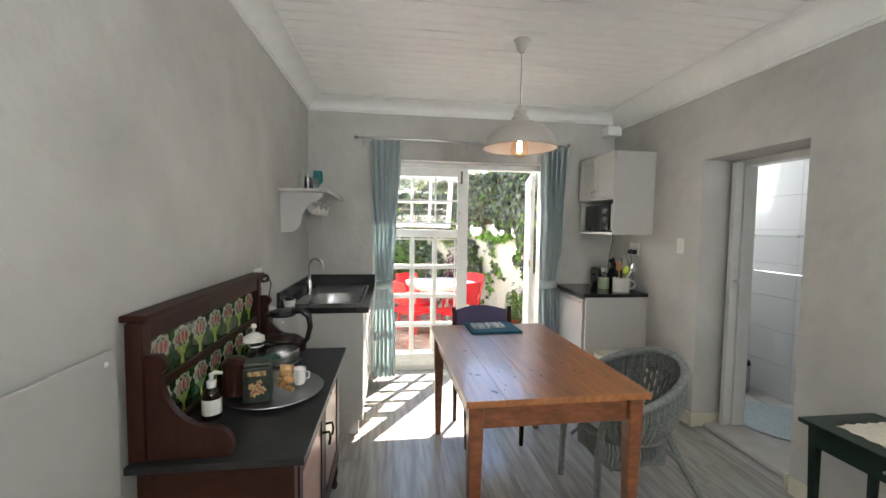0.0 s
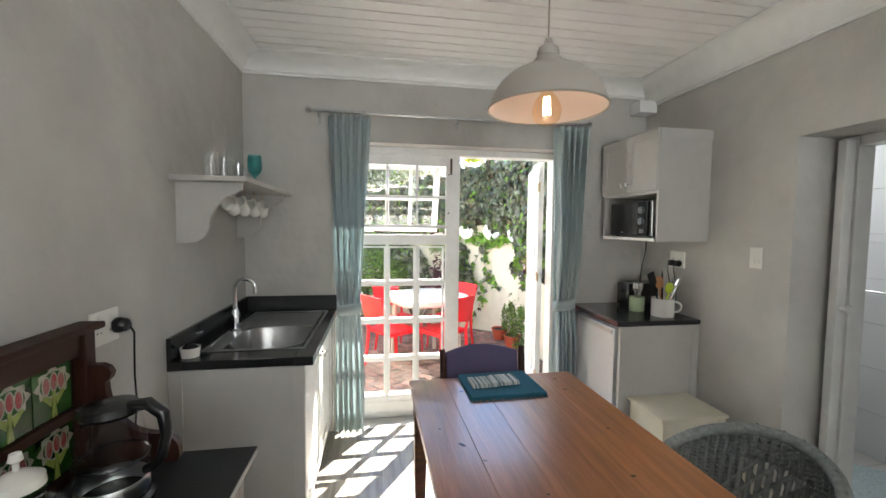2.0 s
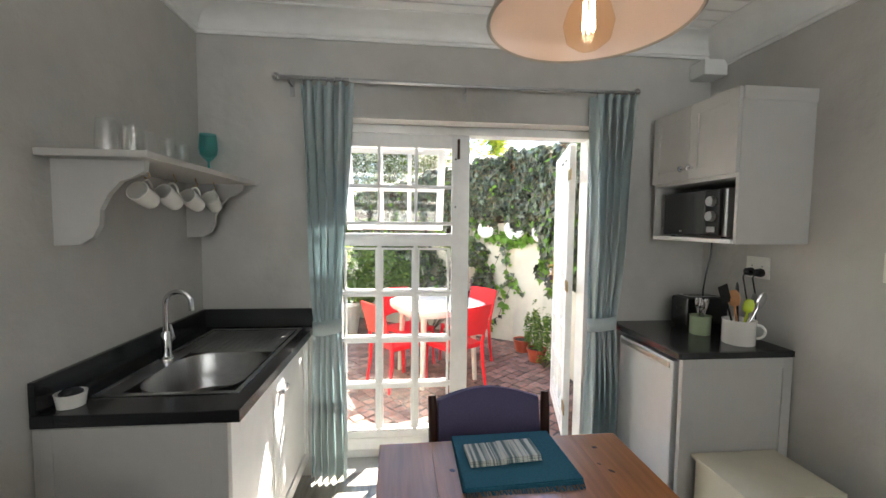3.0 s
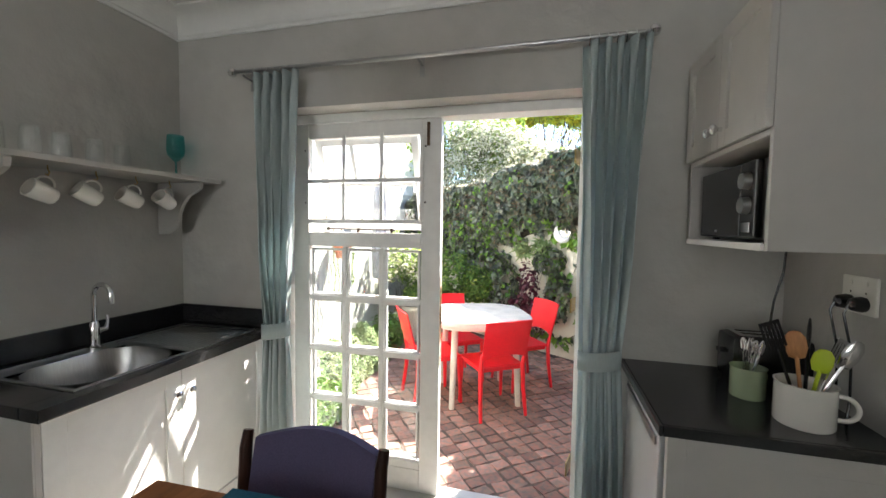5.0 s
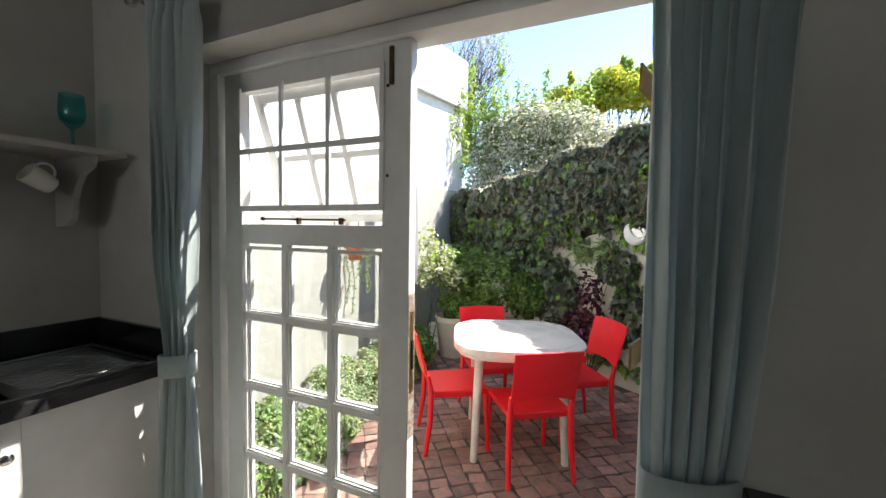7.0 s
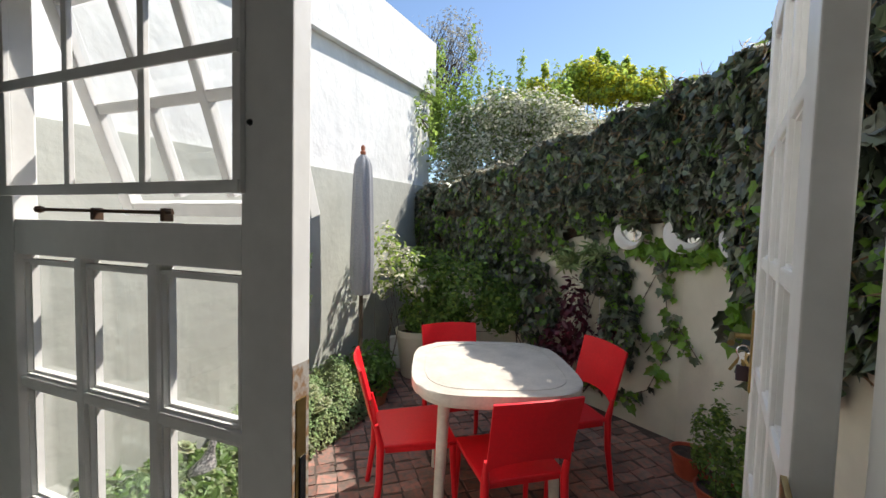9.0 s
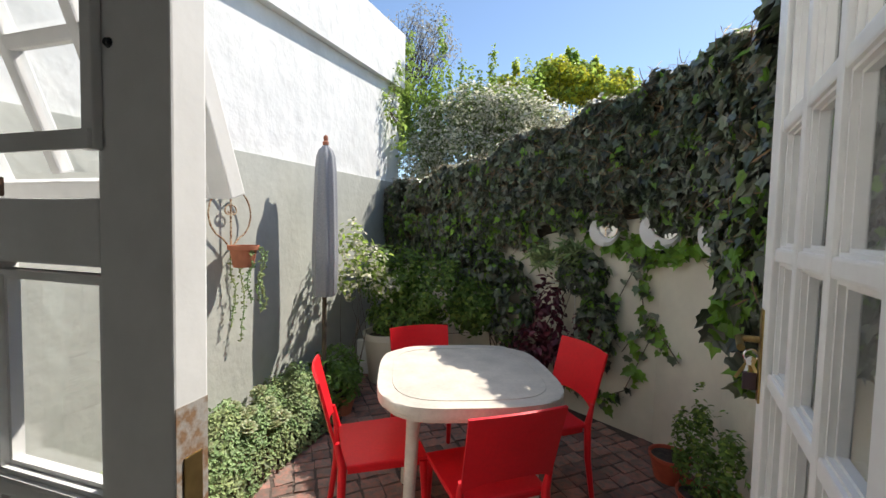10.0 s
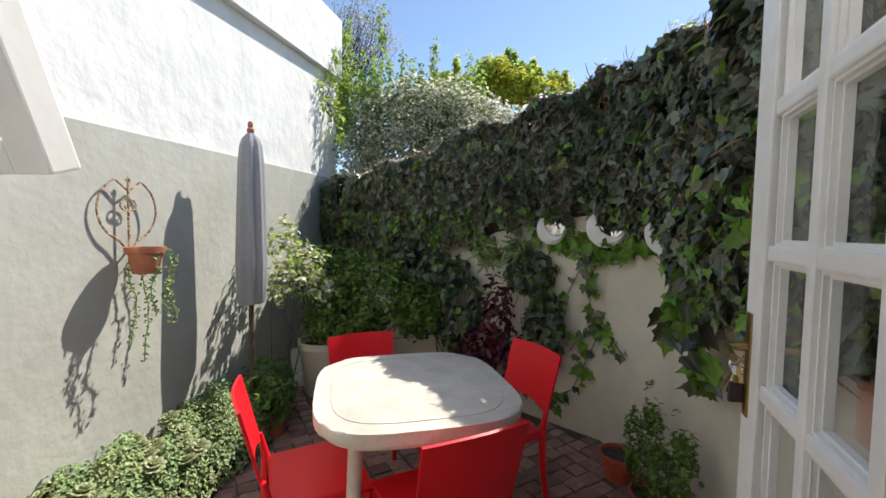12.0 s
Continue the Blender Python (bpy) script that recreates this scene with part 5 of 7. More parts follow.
sub = [p for p in pl if rs.random() < 0.02 or (p[0].z < 1.62 and rs.random() < 0.16)]
leaf_cloud("young_leaves", IVYLIGHT, [(p + Vector(n).normalized() * 0.02, n) for p, n in sub], 0.07, ivy, shape="ivy", seed=5)
leaf_cloud("dry_stem_tangle", mat("dry_ivy_stem", (0.22, 0.14, 0.07), 0.9), [(p + Vector(n).normalized() * 0.01, n) for p, n in pl if rs.random() < 0.22], 0.13, ivy, shape="stem", seed=6)


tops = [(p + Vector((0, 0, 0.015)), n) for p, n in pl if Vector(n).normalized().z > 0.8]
# Dry twigs and cream leaves; their pale colours also paint the sunlit crest.
leaf_cloud("dry_rim", mat("sunlit_dry_twig", (0.56, 0.46, 0.33), 0.9, island=0.4), [(t[0] + Vector((0, 0, 0.02)), t[1]) for t in tops if rs.random() < 0.85], 0.09, ivy, shape="stem", seed=14)
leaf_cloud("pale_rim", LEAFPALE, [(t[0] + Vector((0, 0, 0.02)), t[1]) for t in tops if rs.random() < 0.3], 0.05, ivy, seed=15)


# ---- yard table and chairs ----
def yard_table():
    t = thing("garden_table", "weathered white plastic garden table with rounded corners", "table", (0.80, 5.80, YZ), 22)
    def sq(s, n=48, e=0.55):
        return [(s * abs(math.cos(a)) ** e * (1 if math.cos(a) > 0 else -1), s * abs(math.sin(a)) ** e * (1 if math.sin(a) > 0 else -1)) for a in np.linspace(0, 2 * math.pi, n + 1)[:-1]]
    part("tabletop", slab(sq(0.455), 0.752, 0.80, 0.014), GARDENWHITE, t, smooth=True)
    groove = [(x, y, 0.801) for x, y in sq(0.38)]
    part("raised_line", tube(groove, 0.0025, 4, closed=True), GARDENWHITE, t)
    part("skirt", slab(sq(0.43), 0.725, 0.751, 0.004), GARDENWHITE, t)
    for a in (45, 135, 225, 315):
        x, y = 0.40 * math.cos(radians(a)), 0.40 * math.sin(radians(a))
        part("leg", tube([(x * 1.08, y * 1.08, 0), (x * 0.98, y * 0.98, 0.73)], [0.024, 0.032], 14), GARDENWHITE, t, smooth=True)


def red_chair(at, turn, first=None):
    """Faces +y; the back stands at -y."""
    if first:
        return copy_thing(first, pose(*at, 0, 0, turn))
    t = thing("garden_chair", "bright red moulded plastic garden chair at the white table", "chair", at, turn, "chairs round the garden table")
    seat = slab([(-0.205, -0.19), (0.205, -0.19), (0.222, 0.21), (-0.222, 0.21)], 0.425, 0.447, 0.008)
    part("seat", seat, RED, t)
    part("seat_rim", slab([(-0.19, -0.17), (0.19, -0.17), (0.205, 0.19), (-0.205, 0.19)], 0.395, 0.424, 0.003), RED, t)

    def back(u, v):
        w = 0.205 + 0.01 * v
        x = -w + 2 * w * u
        lo = 0.50 + 0.06 * (1 - (2 * u - 1) ** 2) ** 0.5
        z = lo + (0.85 - lo + 0.008 * math.sin(math.pi * u)) * v
        return (x, -0.20 - 0.09 * (z - 0.45) / 0.35 - 0.022 * math.sin(math.pi * u), z)
    part("backrest", plate_curve(bmesh.new(), back, 20, 8, 0.012), RED, t, smooth=True)
    for s in (-1, 1):
        part("back_leg", tube([(s * 0.215, -0.235, 0), (s * 0.205, -0.20, 0.25), (s * 0.20, -0.195, 0.44), (s * 0.205, -0.22, 0.56)], [0.015, 0.019, 0.021, 0.012], 10), RED, t, smooth=True)
        part("front_leg", tube([(s * 0.215, 0.215, 0), (s * 0.205, 0.19, 0.42)], [0.014, 0.020], 10), RED, t, smooth=True)
    return t


yard_table()
c1 = red_chair((0.965, 5.53, YZ), 35)
red_chair((0.385, 5.62, YZ), -56, c1)
red_chair((1.18, 6.20, YZ), 125, c1)
red_chair((0.50, 6.17, YZ), 215.8, c1)
# ---- things on the washstand ----
TX = SX0 + 0.26


def tray():
    t = thing("tray", "round etched silver tray on the washstand", "tray", (-0.395, 1.76, SZ + 0.001))
    part("plate", lathe([(0, 0.004), (0.165, 0.004), (0.185, 0.010), (0.198, 0.013), (0.20, 0.010), (0.18, 0.003), (0.17, 0), (0, 0)], 56), STEEL, t, smooth=True)


def kettle():
    t = thing("electric_kettle", "glass electric kettle with black lid and handle", "kettle", (-0.45, 2.10, SZ + 0.001), -8)
    t.scale = (1.12, 1.12, 1.18)
    part("base", lathe([(0, 0), (0.078, 0), (0.08, 0.012), (0.072, 0.022), (0, 0.022)], 32), BLACK, t, smooth=True)
    part("steel_ring", lathe([(0.066, 0.023), (0.07, 0.03), (0.07, 0.055), (0.067, 0.06)], 32), STEEL, t, smooth=True)
    part("glass_body", lathe([(0.069, 0.06), (0.072, 0.09), (0.066, 0.15), (0.055, 0.205)], 40), CLEAR, t, smooth=True)
    part("waterline_ring", lathe([(0.0705, 0.105), (0.0725, 0.108), (0.0705, 0.112)], 40), BLACK, t)
    part("lid", lathe([(0.056, 0.205), (0.060, 0.212), (0.052, 0.226), (0.02, 0.232), (0, 0.232)], 32), BLACK, t, smooth=True)
    part("spout", plate_curve(bmesh.new(), lambda u, v: (-0.052 - 0.03 * v * (1 - abs(2 * u - 1)), -0.02 + 0.04 * u, 0.18 + 0.03 * v), 6, 3, 0.003), BLACK, t)
    part("handle", tube([(0.045, 0, 0.222), (0.085, 0, 0.228), (0.118, 0, 0.205), (0.125, 0, 0.16), (0.112, 0, 0.11), (0.09, 0, 0.085), (0.073, 0, 0.08)], [0.013, 0.014, 0.014, 0.012, 0.011, 0.010, 0.009], 12), BLACK, t, smooth=True)


def press():
    t = thing("coffee_press", "glass coffee press with a domed white lid", "coffee press", (-0.53, 1.93, SZ + 0.001))
    t.scale = (1, 1, 1.1)
    part("beaker", lathe([(0, 0.005), (0.042, 0.004), (0.044, 0.02), (0.044, 0.15)], 32), CLEAR, t, smooth=True)
    part("frame_ring", lathe([(0.0455, 0.03), (0.047, 0.033), (0.0455, 0.036)], 32), CHROME, t)
    part("frame_ring", lathe([(0.0455, 0.13), (0.047, 0.133), (0.0455, 0.136)], 32), CHROME, t)
    part("lid", lathe([(0.047, 0.15), (0.045, 0.168), (0.02, 0.182), (0.006, 0.186), (0.006, 0.20), (0.013, 0.206), (0.01, 0.22), (0, 0.222)], 28), CERAMIC, t, "domed white lid", smooth=True)
    part("handle", tube([(0.046, 0, 0.135), (0.085, 0, 0.13), (0.09, 0, 0.08), (0.048, 0, 0.035)], 0.007, 10), CLEAR, t, smooth=True)


def tin():
    t = thing("tea_tin", "dark painted square tea tin with a flowered front", "tin", (-0.425, 1.655, SZ + 0.016), 12)
    t.scale = (1, 1, 1.08)
    DT = mat("dark_tin_print", (0.035, 0.045, 0.035), 0.3, 0.3, grain=0.3, scale=40)
    part("body", box(-0.05, 0.05, -0.045, 0.045, 0, 0.125, 0.006), DT, t)
    part("lid", box(-0.046, 0.046, -0.041, 0.041, 0.126, 0.14, 0.006), DT, t)
    GOLD = mat("gold_print", (0.45, 0.34, 0.14), 0.4, grain=0.3, scale=90, colour2=(0.35, 0.12, 0.08))
    part("label_band", box(-0.032, 0.032, -0.0465, -0.0455, 0.095, 0.113, 0.0003), GOLD, t)
    q = bmesh.new()
    for k, (x, z, r) in enumerate(((0, 0.05, 0.02), (-0.018, 0.06, 0.012), (0.018, 0.045, 0.013), (0.008, 0.072, 0.010), (-0.012, 0.034, 0.012))):
        vs = [q.verts.new((x + r * (1 + 0.2 * math.cos(5 * a)) * math.cos(a), -0.0458 - 0.0004 * (k + 1), z + r * (1 + 0.2 * math.cos(5 * a)) * math.sin(a))) for a in np.linspace(0, 2 * math.pi, 21)[:-1]]
        q.faces.new(vs)
    part("flower_print", q, GOLD, t)
    u = thing("round_tin", "dark round tin with a domed lid behind the tea tin", "tin", (-0.53, 1.72, SZ + 0.016))
    part("body", lathe([(0, 0), (0.052, 0), (0.052, 0.11), (0, 0.11)], 28), DARKWOOD, u, smooth=True)
    part("lid", lathe([(0.054, 0.105), (0.054, 0.125), (0.035, 0.142), (0, 0.146)], 28), DARKWOOD, u, smooth=True)


def jar(name, label, at, r, h, lid_mat):
    t = thing(name, label, "jar", at)
    part("glass", lathe([(0, 0.004), (r * 0.9, 0.002), (r, 0.012), (r, h * 0.72), (r * 0.72, h * 0.85), (r * 0.72, h * 0.92)], 32), CLEAR, t, smooth=True)
    part("lid", lathe([(r * 0.75, h * 0.90), (r * 0.78, h * 0.92), (r * 0.76, h), (0, h * 1.01)], 28), lid_mat, t, smooth=True)
    return t


def rusks():
    t = jar("rusk_jar", "glass jar of golden rusks with a clear lid", (-0.335, 1.70, SZ + 0.016), 0.05, 0.175, CLEAR)
    RUSK = mat("golden_rusk", (0.50, 0.27, 0.08), 0.85, grain=0.25, scale=60, bump=0.002, bump_scale=80, vary=0.15)
    rr = random.Random(2)
    for i in range(12):
        b = box(-0.028, 0.028, -0.009, 0.009, -0.009, 0.009, 0.004)
        a = part("rusk", b, RUSK, t)
        a.matrix_basis = pose(rr.uniform(-0.006, 0.006), rr.uniform(-0.014, 0.014), 0.017 + 0.0075 * i, rr.uniform(-18, 18), rr.uniform(-15, 15), rr.uniform(0, 180))


tray(), kettle(), press(), tin(), rusks()
jar("green_lid_jar", "glass jar with a dark green lid on the tray", (-0.42, 1.83, SZ + 0.016), 0.042, 0.11, mat("green_lid", (0.02, 0.08, 0.05), 0.35))
bt_ = thing("pump_bottle", "dark brown pump bottle with a white label", "bottle", (-0.545, 1.535, SZ + 0.001), 20)
part("bottle", lathe([(0, 0), (0.03, 0.001), (0.032, 0.01), (0.032, 0.09), (0.025, 0.105), (0.013, 0.112), (0.013, 0.118), (0, 0.118)], 28), mat("brown_glass", (0.02, 0.01, 0.006), 0.12), bt_, smooth=True)
part("label", lathe([(0.0325, 0.02), (0.0325, 0.075)], 28), WHITEPL, bt_, "plain white label")
part("collar", lathe([(0.015, 0.113), (0.016, 0.135), (0.008, 0.14), (0, 0.14)], 20), WHITEPL, bt_, smooth=True)
part("pump", tube([(0, 0, 0.138), (0, 0, 0.158), (0.012, 0, 0.164), (0.035, 0, 0.158)], [0.006, 0.009, 0.008, 0.005], 10), WHITEPL, bt_, smooth=True)
mj = thing("milk_jug", "small white milk jug at the tray's far rim", "jug", (-0.30, 1.79, SZ + 0.016))
mj.scale = (0.88, 0.88, 0.88)
part("jug_body", lathe([(0, 0.003), (0.024, 0), (0.03, 0.02), (0.028, 0.06), (0.033, 0.075), (0.030, 0.075), (0.025, 0.058), (0, 0.01)], 24), CERAMIC, mj, smooth=True)
part("handle", tube([(0.027, 0, 0.062), (0.048, 0, 0.055), (0.046, 0, 0.03), (0.028, 0, 0.02)], 0.004, 8), CERAMIC, mj, smooth=True)


# ---- sockets, plugs and cords ----
def socket(label, at, turn, w=0.14, h=0.115):
    t = thing("wall_socket", label, "socket", at, turn)
    part("plate", box(-w / 2, w / 2, -0.009, 0, -h / 2, h / 2, 0.004), WHITEPL, t)
    for x in ((-0.032, 0.03) if w > 0.1 else (0,)):
        for dx, dz in ((0, 0.018), (-0.009, -0.004), (0.009, -0.004)):
            part("pin_hole", turned(lathe([(0, 0), (0.0035, 0)], 10), pose(x + dx, -0.0095, dz - 0.01, 90)), BLACK, t)
        part("rocker", box(x - 0.008, x + 0.008, -0.013, -0.009, 0.030, 0.046, 0.002), WHITEPL, t)
    return t


socket("cream double wall socket above the washstand's far end", (LX + 0.001, 2.47, 1.17), 90)
pg = thing("plug", "black three-pin plug with the kettle's cord", "plug", (LX + 0.012, 2.52, 1.165), 90)
part("plug_body", turned(lathe([(0, 0), (0.026, 0), (0.028, 0.01), (0.022, 0.035), (0.010, 0.045), (0, 0.046)], 20), pose(0, 0.0, 0, 90, 0, 0)), BLACK, pg, smooth=True)
part("cord", tube([(0.0, -0.04, 0), (0.012, -0.05, -0.03), (0.045, -0.03, -0.10), (0.06, -0.02, -0.20), (0.05, -0.03, -0.31), (0.0, -0.05, -0.365), (-0.12, -0.10, -0.371), (-0.28, -0.17, -0.371)], 0.0035, 8), BLACK, pg, smooth=True)
socket("white wall socket over the fridge counter", (RX - 0.001, 3.52, 1.30), -90)
for y, nm in ((3.49, "plug"), (3.55, "plug")):
    q = thing(nm, "black plug in the socket over the fridge counter", "plug", (RX - 0.012, y, 1.275), -90)
    part("plug_body", turned(lathe([(0, 0), (0.022, 0), (0.024, 0.01), (0.019, 0.033), (0.008, 0.04), (0, 0.041)], 18), pose(0, 0, 0, 90, 0, 0)), BLACK, q, smooth=True)
    part("cord", tube([(0, -0.038, 0), (0, -0.05, -0.03), (0.01, -0.03, -0.15), (0.0, -0.02, -0.30), (0.02 if y < 3.5 else -0.1, -0.04, -0.378)], 0.0035, 8), BLACK, q, smooth=True)
ck = new("power_cord")
ck.parent = bpy.data.objects["microwave"]
ck.matrix_basis = pose(2.2 - 1.94, 3.70 - 3.32, 1.43 - 1.452)
part("cord", tube([(0, 0.0, 0.01), (-0.01, -0.01, -0.09), (-0.035, -0.01, -0.2), (-0.04, 0.0, -0.3), (-0.02, 0.02, -0.42), (0.0, 0.03, -0.53)], 0.004, 8), BLACK, ck, smooth=True)


# ---- counter clutter ----
def toaster():
    t = thing("toaster", "black and steel two-slot toaster at the back of the counter", "toaster", (2.215, 3.77, 0.9175), 0)
    part("body", box(-0.13, 0.13, -0.075, 0.075, 0.012, 0.185, 0.025), BLACK, t, smooth=True)
    part("top_plate", box(-0.10, 0.10, -0.055, 0.055, 0.1855, 0.189, 0.001), STEEL, t)
    for y in (-0.025, 0.025):
        part("slot", box(-0.085, 0.085, y - 0.011, y + 0.011, 0.1893, 0.1905), BLACK, t)
    part("lever", box(-0.152, -0.13, -0.015, 0.015, 0.11, 0.125, 0.004), BLACK, t)
    part("foot", box(-0.11, 0.11, -0.06, 0.06, 0, 0.012, 0.002), BLACK, t)


def pot(name, label, at, r, h, material, handle_turn):
    t = thing(name, label, "mug", at, handle_turn)
    part("bowl", lathe([(0, 0.004), (r - 0.004, 0), (r, 0.006), (r, h - 0.006), (r + 0.003, h), (r - 0.003, h), (r - 0.004, 0.012), (0, 0.010)], 36), material, t, smooth=True)
    if handle_turn is not None:
        part("handle", tube([(r - 0.002, 0, h * 0.80)] + [(r + 0.010 + 0.034 * math.sin(a), 0, h * 0.52 + h * 0.28 * math.cos(a)) for a in np.linspace(0.1, 3.0, 12)] + [(r - 0.002, 0, h * 0.24)], 0.007, 10), material, t, smooth=True)
    return t


def utensil(name, label, cat, base, lean, turn, build):
    t = thing(name, label, cat)
    t.matrix_world = pose(*base) @ pose(0, 0, 0, 0, 0, turn) @ pose(0, 0, 0, 0, lean, 0)
    build(t)


WOOD = mat("orange_wood", (0.42, 0.19, 0.07), 0.5, grain=0.15, scale=30, stretch=(4, 4, 1))
LIME = mat("lime_silicone", (0.45, 0.58, 0.03), 0.4)
toaster()
pot("cutlery_pot", "pale green enamel pot of cutlery on the counter", (2.10, 3.61, 0.9175), 0.052, 0.105, mat("celadon_enamel", (0.36, 0.43, 0.28), 0.2), 35)
pot("utensil_mug", "large white enamel mug of cooking utensils on the counter", (2.17, 3.43, 0.9175), 0.073, 0.125, CERAMIC, -20)


def spoon(head, L, w, m):
    def f(t):
        part("shaft", tube([(0, 0, 0), (0, 0, L * 0.72)], [0.005, 0.0055], 8), m, t, smooth=True)
        b = lathe([(0, -0.5), (0.35, -0.42), (0.5, -0.1), (0.46, 0.25), (0.25, 0.46), (0, 0.5)], 18)
        part(head, turned(b, pose(0, 0, L * 0.84) @ Matrix.Diagonal((w, 0.012, L * 0.34, 1))), m, t, smooth=True)
    return f


def spatula(L, m):
    def f(t):
        part("shaft", tube([(0, 0, 0), (0, 0, L * 0.72)], 0.005, 8), m, t, smooth=True)
        for i in range(6):
            part("tine", box(-0.029 + 0.0098 * i, -0.0215 + 0.0098 * i, -0.0015, 0.0015, L * 0.73, L * 0.97), m, t)
        part("blade_neck", box(-0.022, 0.028, -0.002, 0.002, L * 0.69, L * 0.73, 0.001), m, t)
        part("blade_edge", box(-0.029, 0.0275, -0.002, 0.002, L * 0.97, L * 1.01, 0.001), m, t)
    return f


bx_, by_, bz_ = 2.17, 3.43, 0.933
utensil("spatula", "black slotted spatula in the white enamel mug", "spatula", (bx_, by_ + 0.01, bz_), 20, 185, spatula(0.30, BLACK))
utensil("wooden_spoon", "orange wooden spoon standing in the white mug", "spoon", (bx_, by_, bz_), 7, 150, spoon("spoon_bowl", 0.26, 0.055, WOOD))
utensil("spoonula", "lime green silicone spoon in the white mug", "spoon", (bx_, by_ - 0.01, bz_), 9, 330, spoon("spoon_bowl", 0.22, 0.05, LIME))
utensil("ladle", "black plastic ladle leaning in the white mug", "ladle", (bx_, by_, bz_), 16, 60, spoon("ladle_bowl", 0.30, 0.06, BLACK))
utensil("turner", "steel kitchen turner leaning in the white mug", "turner", (bx_, by_ - 0.01, bz_), 24, 350, spoon("turner_blade", 0.27, 0.045, CHROME))
utensil("whisk", "steel whisk leaning in the white mug", "whisk", (bx_, by_ - 0.01, bz_), 27, 20, spatula(0.26, CHROME))
ur = random.Random(12)
for i in range(9):
    utensil("table_knife" if i % 3 == 0 else ("fork" if i % 3 == 1 else "teaspoon"), "steel cutlery piece standing in the green pot", "cutlery", (2.10 + ur.uniform(-0.01, 0.01), 3.61 + ur.uniform(-0.01, 0.01), 0.930), ur.uniform(6, 16), ur.uniform(0, 360),
            spoon("blade" if i % 3 == 0 else "bowl", 0.19, 0.022 if i % 3 else 0.018, CHROME))


# ---- panel heater and green desk ----
ph_ = thing("panel_heater", "flat white wall panel heater with rounded corners", "heater", (LX + 0.001, 0.93, 0.55))
hb = slab([(-0.0 + x, z) for x, z in ()] or [(-0.30 + 0.0, 0.0), (0.30, 0.0), (0.30, 0.575), (0.285, 0.59), (-0.285, 0.59), (-0.30, 0.575)], 0.02, 0.032, 0.003)
# The white panel takes grey paint that stands in for the shade on it.
part("panel", turned(hb, Matrix(((0, 0, 1, 0), (1, 0, 0, 0), (0, 1, 0, 0), (0, 0, 0, 1)))), CABINET, ph_)
for y in (-0.26, 0.26):
    for z in (0.03, 0.56):
        part("screw_cap", turned(lathe([(0, 0.004), (0.006, 0.003), (0.008, 0)], 12), pose(0.032, y, z, 0, 90, 0)), WHITE, ph_)
        part("spacer", box(0, 0.02, y - 0.01, y + 0.01, z - 0.01, z + 0.01), WHITE, ph_)
    
def green_desk():
    t = thing("side_table", "dark green painted side table with a lace cloth", "table", (1.93, 0.80, 0))
    part("tabletop", box(0, 0.405, 0, 0.80, 0.625, 0.645, 0.004), DGREEN, t)
    for x in (0.035, 0.36):
        for y in (0.04, 0.75):
            part("leg", tube([(x + (0.02 if x < 0.1 else -0.0), y, 0), (x, y, 0.62)], [0.014, 0.024], 4), DGREEN, t)
    part("apron", box(0.015, 0.03, 0.05, 0.74, 0.54, 0.624, 0.002), DGREEN, t)
    part("apron", box(0.05, 0.35, 0.755, 0.77, 0.54, 0.624, 0.002), DGREEN, t)
    part("apron", box(0.375, 0.39, 0.05, 0.74, 0.54, 0.624, 0.002), DGREEN, t)
    part("handle", tube([(0.012, 0.47, 0.59), (-0.008, 0.47, 0.59), (-0.008, 0.37, 0.59), (0.012, 0.37, 0.59)], 0.005, 8), STEEL, t, smooth=True)
    c = thing("table_runner", "cream lace runner with scalloped edges on the green table", "cloth", (1.93, 0.80, 0.646))
    out = []
    for i in range(24):
        out.append((0.075 + 0.012 * (i % 2), 0.70 - 0.68 * i / 23))
    out = [(0.40, 0.70)] + [(0.40 - 0.32 * i / 11, 0.70 + 0.012 * (i % 2)) for i in range(1, 11)] + out + [(0.40, 0.02)]
    part("cloth", slab(out, 0, 0.0025), mat("lace_cloth", (0.62, 0.56, 0.47), 0.9, grain=0.15, scale=120, bump=0.001, bump_scale=200), c)


green_desk()
# ---- plants ----
def blob_places(blobs, n, seed, shell=0.5, gap=-0.18):
    """Points in ellipsoids (centre, radii), mostly near their skins, clumped with gaps."""
    r = random.Random(seed)
    out = []
    tries = 0
    while len(out) < n and tries < n * 12:
        tries += 1
        (cx, cy, cz), (ra, rb, rc) = r.choice(blobs)
        d = Vector((r.gauss(0, 1), r.gauss(0, 1), r.gauss(0, 1))).normalized()
        k = shell + (1 - shell) * r.random() ** 0.6
        p = Vector((cx + d.x * ra * k, cy + d.y * rb * k, cz + d.z * rc * k))
        if noise.noise(p * (3.0 / max(ra, 0.3))) > gap:
            out.append((p, d + Vector((0, 0, 0.5))))
    return out


def twigs(bm, root, tips, r0, wobble=0.08, seed=1):
    r = random.Random(seed)
    for tip in tips:
        a, b = Vector(root), Vector(tip)
        m1 = a.lerp(b, 0.35) + Vector((r.uniform(-1, 1), r.uniform(-1, 1), 0.4)) * wobble
        m2 = a.lerp(b, 0.7) + Vector((r.uniform(-1, 1), r.uniform(-1, 1), 0.2)) * wobble
        tube([a, m1, m2, b], [r0, r0 * 0.7, r0 * 0.45, r0 * 0.2], 6, bm=bm)
    return bm


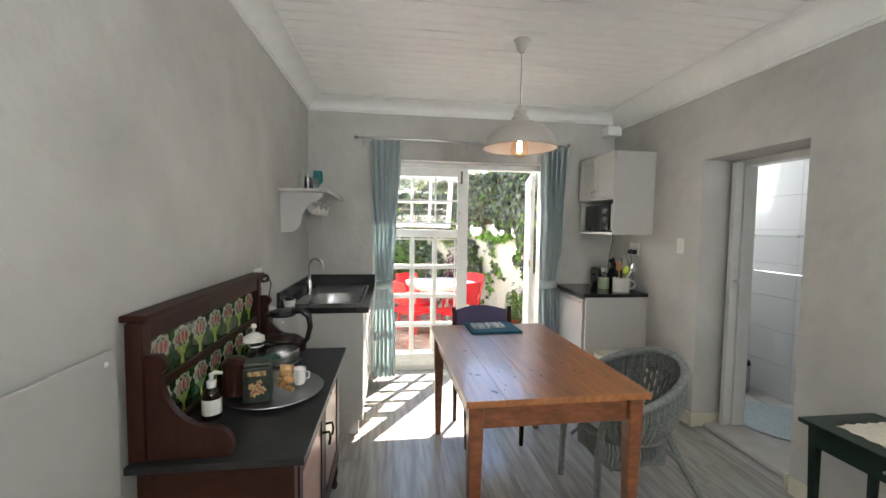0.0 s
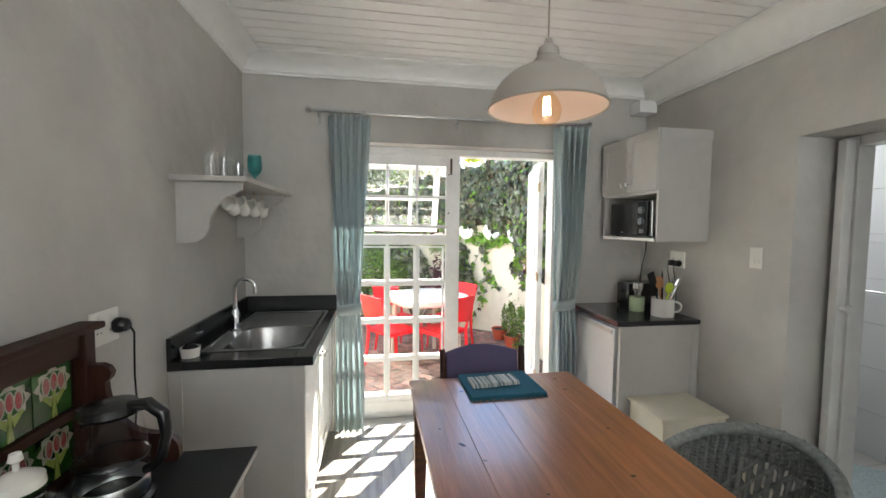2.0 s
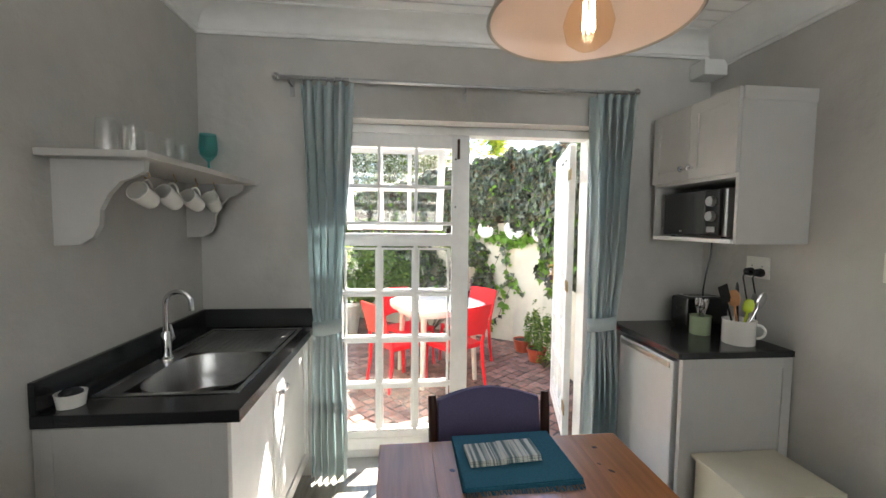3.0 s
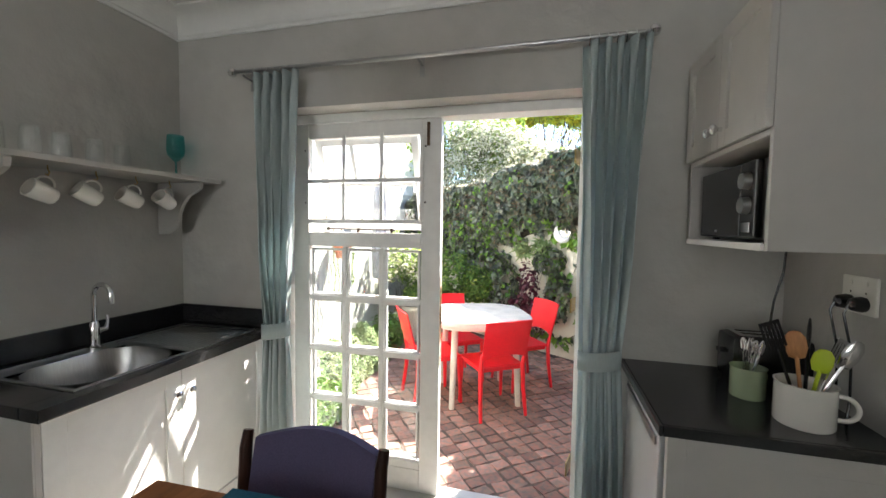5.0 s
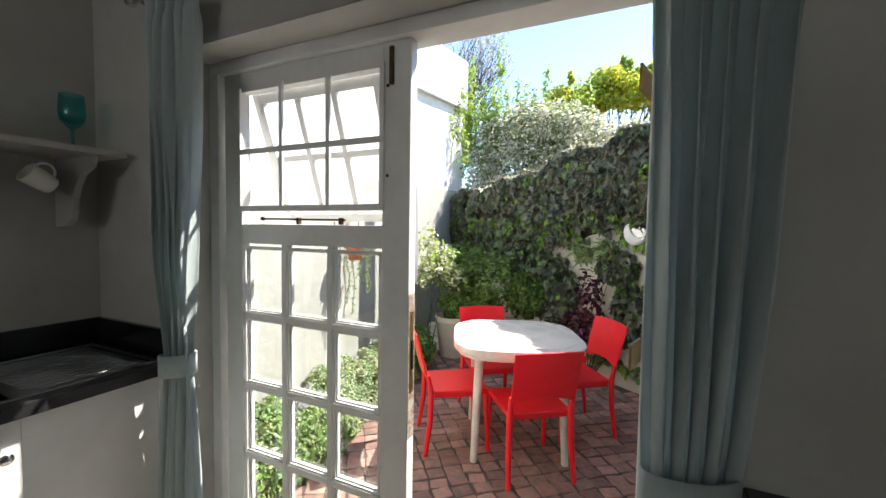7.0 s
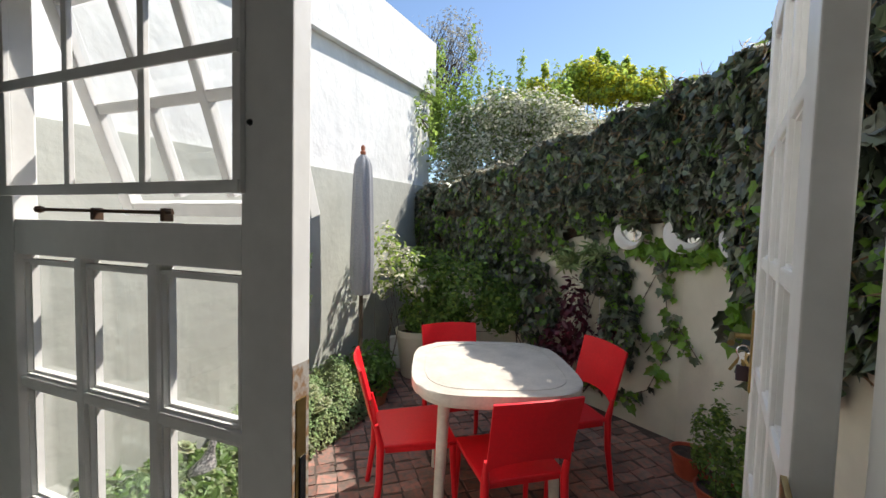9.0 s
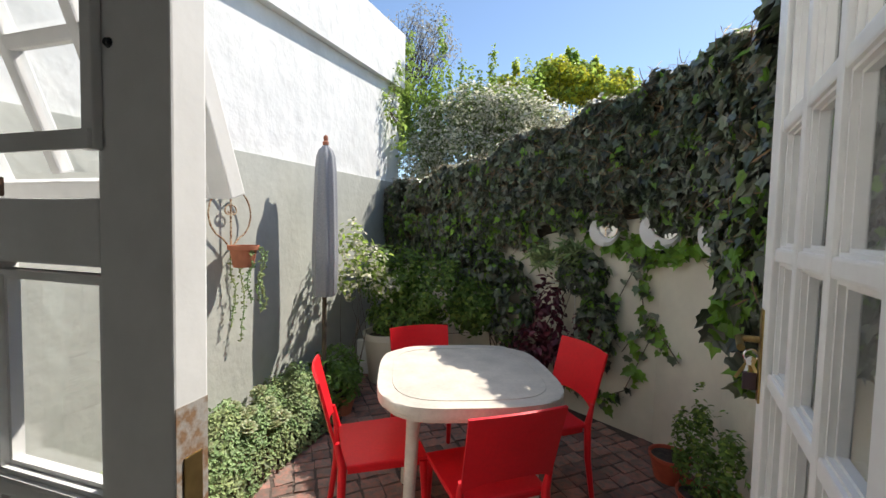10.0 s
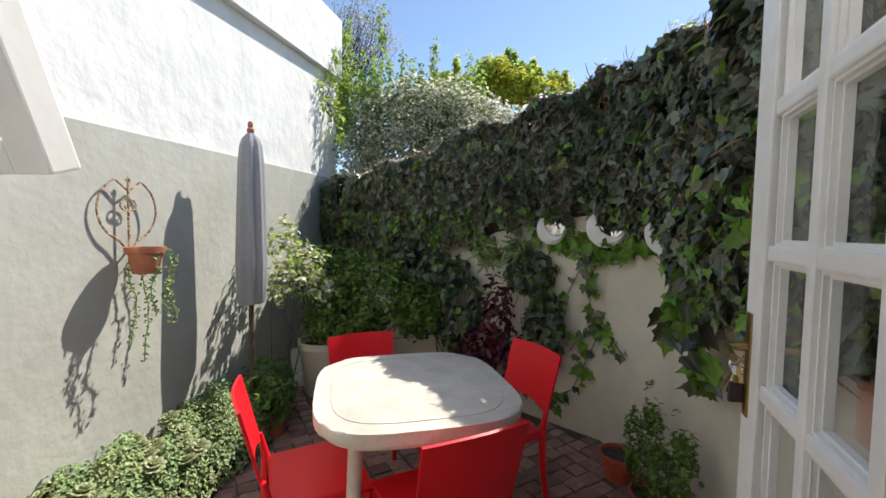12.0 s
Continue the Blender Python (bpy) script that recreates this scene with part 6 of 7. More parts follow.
def plant(name, label, cat, at, blobs, n, size, material, seed, stems=10, r0=0.012, shape="leaf", stem_mat=None, extra=None, group=""):
    t = thing(name, label, cat, at, group=group)
    pl = blob_places(blobs, n, seed)
    leaf_cloud("foliage", material, pl, size, t, shape=shape, seed=seed)
    if extra:
        m2, frac, s2 = extra
        rr = random.Random(seed + 5)
        leaf_cloud("pale_foliage", m2, [(p + Vector((0, 0, 0.01)), q) for p, q in pl if rr.random() < frac], s2, t, shape=shape, seed=seed + 9)
    if stems:
        rr = random.Random(seed + 1)
        part("stem_tangle", twigs(bmesh.new(), (0, 0, 0), [rr.choice(pl)[0] for _ in range(stems)], r0, seed=seed), stem_mat or BARK, t, kind="stuff", smooth=True)
    return t


def plant_pot(label, at, r, h, material, turn=0):
    t = thing("plant_pot", label, "plant pot", at, turn)
    part("pot_body", lathe([(0, 0.0), (r * 0.68, 0), (r * 0.72, 0.02), (r * 0.94, h * 0.86), (r * 0.95, h * 0.87), (r * 0.88, h * 0.86), (0, h * 0.84)], 32), material, t, smooth=True)
    part("pot_rim", lathe([(r * 0.95, h * 0.87), (r, h * 0.88), (r * 1.01, h), (r * 0.92, h), (r * 0.90, h * 0.88)], 32), material, t, smooth=True)
    part("soil", lathe([(0, h * 0.9), (r * 0.89, h * 0.885)], 24), SOIL, t, "dark potting soil")


# corner shrub
plant_pot("large pale glazed pot in the yard's far corner", (-0.40, 7.45, YZ), 0.23, 0.50, CREAM)
plant("corner_shrub", "bright green potted shrub in the corner", "shrub", (-0.42, 7.55, YZ + 0.38),
      [((0.05, 0, 0.66), (0.42, 0.3, 0.34)), ((0.48, -0.05, 0.55), (0.45, 0.3, 0.38)), ((0.9, 0.0, 0.42), (0.25, 0.2, 0.3)), ((0.2, -0.1, 0.25), (0.4, 0.25, 0.2))], 5600, 0.055, LEAFGREEN, 21, 12, 0.008,
      extra=(LEAFBRIGHT, 0.3, 0.05))
plant("corner_sprays", "bright yellow-green sprays of a shrub against the yard wall", "shrub", (-0.62, 7.2, YZ),
      [((-0.02, 0, 1.40), (0.16, 0.2, 0.24)), ((0.18, -0.05, 1.22), (0.20, 0.2, 0.18)), ((-0.05, 0, 1.05), (0.14, 0.2, 0.22)), ((0.3, 0.0, 1.02), (0.18, 0.15, 0.16))], 460, 0.05, LEAFPALE, 71, 7, 0.004, extra=(LEAFBRIGHT, 0.7, 0.06))
plant("climber", "dark leafy climber hanging under the ivy", "climber", (0.85, 7.50, YZ),
      [((0, 0, 0.8), (0.22, 0.12, 0.45)), ((0.72, -0.42, 0.78), (0.15, 0.09, 0.34)), ((-0.5, 0.25, 1.15), (0.3, 0.12, 0.28)), ((0.60, -0.32, 1.22), (0.2, 0.08, 0.18)), ((-0.15, 0.1, 1.15), (0.25, 0.1, 0.2))], 1700, 0.07, IVY, 22, 10, 0.008, shape="ivy", extra=(IVYLIGHT, 0.25, 0.065))
plant("burgundy_plant", "burgundy-leaved plant against the cream wall", "plant", (1.20, 7.25, YZ),
      [((0, 0, 0.85), (0.14, 0.10, 0.36)), ((-0.14, 0.06, 0.5), (0.20, 0.12, 0.22)), ((0.16, -0.04, 0.5), (0.18, 0.10, 0.22)), ((0.30, -0.1, 0.75), (0.08, 0.08, 0.16))], 900, 0.075, LEAFPURPLE, 23, 9, 0.006)
for x, z in ((1.12, 1.22), (1.36, 1.26)):
    plant("air_plant", "spiky pale green tuft hanging on strings among the climbers", "plant", (x, 7.62 - 0.3 * x, z),
          [((0, 0, 0), (0.10, 0.08, 0.10))], 170, 0.12, SUCCULENT, int(x * 50), 0, shape="thin")
ts = thing("plant_strings", "thin white strings strung on the cream wall for climbers", "strings", (0, 0, 0))
for x0, z0, x1, z1 in ((1.28, 1.45, 1.30, 0.55), (1.40, 1.10, 1.42, 0.55), (1.20, 0.98, 1.48, 0.94)):
    part("string", tube([(x0, 7.40 - 0.68 * (x0 - 1.3), z0), (x1, 7.40 - 0.68 * (x1 - 1.3), z1)], 0.004, 6), WHITE, ts)
plant("low_shrub", "low grey-green shrub beside the shrub pot", "shrub", (-0.62, 6.85, YZ),
      [((0, 0, 0.26), (0.24, 0.26, 0.24)), ((0.14, -0.22, 0.26), (0.22, 0.22, 0.2))], 1500, 0.05, LEAFGREEN, 25, 8, 0.006)
plant_pot("terracotta pot half hidden under the low shrub", (-0.44, 6.66, YZ), 0.12, 0.17, TERRA)


# succulent bed
def bed():
    t = thing("succulent_bed", "dense bed of pale succulents along the wall", "plants", (0, 0, YZ))
    r = random.Random(31)
    pts = []
    for _ in range(9500):
        y = r.uniform(4.45, 6.55)
        wx = -0.72 - 0.07 * (y - 4.18)
        w = 0.50 + 0.07 * math.sin(y * 4.1) - 0.16 * max(0, y - 6.0)
        k = r.random()
        x = wx + 0.02 + w * k
        top = (0.36 + 0.05 * math.sin(y * 7) + 0.04 * math.sin(y * 17 + x * 20)) * math.sqrt(max(0.02, 1 - (k * 1.02) ** 3))
        pts.append((Vector((x, y, top * (0.75 + 0.25 * r.random()))), Vector((k * 0.9 + 0.05, r.uniform(-.3, .3), 0.8))))
    leaf_cloud("rosette_leaves", SUCCULENT, pts, 0.027, t, seed=33)
    leaf_cloud("green_shoots", LEAFGREEN, [p for p in pts if p[0].y < 5.2 and r.random() < 0.4], 0.055, t, seed=34)
    leaf_cloud("inner_leaves", LEAFGREY, [(p - Vector((0.02, 0, 0.04)), n) for p, n in pts[::2]], 0.05, t, seed=35)
    b = bmesh.new()
    rows = []
    for i in range(22):
        y = 4.42 + 2.1 * i / 21
        wx = -0.72 - 0.07 * (y - 4.18)
        w = 0.44 + 0.06 * math.sin(y * 4.1) - 0.16 * max(0, y - 6.0)
        rows.append([b.verts.new((wx + 0.01 + w * k, y, z)) for k, z in ((0, 0.24), (0.5, 0.22), (0.85, 0.15), (1, 0.0))])
    for p, q in zip(rows, rows[1:]):
        for i in range(3):
            b.faces.new((p[i], q[i], q[i + 1], p[i + 1]))
    part("earth", b, SOIL, t, "dark earth under the leaves")


bed()


def rosette(x, y, z, s, seed, first=None):
    if first:
        r = random.Random(seed)
        return copy_thing(first, pose(x, y, z, r.uniform(-25, 25), r.uniform(5, 30), r.uniform(0, 360)) @ Matrix.Scale(s, 4))
    t = thing("rosette_succulent", "pale green fleshy rosette succulent in the bed along the wall", "plant", (x, y, z), 0, "rosette succulents in the bed")
    for ring, (n, tilt, L) in enumerate(((9, 18, 0.052), (8, 38, 0.044), (6, 60, 0.034), (3, 78, 0.024))):
        for i in range(n):
            b = lathe([(0, 0), (0.30, 0.25), (0.42, 0.6), (0.26, 0.9), (0, 1.0)], 8)
            a = turned(b, pose(0, 0, 0.004 * ring, 0, 0, 360 / n * i + 17 * ring) @ pose(0, 0, 0, 0, 90 - tilt, 0) @ Matrix.Diagonal((0.28 * L, L * 0.8, L, 1)))
            part("fleshy_leaf", a, ROSETTE, t, smooth=True)
    return t


ROSETTE = mat("pale_rosette", (0.25, 0.32, 0.15), 0.45, grain=0.15, scale=60, colour2=(0.27, 0.26, 0.13), through_light=0.1)
rb = random.Random(77)
r0_ = None
for _ in range(26):
    y = rb.uniform(4.6, 6.1)
    k = rb.uniform(0.05, 0.8)
    x = -0.72 - 0.07 * (y - 4.18) + 0.02 + 0.46 * k
    z = YZ + 0.345 * math.sqrt(1 - (k * 1.02) ** 3)
    r0_ = rosette(x, y, z, rb.uniform(0.8, 1.3), _, r0_) if r0_ is None else (rosette(x, y, z, rb.uniform(0.8, 1.3), _, r0_), r0_)[1]


def bird_ornament():
    t = thing("bird_ornament", "small speckled guinea fowl ornament among the succulents", "ornament", (-0.50, 5.0, 0.06), 60)
    b = bmesh.new()
    for z, rx, ry, dx in ((0.0, 0.03, 0.03, 0), (0.05, 0.045, 0.04, 0), (0.10, 0.07, 0.055, -0.01), (0.15, 0.065, 0.05, 0.0), (0.19, 0.035, 0.03, 0.025), (0.23, 0.017, 0.016, 0.04), (0.26, 0.020, 0.018, 0.046), (0.28, 0.014, 0.010, 0.046), (0.30, 0.004, 0.004, 0.04)):
        ring = [b.verts.new((dx + rx * math.cos(a), ry * math.sin(a), z)) for a in np.linspace(0, 2 * math.pi, 17)[:-1]]
        if z:
            for i in range(16):
                b.faces.new((last[i], last[(i + 1) % 16], ring[(i + 1) % 16], ring[i]))
        last = ring
    b.faces.new(last)
    part("figure", b, mat("speckled_glaze", (0.10, 0.10, 0.11), 0.4, colour2=(0.65, 0.62, 0.60), scale=90), t, smooth=True)


bird_ornament()


# wall mirrors
def moon_mirror(x, y, z, turn, size, label):
    t = thing("moon_mirror", label, "mirror", (x, y, z), turn, "moon mirrors on the garden wall")
    t.scale = (size, size, size)
    part("glass", turned(lathe([(0, 0.012), (0.080, 0.012), (0.080, 0.008), (0, 0.008)], 32), pose(0.022, 0, 0.022, 90)), MIRROR, t, "round mirror glass")
    b = bmesh.new()
    n = 44
    ring = []
    for i in range(n + 1):
        a = radians(92) + radians(266) * i / n
        k = math.sin(math.pi * i / n) ** 0.8
        o, q = Vector((math.cos(a), 0, math.sin(a))) * 0.115, Vector((0.030 + 0.074 * math.cos(a), 0, 0.030 + 0.074 * math.sin(a)))
        q = o.lerp(q, 0.12 + 0.88 * k)
        m = o.lerp(q, 0.5)
        ring.append([b.verts.new((p.x, yy, p.z)) for p, yy in ((o, -0.006), (o, -0.020), (m, -0.036), (q, -0.028), (q, -0.006))])
    for p, q in zip(ring, ring[1:]):
        for k in range(5):
            b.faces.new((p[k], q[k], q[(k + 1) % 5], p[(k + 1) % 5]))
    b.faces.new(ring[0][::-1]), b.faces.new(ring[-1])
    bmesh.ops.recalc_face_normals(b, faces=b.faces)
    part("crescent", b, YARDWHITE, t, "white plaster crescent frame", smooth=True)


moon_mirror(1.61, 7.165, 1.445, -34, 1.08, "round mirror in a white crescent")
moon_mirror(1.95, 6.88, 1.46, -36, 1.25, "round mirror in a white plaster crescent under the ivy")
moon_mirror(2.15, 6.41, 1.43, -60, 1.12, "round mirror in a white crescent, half hidden by ivy")


# vines hanging down the cream wall
def vine(points, n, size, seed, young=0.5):
    t = thing("vine", "ivy vine trailing down the cream wall", "vine", (0, 0, 0), group="vines on the cream wall")
    pts = [Vector(p) for p in points]
    part("stem", tube(pts, 0.0035, 5), BARK, t, smooth=True)
    r = random.Random(seed)
    pl = []
    for _ in range(n):
        i = r.randrange(len(pts) - 1)
        p = pts[i].lerp(pts[i + 1], r.random()) + Vector((r.gauss(0, 0.035), r.gauss(0, 0.02) - 0.015, r.gauss(0, 0.03)))
        pl.append((p, Vector((-0.5, -0.8, 0.3))))
    k = int(n * young)
    leaf_cloud("vine_leaves", IVYLIGHT, pl[:k], size, t, shape="ivy", seed=seed)
    leaf_cloud("dark_vine_leaves", IVY, pl[k:], size, t, shape="ivy", seed=seed + 1)


def on_wall(u, z, out=0.02):
    """A point on the diagonal wall, u metres from its bend toward the corner (negative: round on the short side wall)."""
    if u >= 0:
        o, d, L, nn = line_frame(BEND, CORN)
        p = o + d * u
    else:
        o, d, L, nn = line_frame(E1, BEND)
        p = o + d * (L + u)
    return p + nn * out + Vector((0, 0, z))


vine([on_wall(0.02, 1.48), on_wall(0.04, 1.25), on_wall(0.12, 1.05), on_wall(0.10, 0.85), on_wall(0.02, 0.70), on_wall(0.12, 0.45), on_wall(0.22, 0.20), on_wall(0.45, 0.06)], 60, 0.075, 41)
vine([on_wall(0.12, 1.40), on_wall(0.20, 1.12), on_wall(0.32, 0.86)], 16, 0.07, 42)
vine([on_wall(0.02, 0.78), on_wall(-0.12, 0.66), on_wall(-0.25, 0.56)], 18, 0.065, 43, 0.9)
vine([on_wall(0.40, 1.42), on_wall(0.1, 1.34), on_wall(-0.2, 1.37), on_wall(-0.5, 1.32)], 60, 0.07, 44, 0.95)
vine([on_wall(0.3, 0.10), on_wall(0.7, 0.12), on_wall(1.0, 0.05)], 60, 0.075, 45, 0.6)
vine([(2.15, 6.15, 1.45), (2.10, 6.0, 1.2), (2.08, 5.9, 1.0), (2.08, 5.85, 0.75)], 70, 0.11, 46, 0.35)
vine([(2.10, 6.08, 1.4), (2.07, 6.04, 1.15), (2.06, 6.0, 0.95)], 34, 0.10, 47, 0.5)


vine([on_wall(0.62, 1.44), on_wall(0.45, 1.36), on_wall(0.25, 1.30), on_wall(0.05, 1.36)], 46, 0.085, 48, 1.0)
vine([on_wall(0.1, 1.30), on_wall(-0.1, 1.26), on_wall(-0.3, 1.34), on_wall(-0.5, 1.42)], 50, 0.085, 49, 1.0)
vine([on_wall(0.02, 0.72), on_wall(0.18, 0.62), on_wall(0.25, 0.50)], 14, 0.07, 50, 0.6)


yl_ = thing("yellow_leaf", "bright yellow dying ivy leaf among the dark ivy", "leaf", (2.07, 6.02, 1.46))
leaf_cloud("blade", mat("yellow_leaf_skin", (0.72, 0.50, 0.02), 0.5, through_light=0.3), [(Vector((0, 0, 0)), Vector((-0.8, -0.6, 0.2)))], 0.13, yl_, seed=4, kind="")


# pots on the paving at the side wall
for x, y in ((1.98, 6.52), (2.04, 6.14)):
    plant_pot("red terracotta pot on the paving by the cream wall", (x, y, YZ), 0.12, 0.16, REDCLAY)
for x, y, s in ((2.03, 6.22, 51), (2.05, 5.90, 52)):
    plant("pot_plant", "upright small-leaved plant growing behind red terracotta pots", "plant", (x, y, YZ), [((0, 0, 0.20), (0.10, 0.11, 0.2)), ((0.02, -0.02, 0.44), (0.06, 0.06, 0.2)), ((-0.06, 0.05, 0.36), (0.05, 0.05, 0.2)), ((0.03, 0.06, 0.58), (0.035, 0.035, 0.14))], 900, 0.030, LEAFGREEN, s, 14, 0.003, extra=(LEAFBRIGHT, 0.2, 0.03))


# heart planter
def heart_planter():
    t = thing("heart_planter", "rusty cream wrought-iron heart bracket on the yard wall", "plant bracket", (-0.80, 5.865, 0))
    RUST = mat("rusty_cream_iron", (0.45, 0.36, 0.24), 0.8, grain=0.3, scale=60, colour2=(0.22, 0.09, 0.035), bump=0.001, bump_scale=150)
    for s in (-1, 1):
        part("heart_side", tube([(0, 0, 1.27)] + [(0.0, s * (0.015 + 0.158 * math.sin(a)), 1.50 - 0.17 * math.cos(a * 0.98)) for a in np.linspace(0.35, 2.75, 18)] + [(0, s * 0.005, 1.60)], 0.0055, 8), RUST, t, smooth=True)
        part("scroll", tube([(0.0, s * (0.012 + 0.035 * math.sin(a)) , 1.52 + 0.035 * math.cos(a) * (1 - a / 14)) for a in np.linspace(0, 4.6, 16)], 0.0045, 8), RUST, t, smooth=True)
    part("upright", tube([(0, 0, 1.20), (0, 0, 1.66)], 0.006, 8), RUST, t, smooth=True)
    part("finial", tube([(0, 0, 1.64), (0, 0.014, 1.655), (0, 0.0, 1.672), (0, -0.014, 1.655), (0, 0, 1.64)], 0.004, 6), RUST, t, smooth=True)
    part("pot_ring", tube([(0.10 + 0.075 * math.cos(a), 0.0 + 0.075 * math.sin(a), 1.275) for a in np.linspace(0, 2 * math.pi, 25)[:-1]], 0.004, 6, closed=True), RUST, t, smooth=True)
    p = thing("hanging_pot", "small terracotta pot held in the heart bracket", "plant pot", (-0.70, 5.865, 1.155))
    p.scale = (1.17, 1.17, 1.1)
    part("pot_body", lathe([(0, 0), (0.052, 0), (0.068, 0.10), (0.062, 0.10), (0, 0.09)], 28), TERRA, p, smooth=True)
    part("pot_rim", lathe([(0.068, 0.10), (0.080, 0.102), (0.082, 0.128), (0.072, 0.128), (0.07, 0.10)], 28), TERRA, p, smooth=True)
    q = thing("string_of_pearls", "trailing bead succulent hanging from the pot", "plant", (-0.70, 5.865, 1.28))
    r = random.Random(5)
    for (a, L) in ((0.2, 0.42), (2.9, 0.52), (3.4, 0.64), (5.6, 0.34), (0.6, 0.40)):
        x, y = 0.078 * math.cos(a * 1.0), 0.078 * math.sin(a * 2.2)
        pts = [(x * 0.8, y * 0.8, 0.01), (x * 1.15, y * 1.15, 0.0)] + [(x * 1.2 + r.uniform(-.01, .01), y * 1.2 + 0.02 * math.sin(k * 0.8 + a), -L * k / 10) for k in range(1, 11)]
        part("strand", tube(pts, 0.0035, 5), SUCCULENT, q)
        leaf_cloud("bead_foliage", SUCCULENT, [(Vector(pts[i]).lerp(Vector(pts[i + 1]), r.random()) + Vector((r.gauss(0, .005), r.gauss(0, .005), 0)), Vector((1, -0.3, 0.3))) for i in range(1, 11) for _ in range(9)], 0.021, q, seed=int(a * 10) + 1)


heart_planter()


def parasol():
    t = thing("closed_parasol", "closed faded grey canvas parasol against the yard wall", "parasol", (-0.61, 6.66, YZ))
    t.scale = (1, 1, 1.02)
    part("pole", tube([(0, 0, 0), (0, 0, 2.2)], 0.019, 12), BARK, t, smooth=True)
    b = bmesh.new()
    rings = []
    for z, r in ((0.95, 0.085), (0.98, 0.102), (1.25, 0.112), (1.7, 0.10), (1.95, 0.092), (2.08, 0.080), (2.13, 0.062), (2.17, 0.024)):
        rings.append([b.verts.new(((r * (0.9 + 0.07 * math.cos(8 * a + z) + 0.03 * math.sin(3 * a))) * math.cos(a), (r * (0.9 + 0.07 * math.cos(8 * a + z) + 0.03 * math.sin(3 * a))) * math.sin(a), z)) for a in np.linspace(0, 2 * math.pi, 65)[:-1]])
    for p, q in zip(rings, rings[1:]):
        for i in range(64):
            b.faces.new((p[i], p[(i + 1) % 64], q[(i + 1) % 64], q[i]))
    part("canopy", b, CLOTHGREY, t, smooth=True)
    part("finial", lathe([(0.0, 2.17), (0.022, 2.175), (0.026, 2.195), (0.014, 2.21), (0.02, 2.225), (0.016, 2.245), (0, 2.258)], 18), TERRA, t, "turned terracotta-coloured finial", smooth=True)
    part("base", lathe([(0, 0), (0.2, 0), (0.2, 0.05), (0.04, 0.08), (0.03, 0.2), (0, 0.2)], 28), GARDENWHITE, t, smooth=True)


parasol()
bb = thing("white_block", "white painted block leaning by the wall in the corner", "block", (-0.70, 7.62, YZ), 14)
part("block", turned(box(-0.07, 0.07, -0.05, 0.05, 0, 0.34, 0.01), pose(0, 0, 0.0, 0, -6, 0)), YARDWHITE, bb)
part("foot_block", box(-0.05, 0.12, -0.11, -0.06, 0.0, 0.12, 0.008), YARDWHITE, bb)


# ---- beyond the wall ----
def tree(name, label, at, height, crown, n, size, material, seed, limbs=14, r0=0.09, extra=None, shape="leaf", gap=-0.18):
    t = thing(name, label, "tree", at)
    pl = blob_places(crown, n, seed, 0.35, gap)
    c = leaf_cloud("crown", material, pl, size, t, shape=shape, seed=seed)
    if extra:
        m2, frac, s2 = extra
        rr = random.Random(seed + 5)
        leaf_cloud("blossom", m2, [(p * 1.0 + Vector((0, -0.02, 0.02)), q) for p, q in pl if rr.random() < frac], s2, t, seed=seed + 9)
    rr = random.Random(seed + 1)
    b = tube([(0, 0, -0.3), (0.05, 0.03, height * 0.3), (0, 0, height * 0.55)], [r0, r0 * 0.75, r0 * 0.5], 10)
    part("trunk", b, BARK, t, smooth=True)
    part("limb_tangle", twigs(bmesh.new(), (0.02, 0.01, height * 0.35), [rr.choice(pl)[0] for _ in range(limbs)], r0 * 0.4, height * 0.05, seed), BARK, t, kind="stuff", smooth=True)


tree("pale_shrub_tree", "cream-leaved blossoming shrub behind the ivy wall", (0.3, 9.7, 0), 2.8,
     [((-0.85, 0.1, 2.95), (0.5, 0.4, 0.5)), ((-0.35, 0, 3.15), (0.5, 0.4, 0.5)), ((0.15, 0, 3.15), (0.5, 0.4, 0.45)), ((0.6, -0.1, 2.95), (0.45, 0.4, 0.42)), ((1.0, -0.25, 2.7), (0.42, 0.4, 0.38)),
      ((-1.1, -0.1, 2.35), (0.45, 0.4, 0.55)), ((-0.4, -0.3, 2.4), (0.6, 0.35, 0.5)), ((0.35, -0.3, 2.35), (0.6, 0.35, 0.5)), ((1.3, -0.7, 2.35), (0.45, 0.4, 0.4))], 9500, 0.052, LEAFGREY, 61, 90, 0.03, extra=(LEAFPALE, 0.85, 0.06), gap=-0.28)
rg = random.Random(83)
shoots = [(rg.uniform(-0.8, 1.5), rg.uniform(-0.2, 0.3), rg.uniform(3.55, 4.2) + (0.6 if k % 5 == 0 else 0)) for k in range(40)]
shoots = [(x, y, top - 0.35 * max(0, x)) for x, y, top in shoots]
tree("green_shrub_tree", "loose light green shrub with long shoots at the wall's far corner", (-0.55, 10.0, 0), 3.2,
     [((x, y, top - 0.35), (0.07, 0.07, 0.42)) for x, y, top in shoots] + [((x * 0.95, y, top - 0.85), (0.2, 0.2, 0.35)) for x, y, top in shoots] +
     [((-0.35, 0, 2.9), (0.5, 0.35, 0.5)), ((0.35, 0, 3.0), (0.55, 0.35, 0.5)), ((0.9, 0, 2.9), (0.5, 0.35, 0.4)), ((-0.2, 0.1, 3.5), (0.6, 0.3, 0.4)), ((0.5, 0.1, 3.45), (0.6, 0.3, 0.35)), ((1.0, 0.1, 3.3), (0.5, 0.3, 0.35))] * 6, 15000, 0.062, LEAFBRIGHT, 62, 90, 0.03)
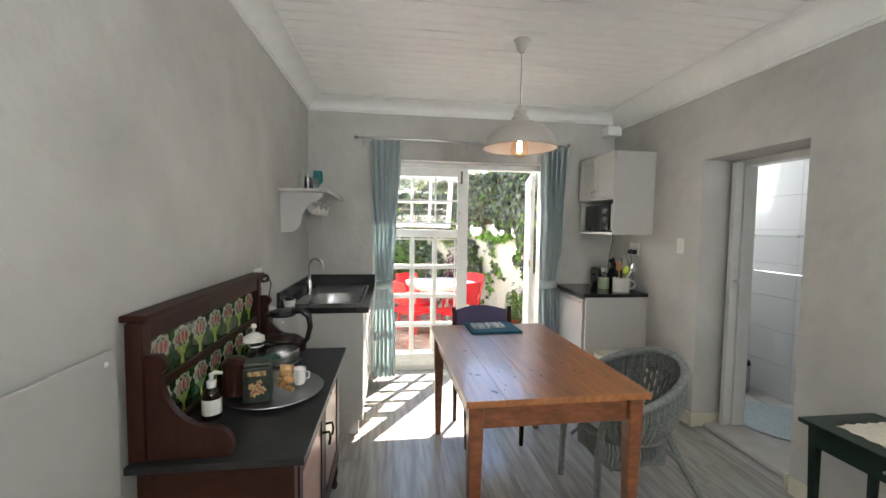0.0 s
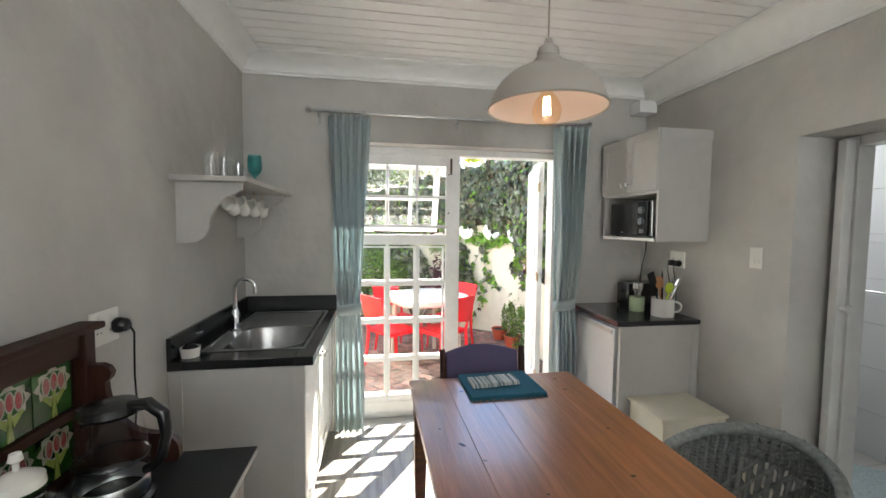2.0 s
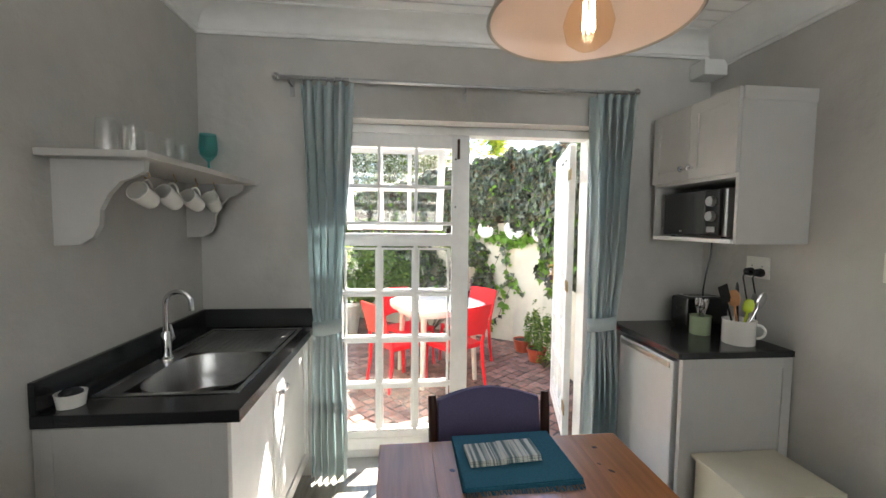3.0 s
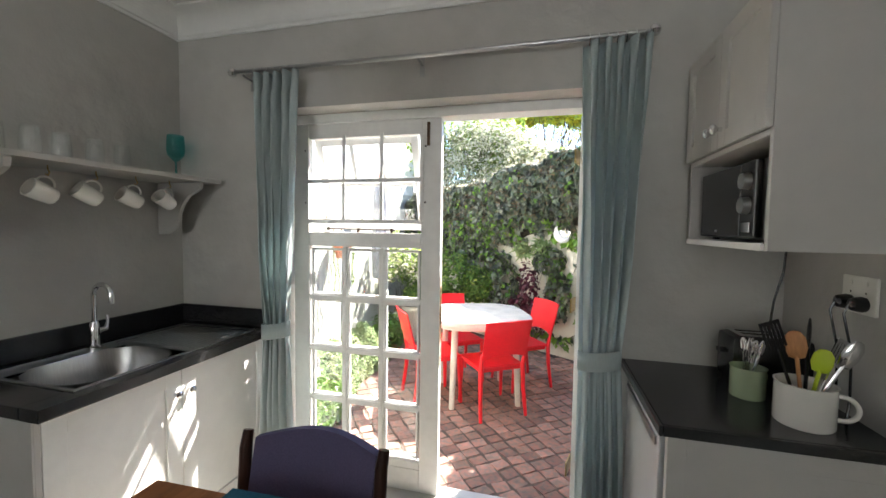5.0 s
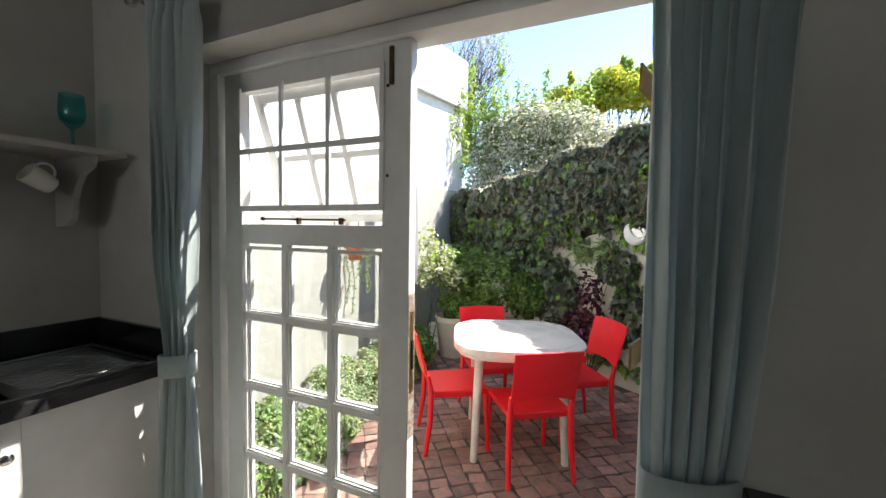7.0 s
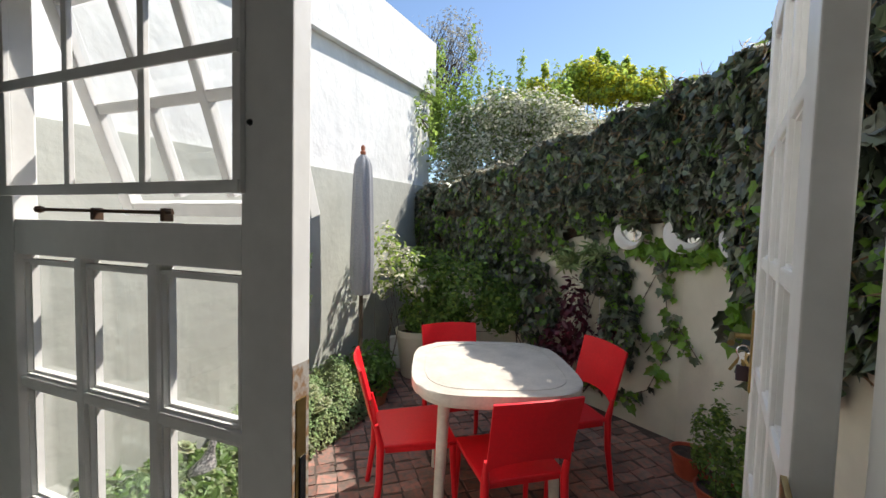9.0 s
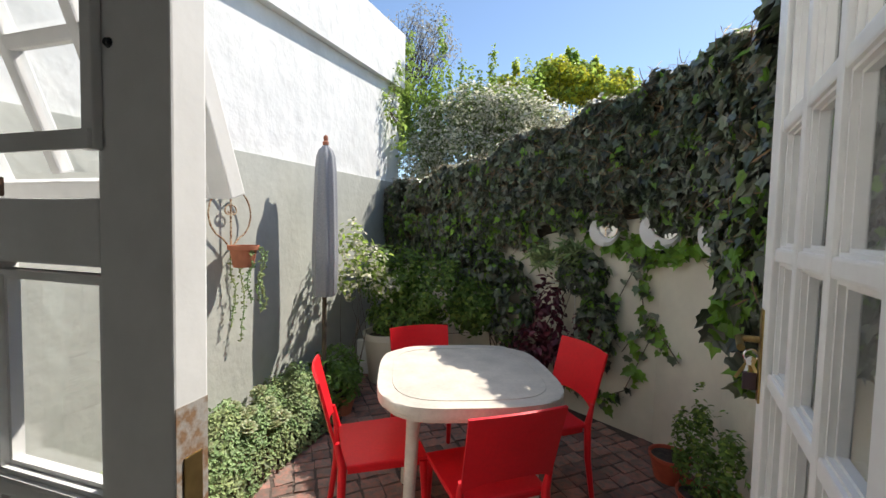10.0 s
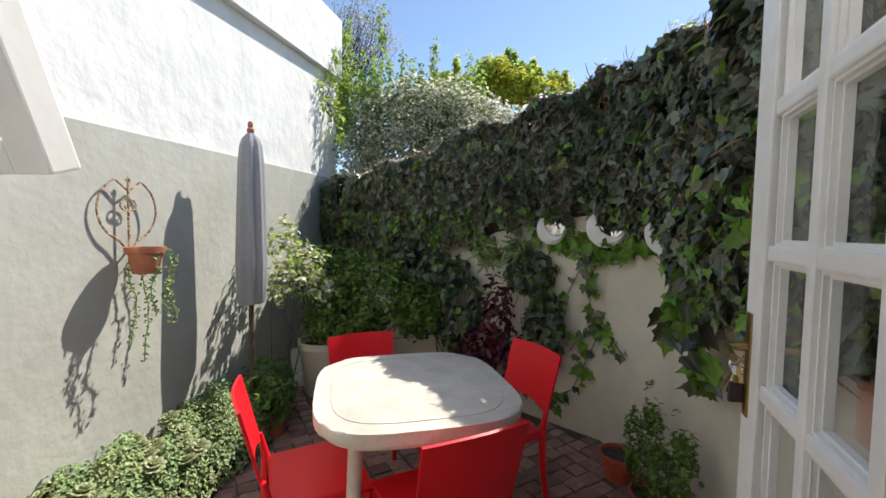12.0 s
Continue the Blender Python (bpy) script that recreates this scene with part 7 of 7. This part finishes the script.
plant("overhanging_shoots", "green shoots leaning over the parapet of the yard wall", "shrub", (-0.98, 8.75, 3.0),
      [((0, 0.1, 0.1), (0.10, 0.3, 0.25)), ((0.06, 0.2, -0.3), (0.10, 0.2, 0.4)), ((-0.02, 0.3, 0.5), (0.08, 0.2, 0.3))], 210, 0.075, LEAFBRIGHT, 66, 12, 0.006)
ry = random.Random(29)
ycrown = []
for k in range(46):
    x = ry.uniform(-1.6, 2.1)
    top = 5.1 - 0.16 * (x + 0.2) ** 2 + ry.uniform(-0.35, 0.22)
    ycrown.append(((x, ry.uniform(-0.5, 0.5), top - 0.3), (ry.uniform(0.2, 0.36), 0.3, ry.uniform(0.16, 0.34))))
    if k % 3 == 0:
        ycrown.append(((x, ry.uniform(-0.3, 0.3), top + 0.05), (0.07, 0.07, 0.26)))
ycrown += [((-1.2, 0.1, 4.5), (0.6, 0.4, 0.45)), ((-0.5, 0.1, 4.7), (0.6, 0.4, 0.45)), ((0.3, 0.1, 4.75), (0.6, 0.4, 0.4)), ((1.1, 0.1, 4.5), (0.6, 0.4, 0.45))] * 7
ycrown += [((-0.9, 0.2, 4.1), (0.7, 0.5, 0.5)), ((0.3, 0.2, 4.1), (0.9, 0.5, 0.5)), ((1.4, 0.2, 3.9), (0.6, 0.5, 0.5))]
tree("yellow_tree", "yellow-green leafed tree beyond the yard", (1.2, 13.2, 0), 4.6, ycrown, 17000, 0.09, LEAFYELLOW, 63, 90, 0.06, extra=(LEAFBRIGHT, 0.25, 0.10), gap=-0.3)
tree("grey_tree", "large grey tree with bare twigs behind the wall", (-4.4, 15.2, 0), 8.5,
     [((1.3, 0, 6.9), (0.9, 1.0, 0.7)), ((2.1, -0.3, 6.6), (0.75, 0.8, 0.6)), ((0.4, 0.3, 7.2), (1.2, 1.0, 0.9)), ((1.7, 0, 7.5), (0.8, 0.9, 0.5))], 1500, 0.09, mat("silver_grey_leaf", (0.42, 0.43, 0.40), 0.6, island=0.3, through_light=0.4), 64, 150, 0.06)
# ---- pieces of the floors ----
PW = 0.19
col = 0
x = LX
while x < RX:
    x2 = min(x + PW, RX)
    y = NY - random.Random(col).uniform(0, 1.1)
    while y < BY:
        y2 = y + 1.22
        a, b = max(y, NY), min(y2, BY)
        if b - a > 0.02:
            part("plank", box(x + 0.0006, x2 - 0.0006, a + 0.0006, b - 0.0006, -0.013, 0.0, 0.0008), FLOORWOOD, floor)
        y = y2
    x, col = x2, col + 1
bf_ = tagged(new("bathroom_floor"), kind="structure")
for i in range(4):
    for j in range(10):
        part("tile", box(2.705 + 0.2 * i * 1.0, 2.70 + 0.2 * (i + 1) - 0.001, 1.2 + 0.3 * j, 1.497 + 0.3 * j, -0.009, 0.0, 0.001), FLOORTILE, bf_)
for i in range(5):
    for j in range(9):
        part("tile", box(3.50, 3.509, 1.203 + 0.6 * i, 1.80 + 0.6 * i, 0.002 + 0.3 * j, 0.299 + 0.3 * j, 0.001), TILEWHITE, bt)
pav = tagged(new("pavement"), kind="structure")
bl, bw = 0.20, 0.105
kk = 0
proto = {}
pr = random.Random(7)


def paver(w, l):
    key = (round(w, 2), round(l, 2))
    if key not in proto:
        b = box(-w / 2, w / 2, -l / 2, l / 2, -0.03, 0.0, 0.005)
        me = bpy.data.meshes.new("brick")
        b.to_mesh(me)
        b.free()
        me.materials.append(BRICKRED)
        proto[key] = me
    return proto[key]


def yard_inside(x, y):
    lim = 9.05 - (x + 1.06) * 0.68
    return -0.72 - 0.07 * (y - 4.18) + 0.02 < x < 2.2 and 4.25 < y < lim - 0.08


cells = []
th = radians(38)
for i in range(-50, 70):
    for j in range(-70, 90):
        u, v = i * 0.124, j * 0.102
        x = 0.6 + u * math.cos(th) - v * math.sin(th)
        y = 6.2 + u * math.sin(th) + v * math.cos(th)
        if yard_inside(x, y):
            cells.append((x, y))
cells.sort(key=lambda c: (c[0] - 0.9) ** 2 + (c[1] - 4.9) ** 2)
far = bmesh.new()
for n_, (x, y) in enumerate(cells):
    w, l = 0.119 + pr.uniform(-0.018, 0.004), 0.097 + pr.uniform(-0.014, 0.003)
    m = pose(x + pr.uniform(-0.006, 0.006), y + pr.uniform(-0.006, 0.006), YZ + pr.uniform(-0.005, 0.002), pr.uniform(-2.2, 2.2), pr.uniform(-2.2, 2.2), 38 + pr.uniform(-9, 9))
    if n_ < 300:
        ob = new("brick", paver(w, l))
        ob.parent, ob.matrix_basis = pav, m
    else:
        b = bmesh.new()
        box(-w / 2, w / 2, -l / 2, l / 2, -0.03, 0.0, bm=b)
        b.transform(m)
        tmp = bpy.data.meshes.new("tmp")
        b.to_mesh(tmp)
        b.free()
        far.from_mesh(tmp)
        bpy.data.meshes.remove(tmp)
part("paving_far", far, BRICKFAR, pav, kind="stuff")
